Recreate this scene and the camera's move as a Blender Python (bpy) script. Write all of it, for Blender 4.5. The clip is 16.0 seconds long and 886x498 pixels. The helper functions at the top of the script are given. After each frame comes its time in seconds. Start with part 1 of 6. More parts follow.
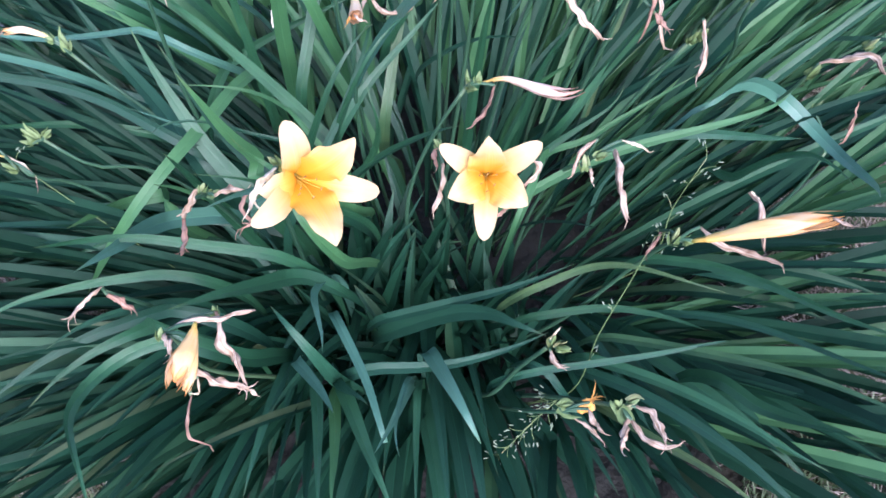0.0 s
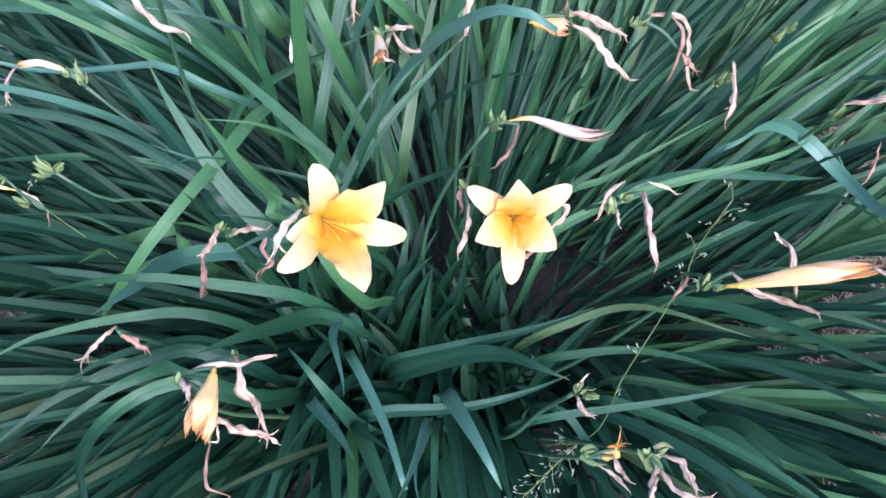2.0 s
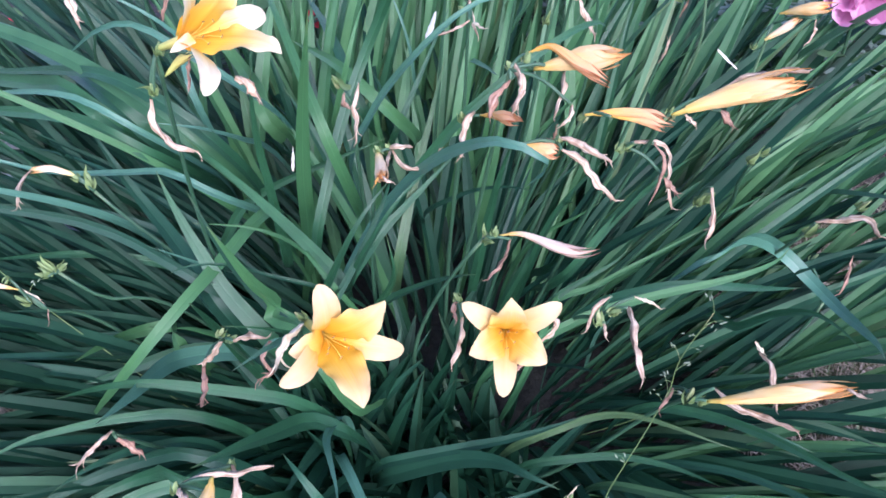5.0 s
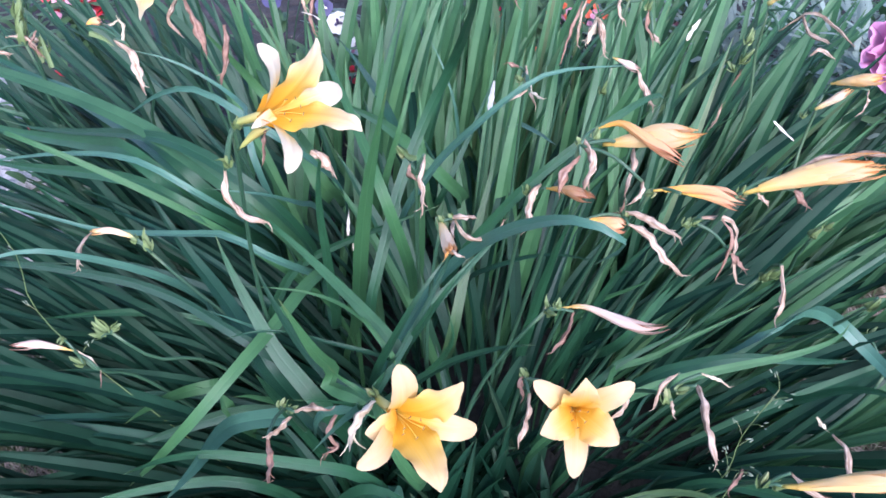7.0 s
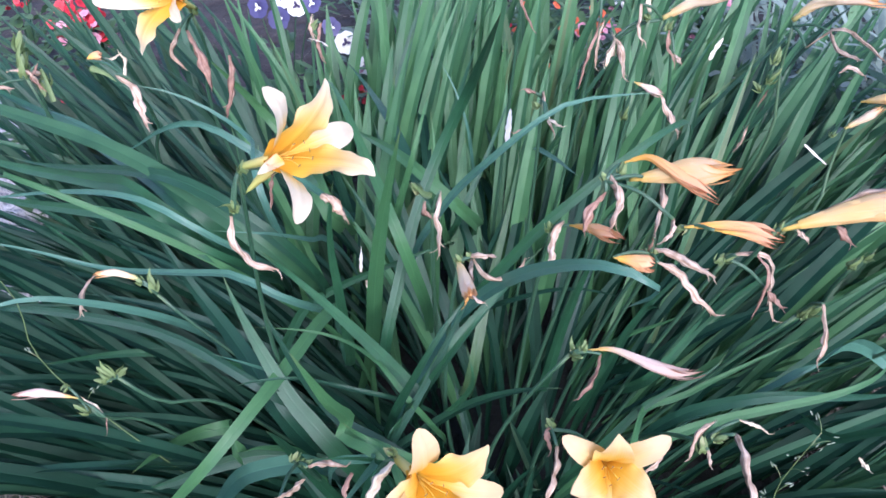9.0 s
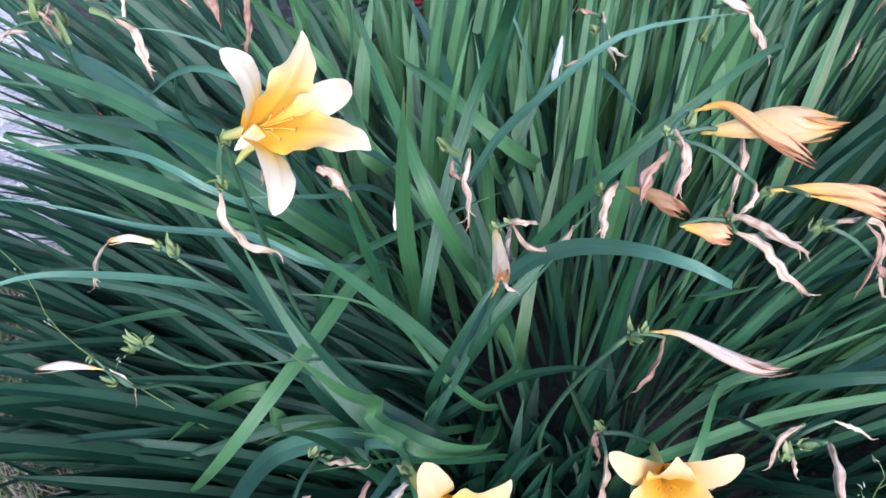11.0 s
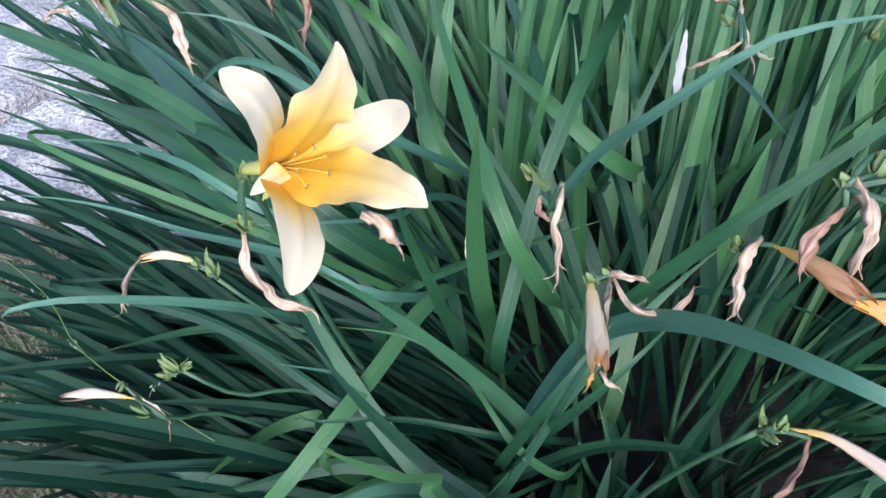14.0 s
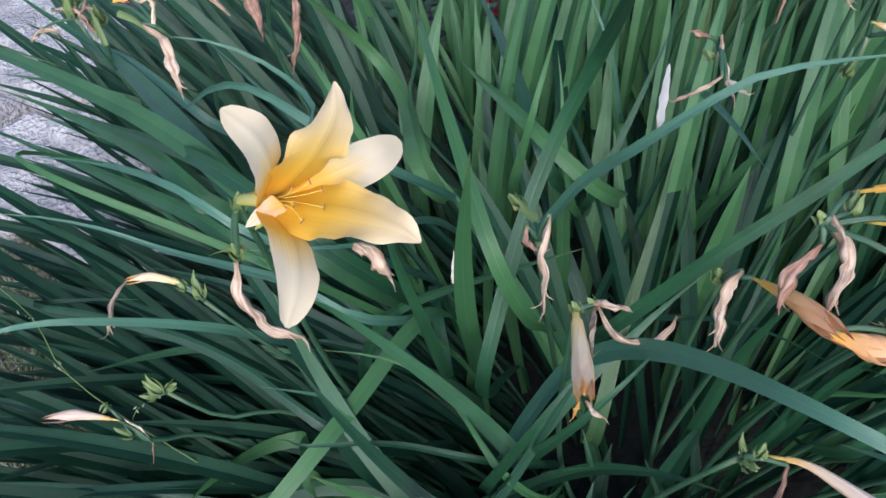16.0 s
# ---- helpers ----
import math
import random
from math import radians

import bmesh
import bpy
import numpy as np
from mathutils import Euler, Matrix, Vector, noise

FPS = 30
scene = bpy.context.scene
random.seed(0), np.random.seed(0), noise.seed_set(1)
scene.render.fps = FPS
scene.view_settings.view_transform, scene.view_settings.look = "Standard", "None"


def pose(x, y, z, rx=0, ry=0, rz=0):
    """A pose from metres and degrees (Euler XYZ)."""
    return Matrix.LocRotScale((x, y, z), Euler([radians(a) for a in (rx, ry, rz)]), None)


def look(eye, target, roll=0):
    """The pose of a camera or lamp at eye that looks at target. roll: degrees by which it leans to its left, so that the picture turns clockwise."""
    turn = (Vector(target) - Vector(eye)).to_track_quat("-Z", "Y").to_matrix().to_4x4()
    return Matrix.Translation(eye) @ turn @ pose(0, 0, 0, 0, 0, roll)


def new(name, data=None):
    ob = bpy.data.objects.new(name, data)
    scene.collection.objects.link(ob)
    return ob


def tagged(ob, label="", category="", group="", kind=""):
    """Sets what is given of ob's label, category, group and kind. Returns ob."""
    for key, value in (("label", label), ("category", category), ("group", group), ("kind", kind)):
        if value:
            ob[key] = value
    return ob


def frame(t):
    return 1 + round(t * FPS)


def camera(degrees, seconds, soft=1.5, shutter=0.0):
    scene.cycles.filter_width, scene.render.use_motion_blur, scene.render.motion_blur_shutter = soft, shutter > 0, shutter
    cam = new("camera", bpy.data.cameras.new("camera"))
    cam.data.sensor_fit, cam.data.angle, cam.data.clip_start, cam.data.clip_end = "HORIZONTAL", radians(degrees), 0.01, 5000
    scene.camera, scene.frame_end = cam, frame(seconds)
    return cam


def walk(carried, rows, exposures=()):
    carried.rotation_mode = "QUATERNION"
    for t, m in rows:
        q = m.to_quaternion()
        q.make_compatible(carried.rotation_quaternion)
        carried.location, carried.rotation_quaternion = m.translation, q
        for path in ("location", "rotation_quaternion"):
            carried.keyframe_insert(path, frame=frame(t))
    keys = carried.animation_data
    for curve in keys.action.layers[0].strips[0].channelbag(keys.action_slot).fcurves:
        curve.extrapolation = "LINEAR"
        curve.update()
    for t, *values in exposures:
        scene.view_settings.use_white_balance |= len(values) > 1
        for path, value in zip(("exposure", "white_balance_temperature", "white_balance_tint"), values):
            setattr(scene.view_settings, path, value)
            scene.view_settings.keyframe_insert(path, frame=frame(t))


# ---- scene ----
cam = camera(60.7, 16.0, soft=1.6)
PATH = [
    (0, (0.048, 0.007, 1.03), (-0.001, 1.277, -0.515), -2.0),
    (0.5, (0.038, 0.015, 1.02), (-0.014, 1.294, -0.516), -2.3),
    (1, (0.03, 0.027, 1.019), (-0.024, 1.312, -0.512), -2.3),
    (1.5, (0.025, 0.029, 1.025), (-0.023, 1.324, -0.499), -1.6),
    (2, (0.02, 0.03, 1.03), (-0.018, 1.348, -0.473), -1.1),
    (2.5, (0.019, 0.029, 1.037), (-0.01, 1.364, -0.452), -0.9),
    (3, (0.017, 0.031, 1.044), (-0.014, 1.382, -0.43), -0.8),
    (3.5, (0.017, 0.03, 1.053), (-0.009, 1.402, -0.402), -0.5),
    (4, (0.015, 0.031, 1.06), (-0.003, 1.428, -0.371), 0.1),
    (4.2, (0.015, 0.03, 1.064), (0.003, 1.442, -0.353), 0.4),
    (6.3, (-0.02, 0.043, 1.089), (-0.018, 1.561, -0.213), 1.2),
    (6.5, (-0.027, 0.046, 1.092), (-0.038, 1.565, -0.208), 1.0),
    (7, (-0.047, 0.053, 1.095), (-0.079, 1.595, -0.177), 1.1),
    (7.5, (-0.065, 0.056, 1.101), (-0.103, 1.626, -0.137), 1.0),
    (8, (-0.075, 0.063, 1.104), (-0.11, 1.657, -0.104), 0.7),
    (8.5, (-0.076, 0.078, 1.098), (-0.105, 1.661, -0.124), 0.4),
    (9, (-0.056, 0.106, 1.095), (-0.117, 1.662, -0.16), -0.6),
    (9.5, (-0.04, 0.137, 1.094), (-0.157, 1.656, -0.202), -1.7),
    (9.7, (-0.036, 0.149, 1.089), (-0.186, 1.635, -0.241), -3.1),
    (11.8, (-0.005, 0.286, 1.049), (-0.363, 1.616, -0.401), -9.9),
    (12, (-0.005, 0.297, 1.044), (-0.385, 1.613, -0.413), -10.5),
    (12.5, (-0.007, 0.318, 1.033), (-0.439, 1.605, -0.436), -12.0),
    (13, (-0.009, 0.333, 1.026), (-0.501, 1.6, -0.442), -13.9),
    (13.5, (-0.014, 0.357, 1.018), (-0.529, 1.614, -0.45), -14.2),
    (14, (-0.033, 0.374, 1.006), (-0.53, 1.647, -0.455), -12.7),
    (14.5, (-0.054, 0.385, 1.017), (-0.547, 1.692, -0.414), -10.9),
    (15, (-0.052, 0.379, 1.027), (-0.543, 1.709, -0.384), -10.7),
    (15.5, (-0.047, 0.376, 1.028), (-0.504, 1.712, -0.388), -10.0),
    (16, (-0.037, 0.374, 1.02), (-0.486, 1.686, -0.422), -10.4),
]
walk(cam, [(t, look(eye, target, roll)) for t, eye, target, roll in PATH], [(0, 1.78, 5600, 26), (4.2, 1.6, 5600, 26), (6.5, 1.52, 5580, 25), (7.5, 1.48, 5560, 26), (9.7, 1.38, 5620, 24), (12, 1.5, 5760, 17), (13.4, 1.5, 5780, 15), (14.3, 1.14, 5960, 13), (15, 0.92, 6040, 13), (16, 0.9, 6040, 14)])
# ---- light: an open evening sky, the sun veiled, behind the viewer ----
world = bpy.data.worlds.new("sky")
scene.world = world
world.use_nodes = True
sky = world.node_tree.nodes.new("ShaderNodeTexSky")
sky.sky_type = "NISHITA"
sky.sun_disc = False
sky.sun_elevation = radians(36)
sky.sun_rotation = radians(164)
back = world.node_tree.nodes["Background"]
back.inputs["Strength"].default_value = 0.12
world.node_tree.links.new(sky.outputs["Color"], back.inputs["Color"])
lamp = bpy.data.lights.new("sun", "SUN")
lamp.energy, lamp.angle, lamp.color = 2.4, radians(40), (1.0, 0.95, 0.88)
sun = new("sun", lamp)
sun.matrix_world = look((0.9, -2.4, 2.5), (0, 0.8, 0))
# ---- materials ----
def shader(name):
    m = bpy.data.materials.new(name)
    m.use_nodes = True
    return m, m.node_tree.nodes, m.node_tree.links, m.node_tree.nodes["Principled BSDF"]


def ramp(nodes, links, source, stops):
    r = nodes.new("ShaderNodeValToRGB")
    r.color_ramp.elements[0].position, r.color_ramp.elements[0].color = stops[0][0], (*stops[0][1], 1)
    r.color_ramp.elements[1].position, r.color_ramp.elements[1].color = stops[-1][0], (*stops[-1][1], 1)
    for at, colour in stops[1:-1]:
        r.color_ramp.elements.new(at).color = (*colour, 1)
    if source is not None:
        links.new(source, r.inputs["Fac"])
    return r.outputs["Color"]


def mixed(nodes, links, fac, a, b, mode="MIX"):
    m = nodes.new("ShaderNodeMix")
    m.data_type, m.blend_type = "RGBA", mode
    for socket, value in ((m.inputs["Factor"], fac), (m.inputs["A"], a), (m.inputs["B"], b)):
        if isinstance(value, (int, float)):
            socket.default_value = value
        elif isinstance(value, tuple):
            socket.default_value = (*value, 1)
        else:
            links.new(value, socket)
    return m.outputs["Result"]


def noise_of(nodes, links, vector, scale, detail=4.0):
    n = nodes.new("ShaderNodeTexNoise")
    n.inputs["Scale"].default_value, n.inputs["Detail"].default_value = scale, detail
    links.new(vector, n.inputs["Vector"])
    return n.outputs["Fac"]


def scaled(nodes, links, vector, factors):
    v = nodes.new("ShaderNodeVectorMath")
    v.operation = "MULTIPLY"
    links.new(vector, v.inputs[0])
    v.inputs[1].default_value = factors
    return v.outputs["Vector"]


def bumped(nodes, links, b, height, strength, distance):
    n = nodes.new("ShaderNodeBump")
    n.inputs["Strength"].default_value, n.inputs["Distance"].default_value = strength, distance
    links.new(height, n.inputs["Height"])
    links.new(n.outputs["Normal"], b.inputs["Normal"])


def thin(m, nodes, links, b, colour, share):
    """Lets some light through a thin leaf or petal."""
    t = nodes.new("ShaderNodeBsdfTranslucent")
    links.new(colour, t.inputs["Color"])
    mix = nodes.new("ShaderNodeMixShader")
    mix.inputs["Fac"].default_value = share
    links.new(b.outputs["BSDF"], mix.inputs[1])
    links.new(t.outputs["BSDF"], mix.inputs[2])
    links.new(mix.outputs["Shader"], nodes["Material Output"].inputs["Surface"])


def foliage(name, dark, light, old, rough=0.42, joined=False, let=0.2, shine=0.55):
    m, nodes, links, b = shader(name)
    info = nodes.new("ShaderNodeNewGeometry" if joined else "ShaderNodeObjectInfo")
    chance = info.outputs["Random Per Island" if joined else "Random"]
    uv = nodes.new("ShaderNodeTexCoord").outputs["UV"]
    place = nodes.new("ShaderNodeTexCoord").outputs["Object"]
    own = ramp(nodes, links, chance, [(0.0, dark), (0.7, light), (0.93, light), (1.0, old)])
    veins = noise_of(nodes, links, scaled(nodes, links, uv, (34, 0.35, 1)), 1.0, 2)
    blot = noise_of(nodes, links, place, 26.0, 5)
    colour = mixed(nodes, links, ramp(nodes, links, veins, [(0.35, (0, 0, 0)), (0.7, (0.5, 0.5, 0.5))]), own, light)
    colour = mixed(nodes, links, ramp(nodes, links, blot, [(0.35, (0, 0, 0)), (0.75, (0.5, 0.5, 0.5))]), colour, dark)
    split = nodes.new("ShaderNodeSeparateXYZ")
    links.new(uv, split.inputs[0])
    colour = mixed(nodes, links, ramp(nodes, links, split.outputs["Y"], [(0.955, (0, 0, 0)), (1.0, (0.75, 0.75, 0.75))]), colour, old)
    rib = nodes.new("ShaderNodeMath")
    rib.operation = "SUBTRACT"
    links.new(split.outputs["X"], rib.inputs[0])
    rib.inputs[1].default_value = 0.5
    size = nodes.new("ShaderNodeMath")
    size.operation = "ABSOLUTE"
    links.new(rib.outputs[0], size.inputs[0])
    colour = mixed(nodes, links, ramp(nodes, links, size.outputs[0], [(0.0, (0.4, 0.4, 0.4)), (0.05, (0, 0, 0))]), colour, tuple(1.2 * v for v in light))
    fine = noise_of(nodes, links, scaled(nodes, links, uv, (110, 0.8, 1)), 1.0, 2)
    colour = mixed(nodes, links, ramp(nodes, links, fine, [(0.4, (0.22, 0.22, 0.22)), (0.6, (0, 0, 0))]), colour, tuple(0.7 * v for v in dark))
    links.new(colour, b.inputs["Base Color"])
    b.inputs["Roughness"].default_value = rough
    b.inputs["Specular IOR Level"].default_value = shine
    bumped(nodes, links, b, veins, 0.4, 0.002)
    thin(m, nodes, links, b, colour, let)
    return m


def petal(name, stops, let=0.22):
    """Stops run from a tepal's foot to its tip."""
    m, nodes, links, b = shader(name)
    uv = nodes.new("ShaderNodeTexCoord").outputs["UV"]
    split = nodes.new("ShaderNodeSeparateXYZ")
    links.new(uv, split.inputs[0])
    streak = noise_of(nodes, links, scaled(nodes, links, uv, (22, 1.2, 1)), 1.0, 3)
    shift = nodes.new("ShaderNodeMath")
    shift.operation = "MULTIPLY_ADD"
    links.new(streak, shift.inputs[0])
    shift.inputs[1].default_value = 0.24
    shift.inputs[2].default_value = -0.12
    off = nodes.new("ShaderNodeMath")
    off.operation = "SUBTRACT"
    links.new(split.outputs["X"], off.inputs[0])
    off.inputs[1].default_value = 0.5
    rim = nodes.new("ShaderNodeMath")
    rim.operation = "MULTIPLY"
    links.new(off.outputs[0], rim.inputs[0])
    links.new(off.outputs[0], rim.inputs[1])
    pale = nodes.new("ShaderNodeMath")
    pale.operation = "MULTIPLY_ADD"
    links.new(rim.outputs[0], pale.inputs[0])
    pale.inputs[1].default_value = 0.5
    links.new(split.outputs["Y"], pale.inputs[2])
    along = nodes.new("ShaderNodeMath")
    links.new(pale.outputs[0], along.inputs[0])
    links.new(shift.outputs[0], along.inputs[1])
    colour = ramp(nodes, links, along.outputs[0], stops)
    fine = ramp(nodes, links, streak, [(0.3, (0.84, 0.74, 0.62)), (0.65, (1, 1, 1))])
    colour = mixed(nodes, links, 0.16, colour, fine, "MULTIPLY")
    links.new(colour, b.inputs["Base Color"])
    b.inputs["Roughness"].default_value = 0.55
    bumped(nodes, links, b, streak, 0.14, 0.001)
    thin(m, nodes, links, b, colour, let)
    return m


def dry(name, stops):
    """Withered tissue: papery, streaked lengthwise."""
    m, nodes, links, b = shader(name)
    uv = nodes.new("ShaderNodeTexCoord").outputs["UV"]
    place = nodes.new("ShaderNodeTexCoord").outputs["Object"]
    streak = noise_of(nodes, links, scaled(nodes, links, uv, (9, 2.5, 1)), 1.0, 5)
    spot = noise_of(nodes, links, place, 90.0, 3)
    colour = ramp(nodes, links, streak, stops)
    colour = mixed(nodes, links, ramp(nodes, links, spot, [(0.45, (0, 0, 0)), (0.75, (0.8, 0.8, 0.8))]), colour, stops[0][1])
    split = nodes.new("ShaderNodeSeparateXYZ")
    links.new(uv, split.inputs[0])
    ends = ramp(nodes, links, split.outputs["Y"], [(0.0, (0.55, 0.55, 0.55)), (0.16, (0, 0, 0)), (0.78, (0, 0, 0)), (1.0, (0.75, 0.75, 0.75))])
    colour = mixed(nodes, links, ends, colour, tuple(0.5 * (a + c) for a, c in zip(stops[0][1], stops[1][1])))
    links.new(colour, b.inputs["Base Color"])
    b.inputs["Roughness"].default_value = 0.7
    bumped(nodes, links, b, streak, 0.6, 0.003)
    thin(m, nodes, links, b, colour, 0.12)
    return m


def plain(name, a, b_, scale, rough, relief=0.0, depth=0.01):
    """Two tones broken up by noise at two scales."""
    m, nodes, links, b = shader(name)
    place = nodes.new("ShaderNodeTexCoord").outputs["Object"]
    coarse, fine = noise_of(nodes, links, place, scale, 6), noise_of(nodes, links, place, scale * 9, 6)
    colour = mixed(nodes, links, ramp(nodes, links, coarse, [(0.35, (0, 0, 0)), (0.65, (1, 1, 1))]), a, b_)
    colour = mixed(nodes, links, ramp(nodes, links, fine, [(0.3, (0.5, 0.5, 0.5)), (0.7, (0, 0, 0))]), colour, tuple(0.45 * v for v in a))
    links.new(colour, b.inputs["Base Color"])
    b.inputs["Roughness"].default_value = rough
    if relief:
        bumped(nodes, links, b, fine, relief, depth)
    return m


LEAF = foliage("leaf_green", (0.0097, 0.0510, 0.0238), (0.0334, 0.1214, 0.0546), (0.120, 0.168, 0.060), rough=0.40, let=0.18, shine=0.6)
# Darker copy of the leaf green: shade on low leaves painted in.
LEAF_DEEP = foliage("shaded_leaf_green", (0.0070, 0.0387, 0.0220), (0.0229, 0.0915, 0.0510), (0.080, 0.120, 0.048), rough=0.42, let=0.15, shine=0.5)
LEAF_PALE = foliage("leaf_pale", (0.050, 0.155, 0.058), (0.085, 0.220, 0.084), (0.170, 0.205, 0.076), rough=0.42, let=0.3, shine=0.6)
# Bluish copy of the leaf green: reflected sky put into the base colour.
LEAF_BLUE = foliage("sky_sheen_leaf", (0.048, 0.145, 0.098), (0.090, 0.220, 0.155), (0.110, 0.189, 0.090), rough=0.36, shine=0.85)
# One leaf green at three brightnesses, painting the clump's light and shade.
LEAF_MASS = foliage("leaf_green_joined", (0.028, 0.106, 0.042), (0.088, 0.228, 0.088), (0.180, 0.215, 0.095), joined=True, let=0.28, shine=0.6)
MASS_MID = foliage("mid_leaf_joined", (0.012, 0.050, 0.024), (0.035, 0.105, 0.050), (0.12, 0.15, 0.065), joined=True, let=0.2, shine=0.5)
# Near-black copy: shade between and below the leaves put into their green.
MASS_DEEP = foliage("shaded_leaf_joined", (0.004, 0.023, 0.013), (0.013, 0.062, 0.032), (0.055, 0.075, 0.034), rough=0.5, joined=True, shine=0.25)
STEM = foliage("stem_green", (0.025, 0.075, 0.042), (0.045, 0.11, 0.06), (0.12, 0.18, 0.08), let=0.0)
POD = foliage("pod_green", (0.085, 0.145, 0.050), (0.185, 0.255, 0.095), (0.36, 0.32, 0.18), rough=0.5, let=0.05)
SEPAL = petal("sepal_cream", [(0.0, (0.58, 0.40, 0.05)), (0.20, (0.76, 0.40, 0.015)), (0.38, (0.75, 0.45, 0.06)), (0.56, (0.71, 0.48, 0.18)), (0.76, (0.68, 0.49, 0.27)), (1.0, (0.66, 0.47, 0.27))], 0.36)
PETAL = petal("petal_yellow", [(0.0, (0.58, 0.40, 0.05)), (0.22, (0.76, 0.38, 0.012)), (0.46, (0.76, 0.43, 0.035)), (0.66, (0.73, 0.46, 0.10)), (0.84, (0.70, 0.48, 0.22)), (1.0, (0.68, 0.49, 0.27))], 0.36)
SEPAL_FRESH = petal("sepal_whitish", [(0.0, (0.55, 0.44, 0.10)), (0.18, (0.90, 0.44, 0.025)), (0.40, (0.92, 0.54, 0.08)), (0.54, (0.93, 0.68, 0.32)), (0.70, (0.93, 0.79, 0.60)), (1.0, (0.92, 0.77, 0.57))], 0.5)
PETAL_FRESH = petal("petal_bright", [(0.0, (0.60, 0.46, 0.10)), (0.22, (0.92, 0.48, 0.03)), (0.48, (0.93, 0.56, 0.07)), (0.66, (0.93, 0.63, 0.20)), (0.82, (0.93, 0.71, 0.40)), (1.0, (0.93, 0.76, 0.54))], 0.5)
FILAMENT = plain("filament", (0.80, 0.55, 0.08), (0.85, 0.65, 0.15), 60, 0.5)
ANTHER = plain("anther", (0.22, 0.12, 0.04), (0.36, 0.20, 0.07), 200, 0.7)
DRY = {
    "pink": dry("withered_pink", [(0.28, (0.17, 0.095, 0.055)), (0.42, (0.42, 0.28, 0.19)), (0.55, (0.58, 0.45, 0.35)), (0.75, (0.72, 0.61, 0.53))]),
    "brown": dry("withered_brown", [(0.25, (0.10, 0.05, 0.035)), (0.45, (0.30, 0.16, 0.11)), (0.62, (0.42, 0.27, 0.21)), (0.8, (0.50, 0.38, 0.33))]),
    "orange": dry("withered_orange", [(0.25, (0.42, 0.16, 0.04)), (0.42, (0.72, 0.33, 0.05)), (0.6, (0.80, 0.44, 0.12)), (0.8, (0.66, 0.42, 0.30))]),
    "cream": dry("withered_cream", [(0.25, (0.45, 0.30, 0.17)), (0.4, (0.68, 0.56, 0.39)), (0.6, (0.78, 0.68, 0.53)), (0.8, (0.74, 0.62, 0.53))]),
}
SHUT = {
    "yellow": petal("shut_yellow", [(0.0, (0.48, 0.46, 0.12)), (0.12, (0.88, 0.59, 0.14)), (0.35, (0.91, 0.66, 0.32)), (0.55, (0.90, 0.63, 0.27)), (0.78, (0.89, 0.65, 0.39)), (0.95, (0.88, 0.48, 0.16)), (1.0, (0.62, 0.24, 0.07))], 0.3),
    "orange": petal("shut_orange", [(0.0, (0.60, 0.46, 0.10)), (0.25, (0.90, 0.48, 0.09)), (0.5, (0.86, 0.50, 0.21)), (0.9, (0.77, 0.43, 0.25)), (1.0, (0.42, 0.15, 0.06))], 0.3),
    "pink": petal("shut_pink", [(0.0, (0.50, 0.46, 0.14)), (0.18, (0.76, 0.46, 0.12)), (0.3, (0.79, 0.61, 0.44)), (0.6, (0.73, 0.58, 0.50)), (0.92, (0.62, 0.43, 0.34)), (1.0, (0.40, 0.18, 0.12))], 0.2),
    "cream": petal("shut_cream", [(0.0, (0.50, 0.48, 0.14)), (0.15, (0.82, 0.60, 0.26)), (0.45, (0.88, 0.70, 0.48)), (0.82, (0.86, 0.64, 0.46)), (0.93, (0.86, 0.48, 0.18)), (1.0, (0.66, 0.32, 0.12))], 0.2),
    "green": petal("shut_green", [(0.0, (0.30, 0.36, 0.10)), (0.5, (0.44, 0.42, 0.12)), (1.0, (0.62, 0.50, 0.16))], 0.1),
}
SCRAP = petal("bleached_petal", [(0.0, (0.80, 0.72, 0.60)), (0.2, (0.76, 0.70, 0.62)), (0.9, (0.76, 0.70, 0.62)), (1.0, (0.72, 0.58, 0.46))], 0.2)
STONE = plain("pale_stone", (0.38, 0.37, 0.40), (0.68, 0.66, 0.67), 9.0, 0.9, 0.9, 0.03)
STRAW = plain("dry_straw", (0.18, 0.15, 0.13), (0.42, 0.36, 0.31), 30, 0.8)
GRASS = foliage("lawn_grass", (0.04, 0.08, 0.035), (0.11, 0.16, 0.07), (0.32, 0.27, 0.17), rough=0.5, joined=True)
SEED = plain("grass_seed", (0.14, 0.20, 0.12), (0.30, 0.35, 0.26), 80, 0.7)
# ---- shapes ----
def part(name, bm, material, parent=None, label=""):
    mesh = bpy.data.meshes.new(name)
    bm.to_mesh(mesh)
    bm.free()
    mesh.materials.append(material)
    for p in mesh.polygons:
        p.use_smooth = True
    ob = new(name, mesh)
    if parent is not None:
        ob.parent = parent
        ob.matrix_parent_inverse = parent.matrix_basis.inverted()
    return tagged(ob, label)


def anchor(name, place, label, category, group="", kind=""):
    ob = new(name)
    ob.empty_display_size = 0.02
    ob.matrix_basis = Matrix.Translation(place)
    return tagged(ob, label, category, group, kind)


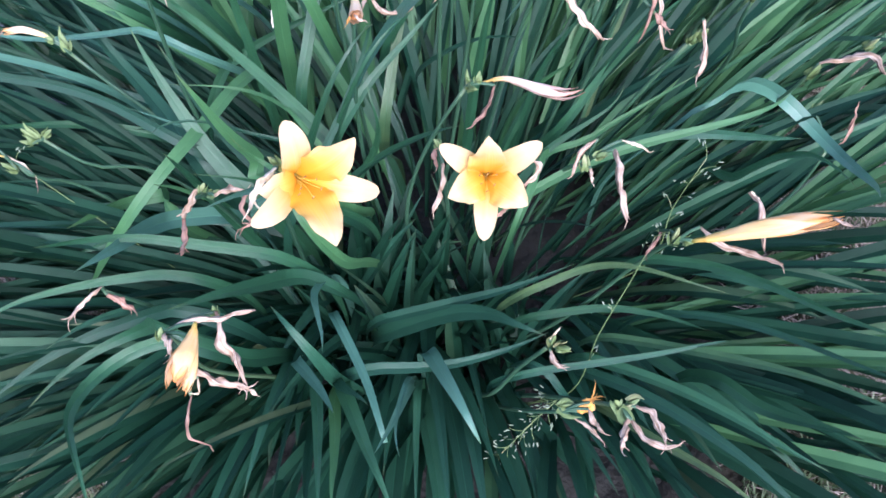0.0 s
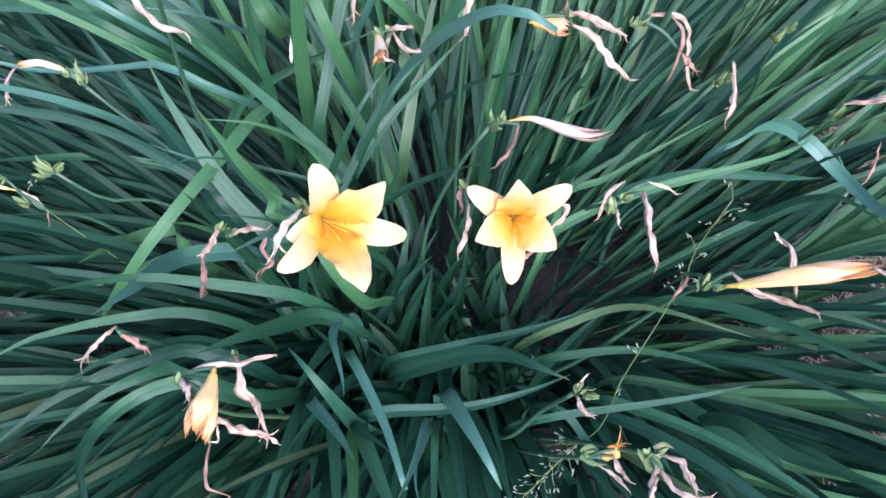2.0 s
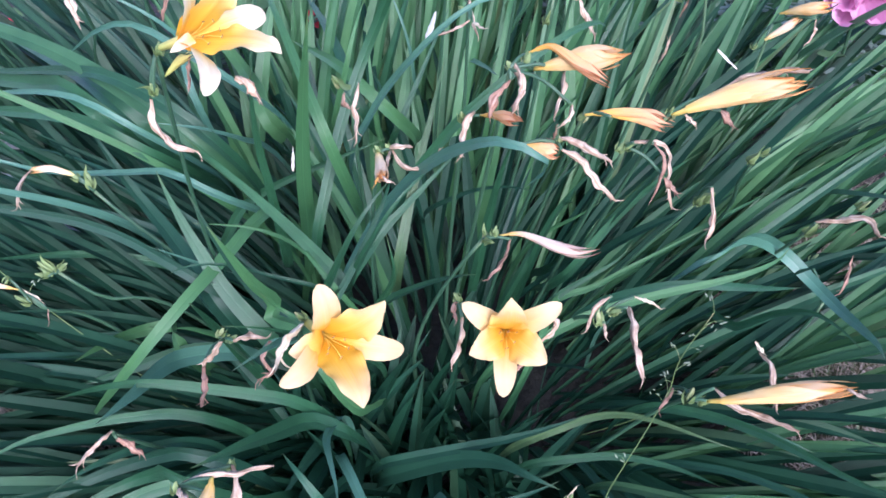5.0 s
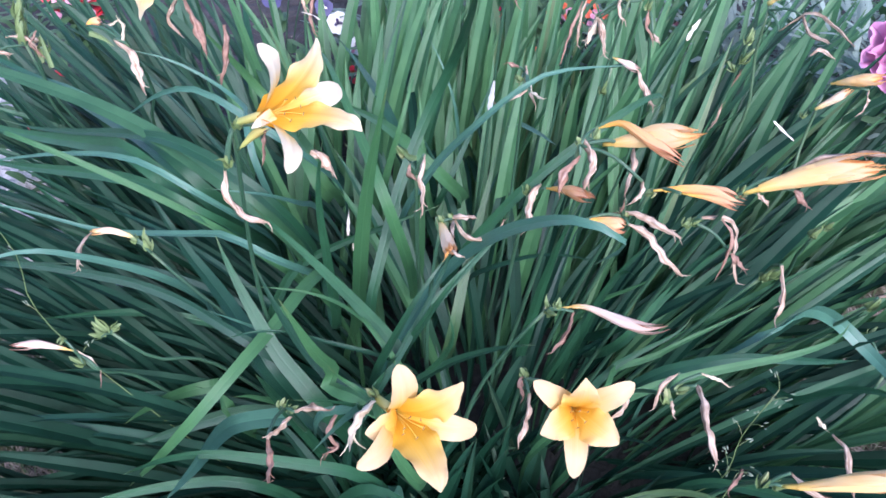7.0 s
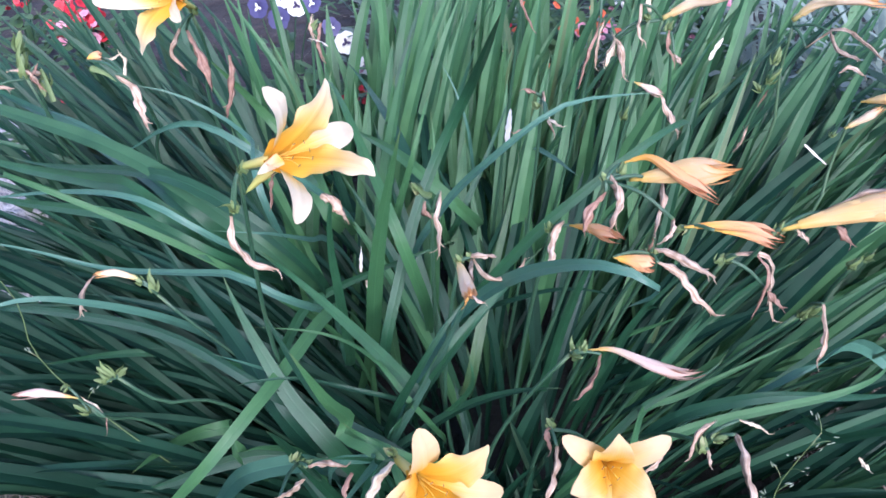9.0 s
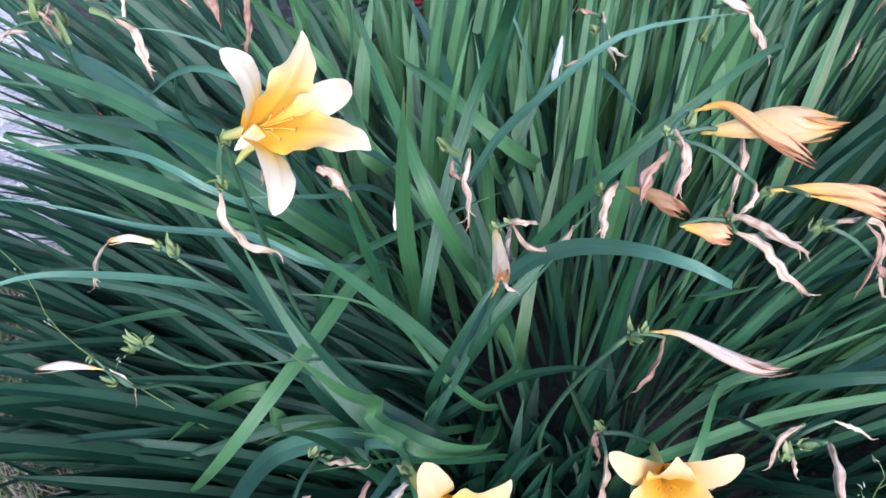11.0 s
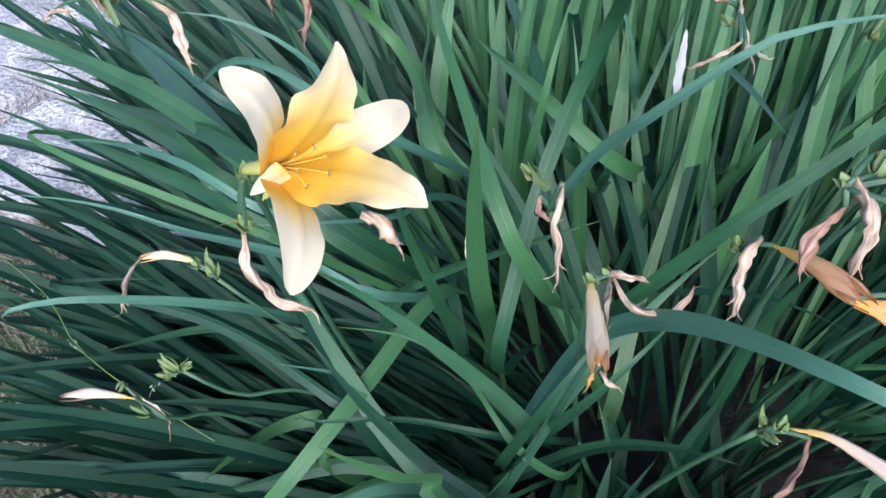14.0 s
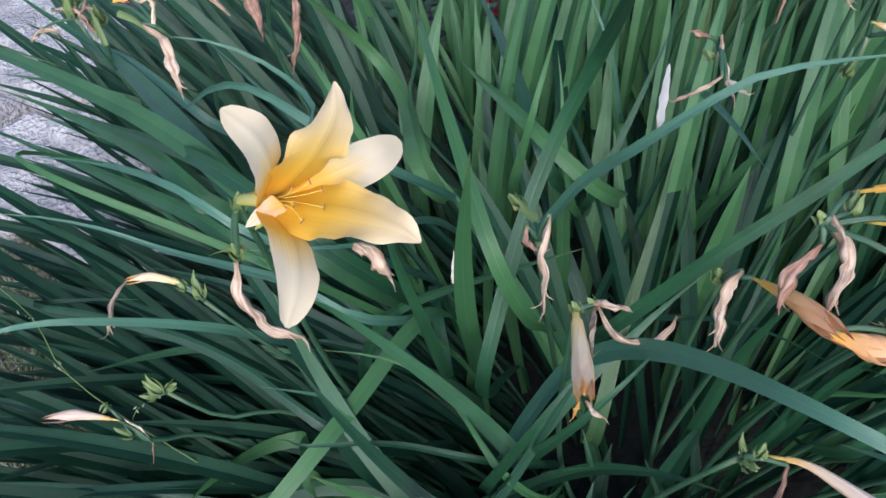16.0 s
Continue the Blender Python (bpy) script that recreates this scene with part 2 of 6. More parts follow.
def smooth(points, n):
    """n + 1 places at even steps along a soft curve through the points."""
    p = [Vector(q) for q in points]
    if len(p) == 2:
        return [p[0].lerp(p[1], i / n) for i in range(n + 1)]
    p = [2 * p[0] - p[1]] + p + [2 * p[-1] - p[-2]]
    dense = []
    for a, b, c, d in zip(p, p[1:], p[2:], p[3:]):
        for k in range(12):
            t = k / 12
            dense.append(0.5 * (2 * b + (c - a) * t + (2 * a - 5 * b + 4 * c - d) * t * t + (3 * b - a - 3 * c + d) * t ** 3))
    dense.append(p[-2])
    run = [0.0]
    for a, b in zip(dense, dense[1:]):
        run.append(run[-1] + (b - a).length)
    out, k = [], 0
    for i in range(n + 1):
        want = run[-1] * i / n
        while k < len(run) - 2 and run[k + 1] < want:
            k += 1
        out.append(dense[k].lerp(dense[k + 1], min(1.0, (want - run[k]) / max(run[k + 1] - run[k], 1e-9))))
    return out


def ways(path):
    out = []
    for i in range(len(path)):
        out.append((path[min(i + 1, len(path) - 1)] - path[max(i - 1, 0)]).normalized())
    return out


def ribbon(bm, path, width_at, side, fold=0.25, turn=0.0, across=2, lift=None, keel=False):
    """A folded strip along path: width_at(u), the side it is wide to, and how deep its keel lies."""
    uv = bm.loops.layers.uv.verify()
    n, rows, along = len(path) - 1, [], ways(path)
    for i, (q, w) in enumerate(zip(path, along)):
        u = i / n
        s = (side - w * side.dot(w))
        s = s.normalized() if s.length > 1e-4 else w.orthogonal().normalized()
        up = s.cross(w)
        c, sn = math.cos(turn * u), math.sin(turn * u)
        s, up = c * s + sn * up, c * up - sn * s
        half, row = width_at(u) / 2, []
        for k in range(-across, across + 1):
            v = k / across
            rise = fold * half * abs(v) * (1 - 0.4 * u)
            if lift:
                rise += lift(u, v) * half
            row.append((bm.verts.new(q + s * (v * half) + up * rise), v * 0.5 + 0.5, u))
        rows.append(row)
    for a, b in zip(rows, rows[1:]):
        for k in range(2 * across):
            four = (a[k], a[k + 1], b[k + 1], b[k])
            face = bm.faces.new([f[0] for f in four])
            for loop, f in zip(face.loops, four):
                loop[uv].uv = (f[1], f[2])
        if keel:
            bm.edges.get((a[across][0], b[across][0])).smooth = False
    return bm


def leaf_side(path):
    """The level direction across a leaf that arches in one upright plane."""
    n = Vector((0, 0, 0))
    for a, b in zip(path[1:], path[2:]):
        n += (a - path[0]).cross(b - path[0])
    chord = path[-1] - path[0]
    flat = chord.cross(Vector((0, 0, 1)))
    if n.length < 1e-5:
        n = flat
    if n.dot(flat) < 0:
        n = -n
    n = n.normalized() + 0.6 * flat.normalized() if flat.length > 0.02 else n.normalized()
    steep = max(0.0, 1 - 2.6 * math.hypot(chord.x, chord.y) / chord.length)
    face = Vector((1, 0.12, 0))
    return (n.normalized() * (1 - steep) + (face if n.x >= 0 else -face) * steep * 1.5).normalized()


def leaf_width(w):
    return lambda u: w * (0.34 + 0.66 * min(1.0, u * 2.4)) * max(0.015, 1 - max(0.0, (u - 0.50) / 0.50) ** 2.1)


def tube(bm, path, radius_at, sides=8, lobes=0, depth=0.0, turn=0.0, flat=1.0, crumple=0.0, seed=0):
    """A closed tube along path; lobes of a given depth run along it."""
    uv = bm.loops.layers.uv.verify()
    n, along, rings = len(path) - 1, ways(path), []
    side = along[0].orthogonal().normalized()
    for i, (q, w) in enumerate(zip(path, along)):
        u = i / n
        side = (side - w * side.dot(w)).normalized()
        up, ring = w.cross(side), []
        for k in range(sides):
            a = 2 * math.pi * k / sides
            r = radius_at(u) * (1 - depth + depth * math.cos(lobes * a + 1.3 * seed))
            if crumple:
                r *= 1 + crumple * noise.noise(Vector((math.cos(a) * 1.6 + seed, math.sin(a) * 1.6, u * 7)))
            b = a + turn * u
            ring.append(bm.verts.new(q + side * (r * math.cos(b)) + up * (r * flat * math.sin(b))))
        rings.append(ring)
    for i, (a, b) in enumerate(zip(rings, rings[1:])):
        for k in range(sides):
            j = (k + 1) % sides
            face = bm.faces.new((a[k], a[j], b[j], b[k]))
            for loop, (x, y) in zip(face.loops, ((k, i), (k + 1, i), (k + 1, i + 1), (k, i + 1))):
                loop[uv].uv = (x / sides, y / n)
    for ring in (rings[0][::-1], rings[-1]):
        face = bm.faces.new(ring)
        for loop in face.loops:
            loop[uv].uv = (0.5, 0.0 if ring is not rings[-1] else 1.0)
    return bm


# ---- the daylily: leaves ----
# Places that the filler leaves must not hide from the camera.
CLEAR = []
clump = anchor("daylily_clump", (0, 0.8, 0), "dense clump of long arching green daylily leaves in a garden bed", "plant")
BLADES = []
dice = random.Random(7)


def arch(points, n, firm=1.6):
    """A plain arch near the points; a kinked leaf keeps to them."""
    p = np.array([tuple(q) for q in points])
    run = np.concatenate(([0.0], np.cumsum(np.linalg.norm(np.diff(p, axis=0), axis=1))))
    run /= run[-1]
    weight = np.ones(len(p))
    weight[0], weight[-1] = 0.12, firm
    fit = np.polyfit(run, p, min(3 if len(p) > 4 else 2, len(p) - 1), w=weight)
    at = lambda u: sum(c * u ** k for k, c in enumerate(fit[::-1]))  # noqa: E731
    if max(np.linalg.norm(at(u) - q) for u, q in zip(run[1:], p[1:])) > 0.005:
        return smooth(points, n)
    foot = at(0.0)
    if foot[2] > 0.0:
        foot = foot * (1, 1, 0)
    path = [Vector(at(k / n)) for k in range(n + 1)]
    path[0] = Vector(foot)
    return path


def grown(width, tone, side, foot, *points):
    """A leaf from its foot through the places where it shows, to its tip."""
    foot, shown = Vector(foot), smooth(points, 24)
    start, way = shown[0], (shown[3] - shown[0]).normalized()
    h = (start - foot).length
    rise = Vector((way.x, way.y, max(way.z, 0.4))).normalized()
    p, q = foot + Vector((0, 0, 0.4 * h)), start - rise * (0.3 * h)
    low = [foot * (1 - t) ** 3 + p * (3 * t * (1 - t) ** 2) + q * (3 * t * t * (1 - t)) + start * t ** 3 for t in (k / 9 for k in range(9))]
    path = smooth([low[k] for k in (0, 2, 4, 6, 8)] + shown[1::3], 34)
    bm = ribbon(bmesh.new(), path, leaf_width(width), Vector(side), dice.uniform(0.25, 0.6), 0.0, keel=True)
    BLADES.append(path)
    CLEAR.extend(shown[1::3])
    return part("leaf", bm, tone, clump)


# ---- the daylily: flower stalks ----
NODES = {}


def stalk(label, *points):
    ob = anchor("flower_stalk", (points[0][0], points[0][1], 0), label, "flower", "flower stalks of the clump")
    path = arch(((points[0][0], points[0][1], -0.01), *points[1:]), 18, 9.0)
    part("stem", tube(bmesh.new(), path, lambda u: 0.0036 - 0.0014 * u, 7), STEM, ob)
    NODES[ob.name] = path[-1]
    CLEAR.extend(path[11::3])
    return ob


def pedicel(ob, start):
    """The short green foot that joins a flower or pod to its stem."""
    a, b = NODES[ob.name], Vector(start)
    if 0.004 < (b - a).length < 0.075:
        sag = Vector((0, 0, 0.12 * (b - a).length))
        part("pedicel", tube(bmesh.new(), smooth((a, a.lerp(b, 0.5) + sag, b), 6), lambda u: 0.0021 - 0.0004 * u, 6), STEM, ob)


def tepal(foot, throat, tip, axis, width, inner, seed):
    """One tepal: out of the tube, along the throat, then spreading to its tip."""
    out = tip - throat
    out -= axis * out.dot(axis)
    start = foot.lerp(throat, 0.7) + out.normalized() * (0.002 if inner else 0.0035)
    throat = throat + axis * (0.002 if inner else -0.001)
    reach = out.length
    rise = (tip - throat).dot(axis)
    p = (start, throat - axis * reach * 0.16 + out * 0.09, throat + out * 0.34 + axis * (rise * 0.42 + reach * 0.05), throat + out * 0.68 + axis * (rise * 0.84 + reach * 0.08), tip)
    path = smooth(p, 30)
    side = axis.cross(out).normalized()
    spots = ((0.0, 0.36), (0.14, 0.74), (0.27, 0.97), (0.42, 1.03), (0.60, 0.99), (0.75, 0.82), (0.86, 0.55), (0.94, 0.29), (0.98, 0.13), (1.0, 0.04)) if inner else (
        (0.0, 0.40), (0.15, 0.70), (0.30, 0.91), (0.48, 1.0), (0.68, 0.95), (0.82, 0.79), (0.92, 0.56), (0.97, 0.36), (0.99, 0.22), (1.0, 0.08))

    def wide(u):
        for (u0, w0), (u1, w1) in zip(spots, spots[1:]):
            if u <= u1:
                k = (u - u0) / (u1 - u0)
                return width * (w0 + (w1 - w0) * k)
        return width * 0.03

    wave = 0.30 if inner else 0.08
    lift = lambda u, v: 0.10 * v * v * (1 - u) - 0.22 * v * v * u * u + wave * abs(v) ** 3 * (math.sin(13 * u + 3 * seed + (2 if v > 0 else 0)) + 0.5 * math.sin(29 * u + seed)) * u - 0.07 * max(0, 1 - 2.2 * abs(v)) ** 2  # noqa: E731
    return ribbon(bmesh.new(), path, wide, side, 0.03, 0.0, 6, lift)


def bloom(ob, foot, throat, *tips, wide=(27, 33, 27, 33, 27, 33), fresh=False):
    foot, throat = Vector(foot), Vector(throat)
    pedicel(ob, foot)
    ring = tube(bmesh.new(), smooth((foot, foot.lerp(throat, 0.74)), 5), lambda u: 0.0035 + 0.002 * u, 9, 3, 0.1)
    body = part("bloom", ring, SHUT["green"], ob, "open pale yellow trumpet bloom")
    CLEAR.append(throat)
    middle = sum((Vector(t) for t in tips), Vector()) / len(tips)
    axis = ((middle - throat).normalized() * 2 + (throat - foot).normalized()).normalized()
    for i, tip in enumerate(tips):
        tip = Vector(tip)
        inner = i % 2 == 1
        part("petal" if inner else "sepal", tepal(foot, throat, tip, axis, wide[i] / 1000, inner, i), (PETAL_FRESH if fresh else PETAL) if inner and wide[i] > 20 else SEPAL_FRESH if fresh else SEPAL, body)
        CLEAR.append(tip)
    for i in range(6):
        t = Vector(tips[i % len(tips)])
        end = throat + axis * 0.016 + (t - throat) * 0.17 + Vector((0, 0, -0.003))
        path = smooth((foot.lerp(throat, 0.6), throat.lerp(end, 0.35), end), 8)
        fil = part("stamen", tube(bmesh.new(), path, lambda u: 0.00034 - 0.00012 * u, 5), FILAMENT, body)
        way = (path[-1] - path[-2]).normalized().orthogonal()
        bm = tube(bmesh.new(), smooth((end - way * 0.0012, end + way * 0.0012), 4), lambda u: 0.00042, 5)
        part("anther", bm, ANTHER, body)


def withered(ob, tone, radius, *points):
    """A spent flower: a thin, twisted, crumpled strand with a frayed end."""
    seed = dice.random() * 9
    radius *= 0.72
    pedicel(ob, points[0])
    n = 28
    path = smooth(points, n)
    long = sum((b - a).length for a, b in zip(path, path[1:]))
    wob = min(0.6 * radius, 0.06 * long)
    path = [q + Vector((noise.noise(q * 90), noise.noise(q * 90 + Vector((7, 0, 0))), noise.noise(q * 90 + Vector((0, 9, 0))))) * wob * (0.2 + 0.8 * math.sin(math.pi * i / n)) for i, q in enumerate(path)]

    def thick(u):
        swell = 1 + 0.42 * noise.noise(Vector((u * 5.5, seed * 3, 0.5)))
        return radius * (0.40 + 0.62 * math.sin(math.pi * min(1, u * 0.9 + 0.06)) ** 1.3) * swell * (1 if u < 0.9 else 1 - 4.5 * (u - 0.9))

    bm = tube(bmesh.new(), path, thick, 12, 3, 0.32, dice.uniform(1.0, 3.6), 0.55, 0.85, seed)
    last = (path[-1] - path[-3]).normalized()
    for k in range(3 if radius > 0.0035 else 1):
        bend = last.orthogonal()
        bend.rotate(Matrix.Rotation(dice.uniform(0, 6.28), 3, last))
        q = path[-2 - 3 * k]
        tube(bm, smooth((q, q + last * radius * 1.1 + bend * radius * 0.6, q + last * radius * 1.7 + bend * radius * dice.uniform(0.8, 1.8)), 5), lambda u: radius * 0.22 * (1 - 0.7 * u), 5, 0, 0, 0, 0.5, 0.3, seed)
    CLEAR.append(path[14])
    CLEAR.append(path[25])
    return part("withered_flower", bm, DRY[tone], ob, {"pink": "shrivelled papery pink flower", "brown": "shrivelled brown flower", "orange": "shrivelled orange flower", "cream": "dried cream-white petal"}[tone])


def wrapped(path, thick, mid, half, start, end, twist, seed):
    """One tepal of a shut flower: a strip that hugs the body and ends in a torn point."""
    bm = bmesh.new()
    uv = bm.loops.layers.uv.verify()
    along, n, rows = ways(path), len(path) - 1, []
    side = along[0].orthogonal().normalized()
    axes = []
    for w in along:
        side = (side - w * side.dot(w)).normalized()
        axes.append((side, w.cross(side)))
    steps = 14
    for i in range(steps + 1):
        v = i / steps
        u = start + (end - start) * v
        k = min(n - 1, int(u * n))
        f = u * n - k
        q = path[k].lerp(path[k + 1], f)
        s, up = axes[k]
        open_ = half * (0.55 + 0.45 * math.sin(math.pi * min(1, v * 1.3))) * max(0.04, 1 - max(0, (v - 0.6) / 0.4) ** 1.7)
        row = []
        for c in range(-2, 3):
            a = mid + twist * u + open_ * c / 2
            r = thick(u) * (1.0 + 0.22 * noise.noise(Vector((seed + c * 0.9, mid, v * 5))) + 0.10 * abs(c) * v) + 0.0004
            row.append((bm.verts.new(q + (s * math.cos(a) + up * 0.85 * math.sin(a)) * r), c / 4 + 0.5, u))
        rows.append(row)
    for a, b in zip(rows, rows[1:]):
        for c in range(4):
            four = (a[c], a[c + 1], b[c + 1], b[c])
            face = bm.faces.new([x[0] for x in four])
            for loop, x in zip(face.loops, four):
                loop[uv].uv = (x[1], min(1.0, x[2]))
    return bm


def shut_bloom(ob, tone, radius, *points):
    """A closed or closing flower: green foot, slim neck, furled tepals with torn tips."""
    seed = dice.random() * 9
    pedicel(ob, points[0])
    path = smooth(points, 24)
    late, radius = (1.6, radius * 0.64) if tone in ("pink", "orange") else (1.3, radius * (0.70 if tone == "yellow" else 0.60))
    waist = 0.26 if tone != "cream" else 0.58
    thick = lambda u: radius * (waist + (1.0 - waist) * math.sin(math.pi * min(1.0, max(0.0, u) ** late / 1.08)) ** 1.2)  # noqa: E731
    body = part("shut_bloom", tube(bmesh.new(), path[:22], lambda u: 0.88 * thick(u * 0.88) * (1 if u < 0.8 else max(0.1, 1 - 3.6 * (u - 0.8))), 14, 6, 0.12, 0.7, 0.85, 0.2, seed), SHUT[tone], ob,
                {"yellow": "closed yellow bloom", "orange": "closed withering orange bloom", "pink": "closed withered pink bloom", "cream": "closed cream bloom", "green": "slender green bud"}[tone])
    for k in range(6):
        end = dice.uniform(0.86 if tone != "cream" else 0.95, 1.0) if k else 1.0
        part("tepal", wrapped(path, thick, k * 1.047 + seed, dice.uniform(0.85, 1.15), 0.12, end, dice.uniform(0.2, 1.1), seed + k), SHUT[tone], body)
    for k in (5, 11, 17, 23):
        CLEAR.append(path[k])
    return body


def scrap(ob, width, *points):
    """A bleached flat petal caught on a stem."""
    path = smooth(points, 12)
    bm = ribbon(bmesh.new(), path, lambda u: width * (0.35 + 0.45 * u + 0.5 * noise.noise(Vector((u * 5, width * 900, 0)))) * (1 if u < 0.86 else 1 - 5 * (u - 0.86)) * min(1, 0.3 + 8 * u), Vector((1, 0.1, 0.1)), 0.3, 0.5, 2, lambda u, v: 0.3 * v * v * math.sin(9 * u + 2 * v))
    CLEAR.extend(path[::4])
    return part("dried_petal", bm, SCRAP, ob, "bleached white dried petal")


def pod(ob, a, b):
    """A small ridged ovary or bud held in pointed bracts."""
    pedicel(ob, a)
    a, b = Vector(a), Vector(b)
    way = (b - a).normalized()
    mid, long = (a + b) / 2, max(0.012, (b - a).length * 1.1)
    path = smooth((mid - way * long / 2, mid + way * long / 2), 9)
    r = 0.8 * min(0.0062, max(0.0038, long * 0.24))
    bm = tube(bmesh.new(), path, lambda u: r * max(0.12, math.sin(math.pi * (0.06 + 0.9 * u)) ** 0.7), 12, 3, 0.24, 0.5, 0.85, 0.45, a.x * 50)
    CLEAR.append(mid)
    body = part("pod", bm, POD, ob)
    for k in range(3):
        out = way.orthogonal().normalized()
        out.rotate(Matrix.Rotation(2.1 * k + dice.uniform(-0.5, 0.5), 3, way))
        reach = long * dice.uniform(0.5, 0.9)
        curve = smooth((path[0], path[2] + out * r * 1.1, path[0] + way * reach * 0.7 + out * r * dice.uniform(1.2, 1.6), path[0] + way * reach + out * r * dice.uniform(1.0, 2.2)), 7)
        part("bract", ribbon(bmesh.new(), curve, lambda u: r * 2.2 * max(0.06, 1 - u ** 2.2), way.cross(out), 0.5, dice.uniform(-0.5, 0.5)), POD, body)
    return body


def bract(ob, *points):
    path = smooth(points, 8)
    bm = ribbon(bmesh.new(), path, lambda u: 0.0075 * max(0.05, 1 - u ** 1.8), (path[-1] - path[0]).orthogonal().normalized(), 0.7, 0.4)
    return part("bract", bm, POD, ob)
# ---- ground: bed, lawn, stone edging ----
def ground_height(x, y):
    near = 1 / (1 + 0.02 * (x * x + y * y) ** 2)
    return 0.022 * near * noise.noise(Vector((x * 3.1, y * 3.1, 0.4))) + 0.010 * near * noise.noise(Vector((x * 11, y * 11, 2.0))) - 0.012


def in_bed(x, y):
    """Bare soil of the flower bed, against lawn."""
    return y > 1.62 - 0.42 * (x + 1.0) + 0.08 * noise.noise(Vector((x * 4, y * 4, 8))) if x < -0.2 else y > 1.25 + 0.25 * (x - 0.6)


def lay_ground():
    m, nodes, links, b = shader("earth")
    place = nodes.new("ShaderNodeTexCoord").outputs["Object"]
    split = nodes.new("ShaderNodeSeparateXYZ")
    links.new(place, split.inputs[0])
    clods, grit, sward = noise_of(nodes, links, place, 14, 8), noise_of(nodes, links, place, 120, 6), noise_of(nodes, links, place, 3.0, 5)
    soil = mixed(nodes, links, ramp(nodes, links, clods, [(0.3, (0, 0, 0)), (0.7, (1, 1, 1))]), (0.016, 0.013, 0.015), (0.060, 0.050, 0.052))
    turf = mixed(nodes, links, ramp(nodes, links, grit, [(0.35, (0, 0, 0)), (0.65, (1, 1, 1))]), (0.05, 0.055, 0.025), (0.15, 0.125, 0.085))
    turf = mixed(nodes, links, ramp(nodes, links, sward, [(0.4, (0, 0, 0)), (0.65, (0.7, 0.7, 0.7))]), turf, (0.06, 0.09, 0.03))
    edge = nodes.new("ShaderNodeMath")
    edge.operation = "MULTIPLY_ADD"
    links.new(sward, edge.inputs[0])
    edge.inputs[1].default_value = 0.9
    links.new(split.outputs["Y"], edge.inputs[2])
    step = nodes.new("ShaderNodeMapRange")
    step.inputs["From Min"].default_value, step.inputs["From Max"].default_value = 1.66, 1.84
    links.new(edge.outputs[0], step.inputs["Value"])
    colour = mixed(nodes, links, step.outputs["Result"], turf, soil)
    # Near-black disc around the clump: shade under the leaves put into the soil colour.
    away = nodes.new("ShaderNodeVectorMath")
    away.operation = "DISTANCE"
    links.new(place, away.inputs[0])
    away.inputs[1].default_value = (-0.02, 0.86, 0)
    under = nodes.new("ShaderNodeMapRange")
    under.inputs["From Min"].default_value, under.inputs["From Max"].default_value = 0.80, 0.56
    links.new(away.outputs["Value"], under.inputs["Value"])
    clump_shade = mixed(nodes, links, grit, (0.003, 0.004, 0.003), (0.011, 0.011, 0.008))
    colour = mixed(nodes, links, under.outputs["Result"], colour, clump_shade)
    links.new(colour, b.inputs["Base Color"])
    b.inputs["Roughness"].default_value = 0.95
    bumped(nodes, links, b, clods, 1.0, 0.06)
    bm = bmesh.new()
    n = 110
    at = [math.sinh(7.2 * (i / n - 0.5) * 2) / math.sinh(7.2) * 900 for i in range(n + 1)]
    grid = [[bm.verts.new((x, y + 0.8, ground_height(x, y + 0.8))) for x in at] for y in at]
    for r, q in zip(grid, grid[1:]):
        for k in range(n):
            bm.faces.new((r[k], r[k + 1], q[k + 1], q[k]))
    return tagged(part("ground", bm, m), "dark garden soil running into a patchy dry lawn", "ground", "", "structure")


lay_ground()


def stone(x, y, long, wide, thick, turn, seed):
    """A rough split slab with broken edges and a worn top."""
    bm = bmesh.new()
    r = random.Random(seed)
    count, loops = 26, []
    rim = []
    for k in range(count):
        a = 2 * math.pi * k / count
        c, s = math.cos(a), math.sin(a)
        square = 1 / max(abs(c), abs(s)) ** 0.75
        rim.append(Vector((c * square * long / 2 * r.uniform(0.92, 1.05), s * square * wide / 2 * r.uniform(0.92, 1.05), 0)))
    for inset, z in ((1.0, -0.03), (1.03, thick * 0.4), (1.0, thick * 0.75), (0.94, thick * 0.95), (0.84, thick), (0.68, thick), (0.5, thick), (0.32, thick), (0.14, thick)):
        loops.append([])
        for q in rim:
            e = q * inset
            rough = 0.022 * noise.noise(Vector((e.x * 9 + seed, e.y * 9, z * 9))) + 0.010 * noise.noise(Vector((e.x * 26, e.y * 26 + seed, z * 20)))
            loops[-1].append(bm.verts.new(e + Vector((0.3 * rough, 0.3 * rough, z + (rough if z > 0 else 0)))))
    for a, b in zip(loops, loops[1:]):
        for k in range(count):
            j = (k + 1) % count
            bm.faces.new((a[k], a[j], b[j], b[k]))
    bm.faces.new(loops[-1])
    bmesh.ops.transform(bm, matrix=pose(x, y, 0, 0, 0, turn), verts=bm.verts)
    ob = part("edging_stone", bm, STONE)
    return tagged(ob, "rough pale grey-white stone slab edging the flower bed", "stone", "edging stones of the bed")


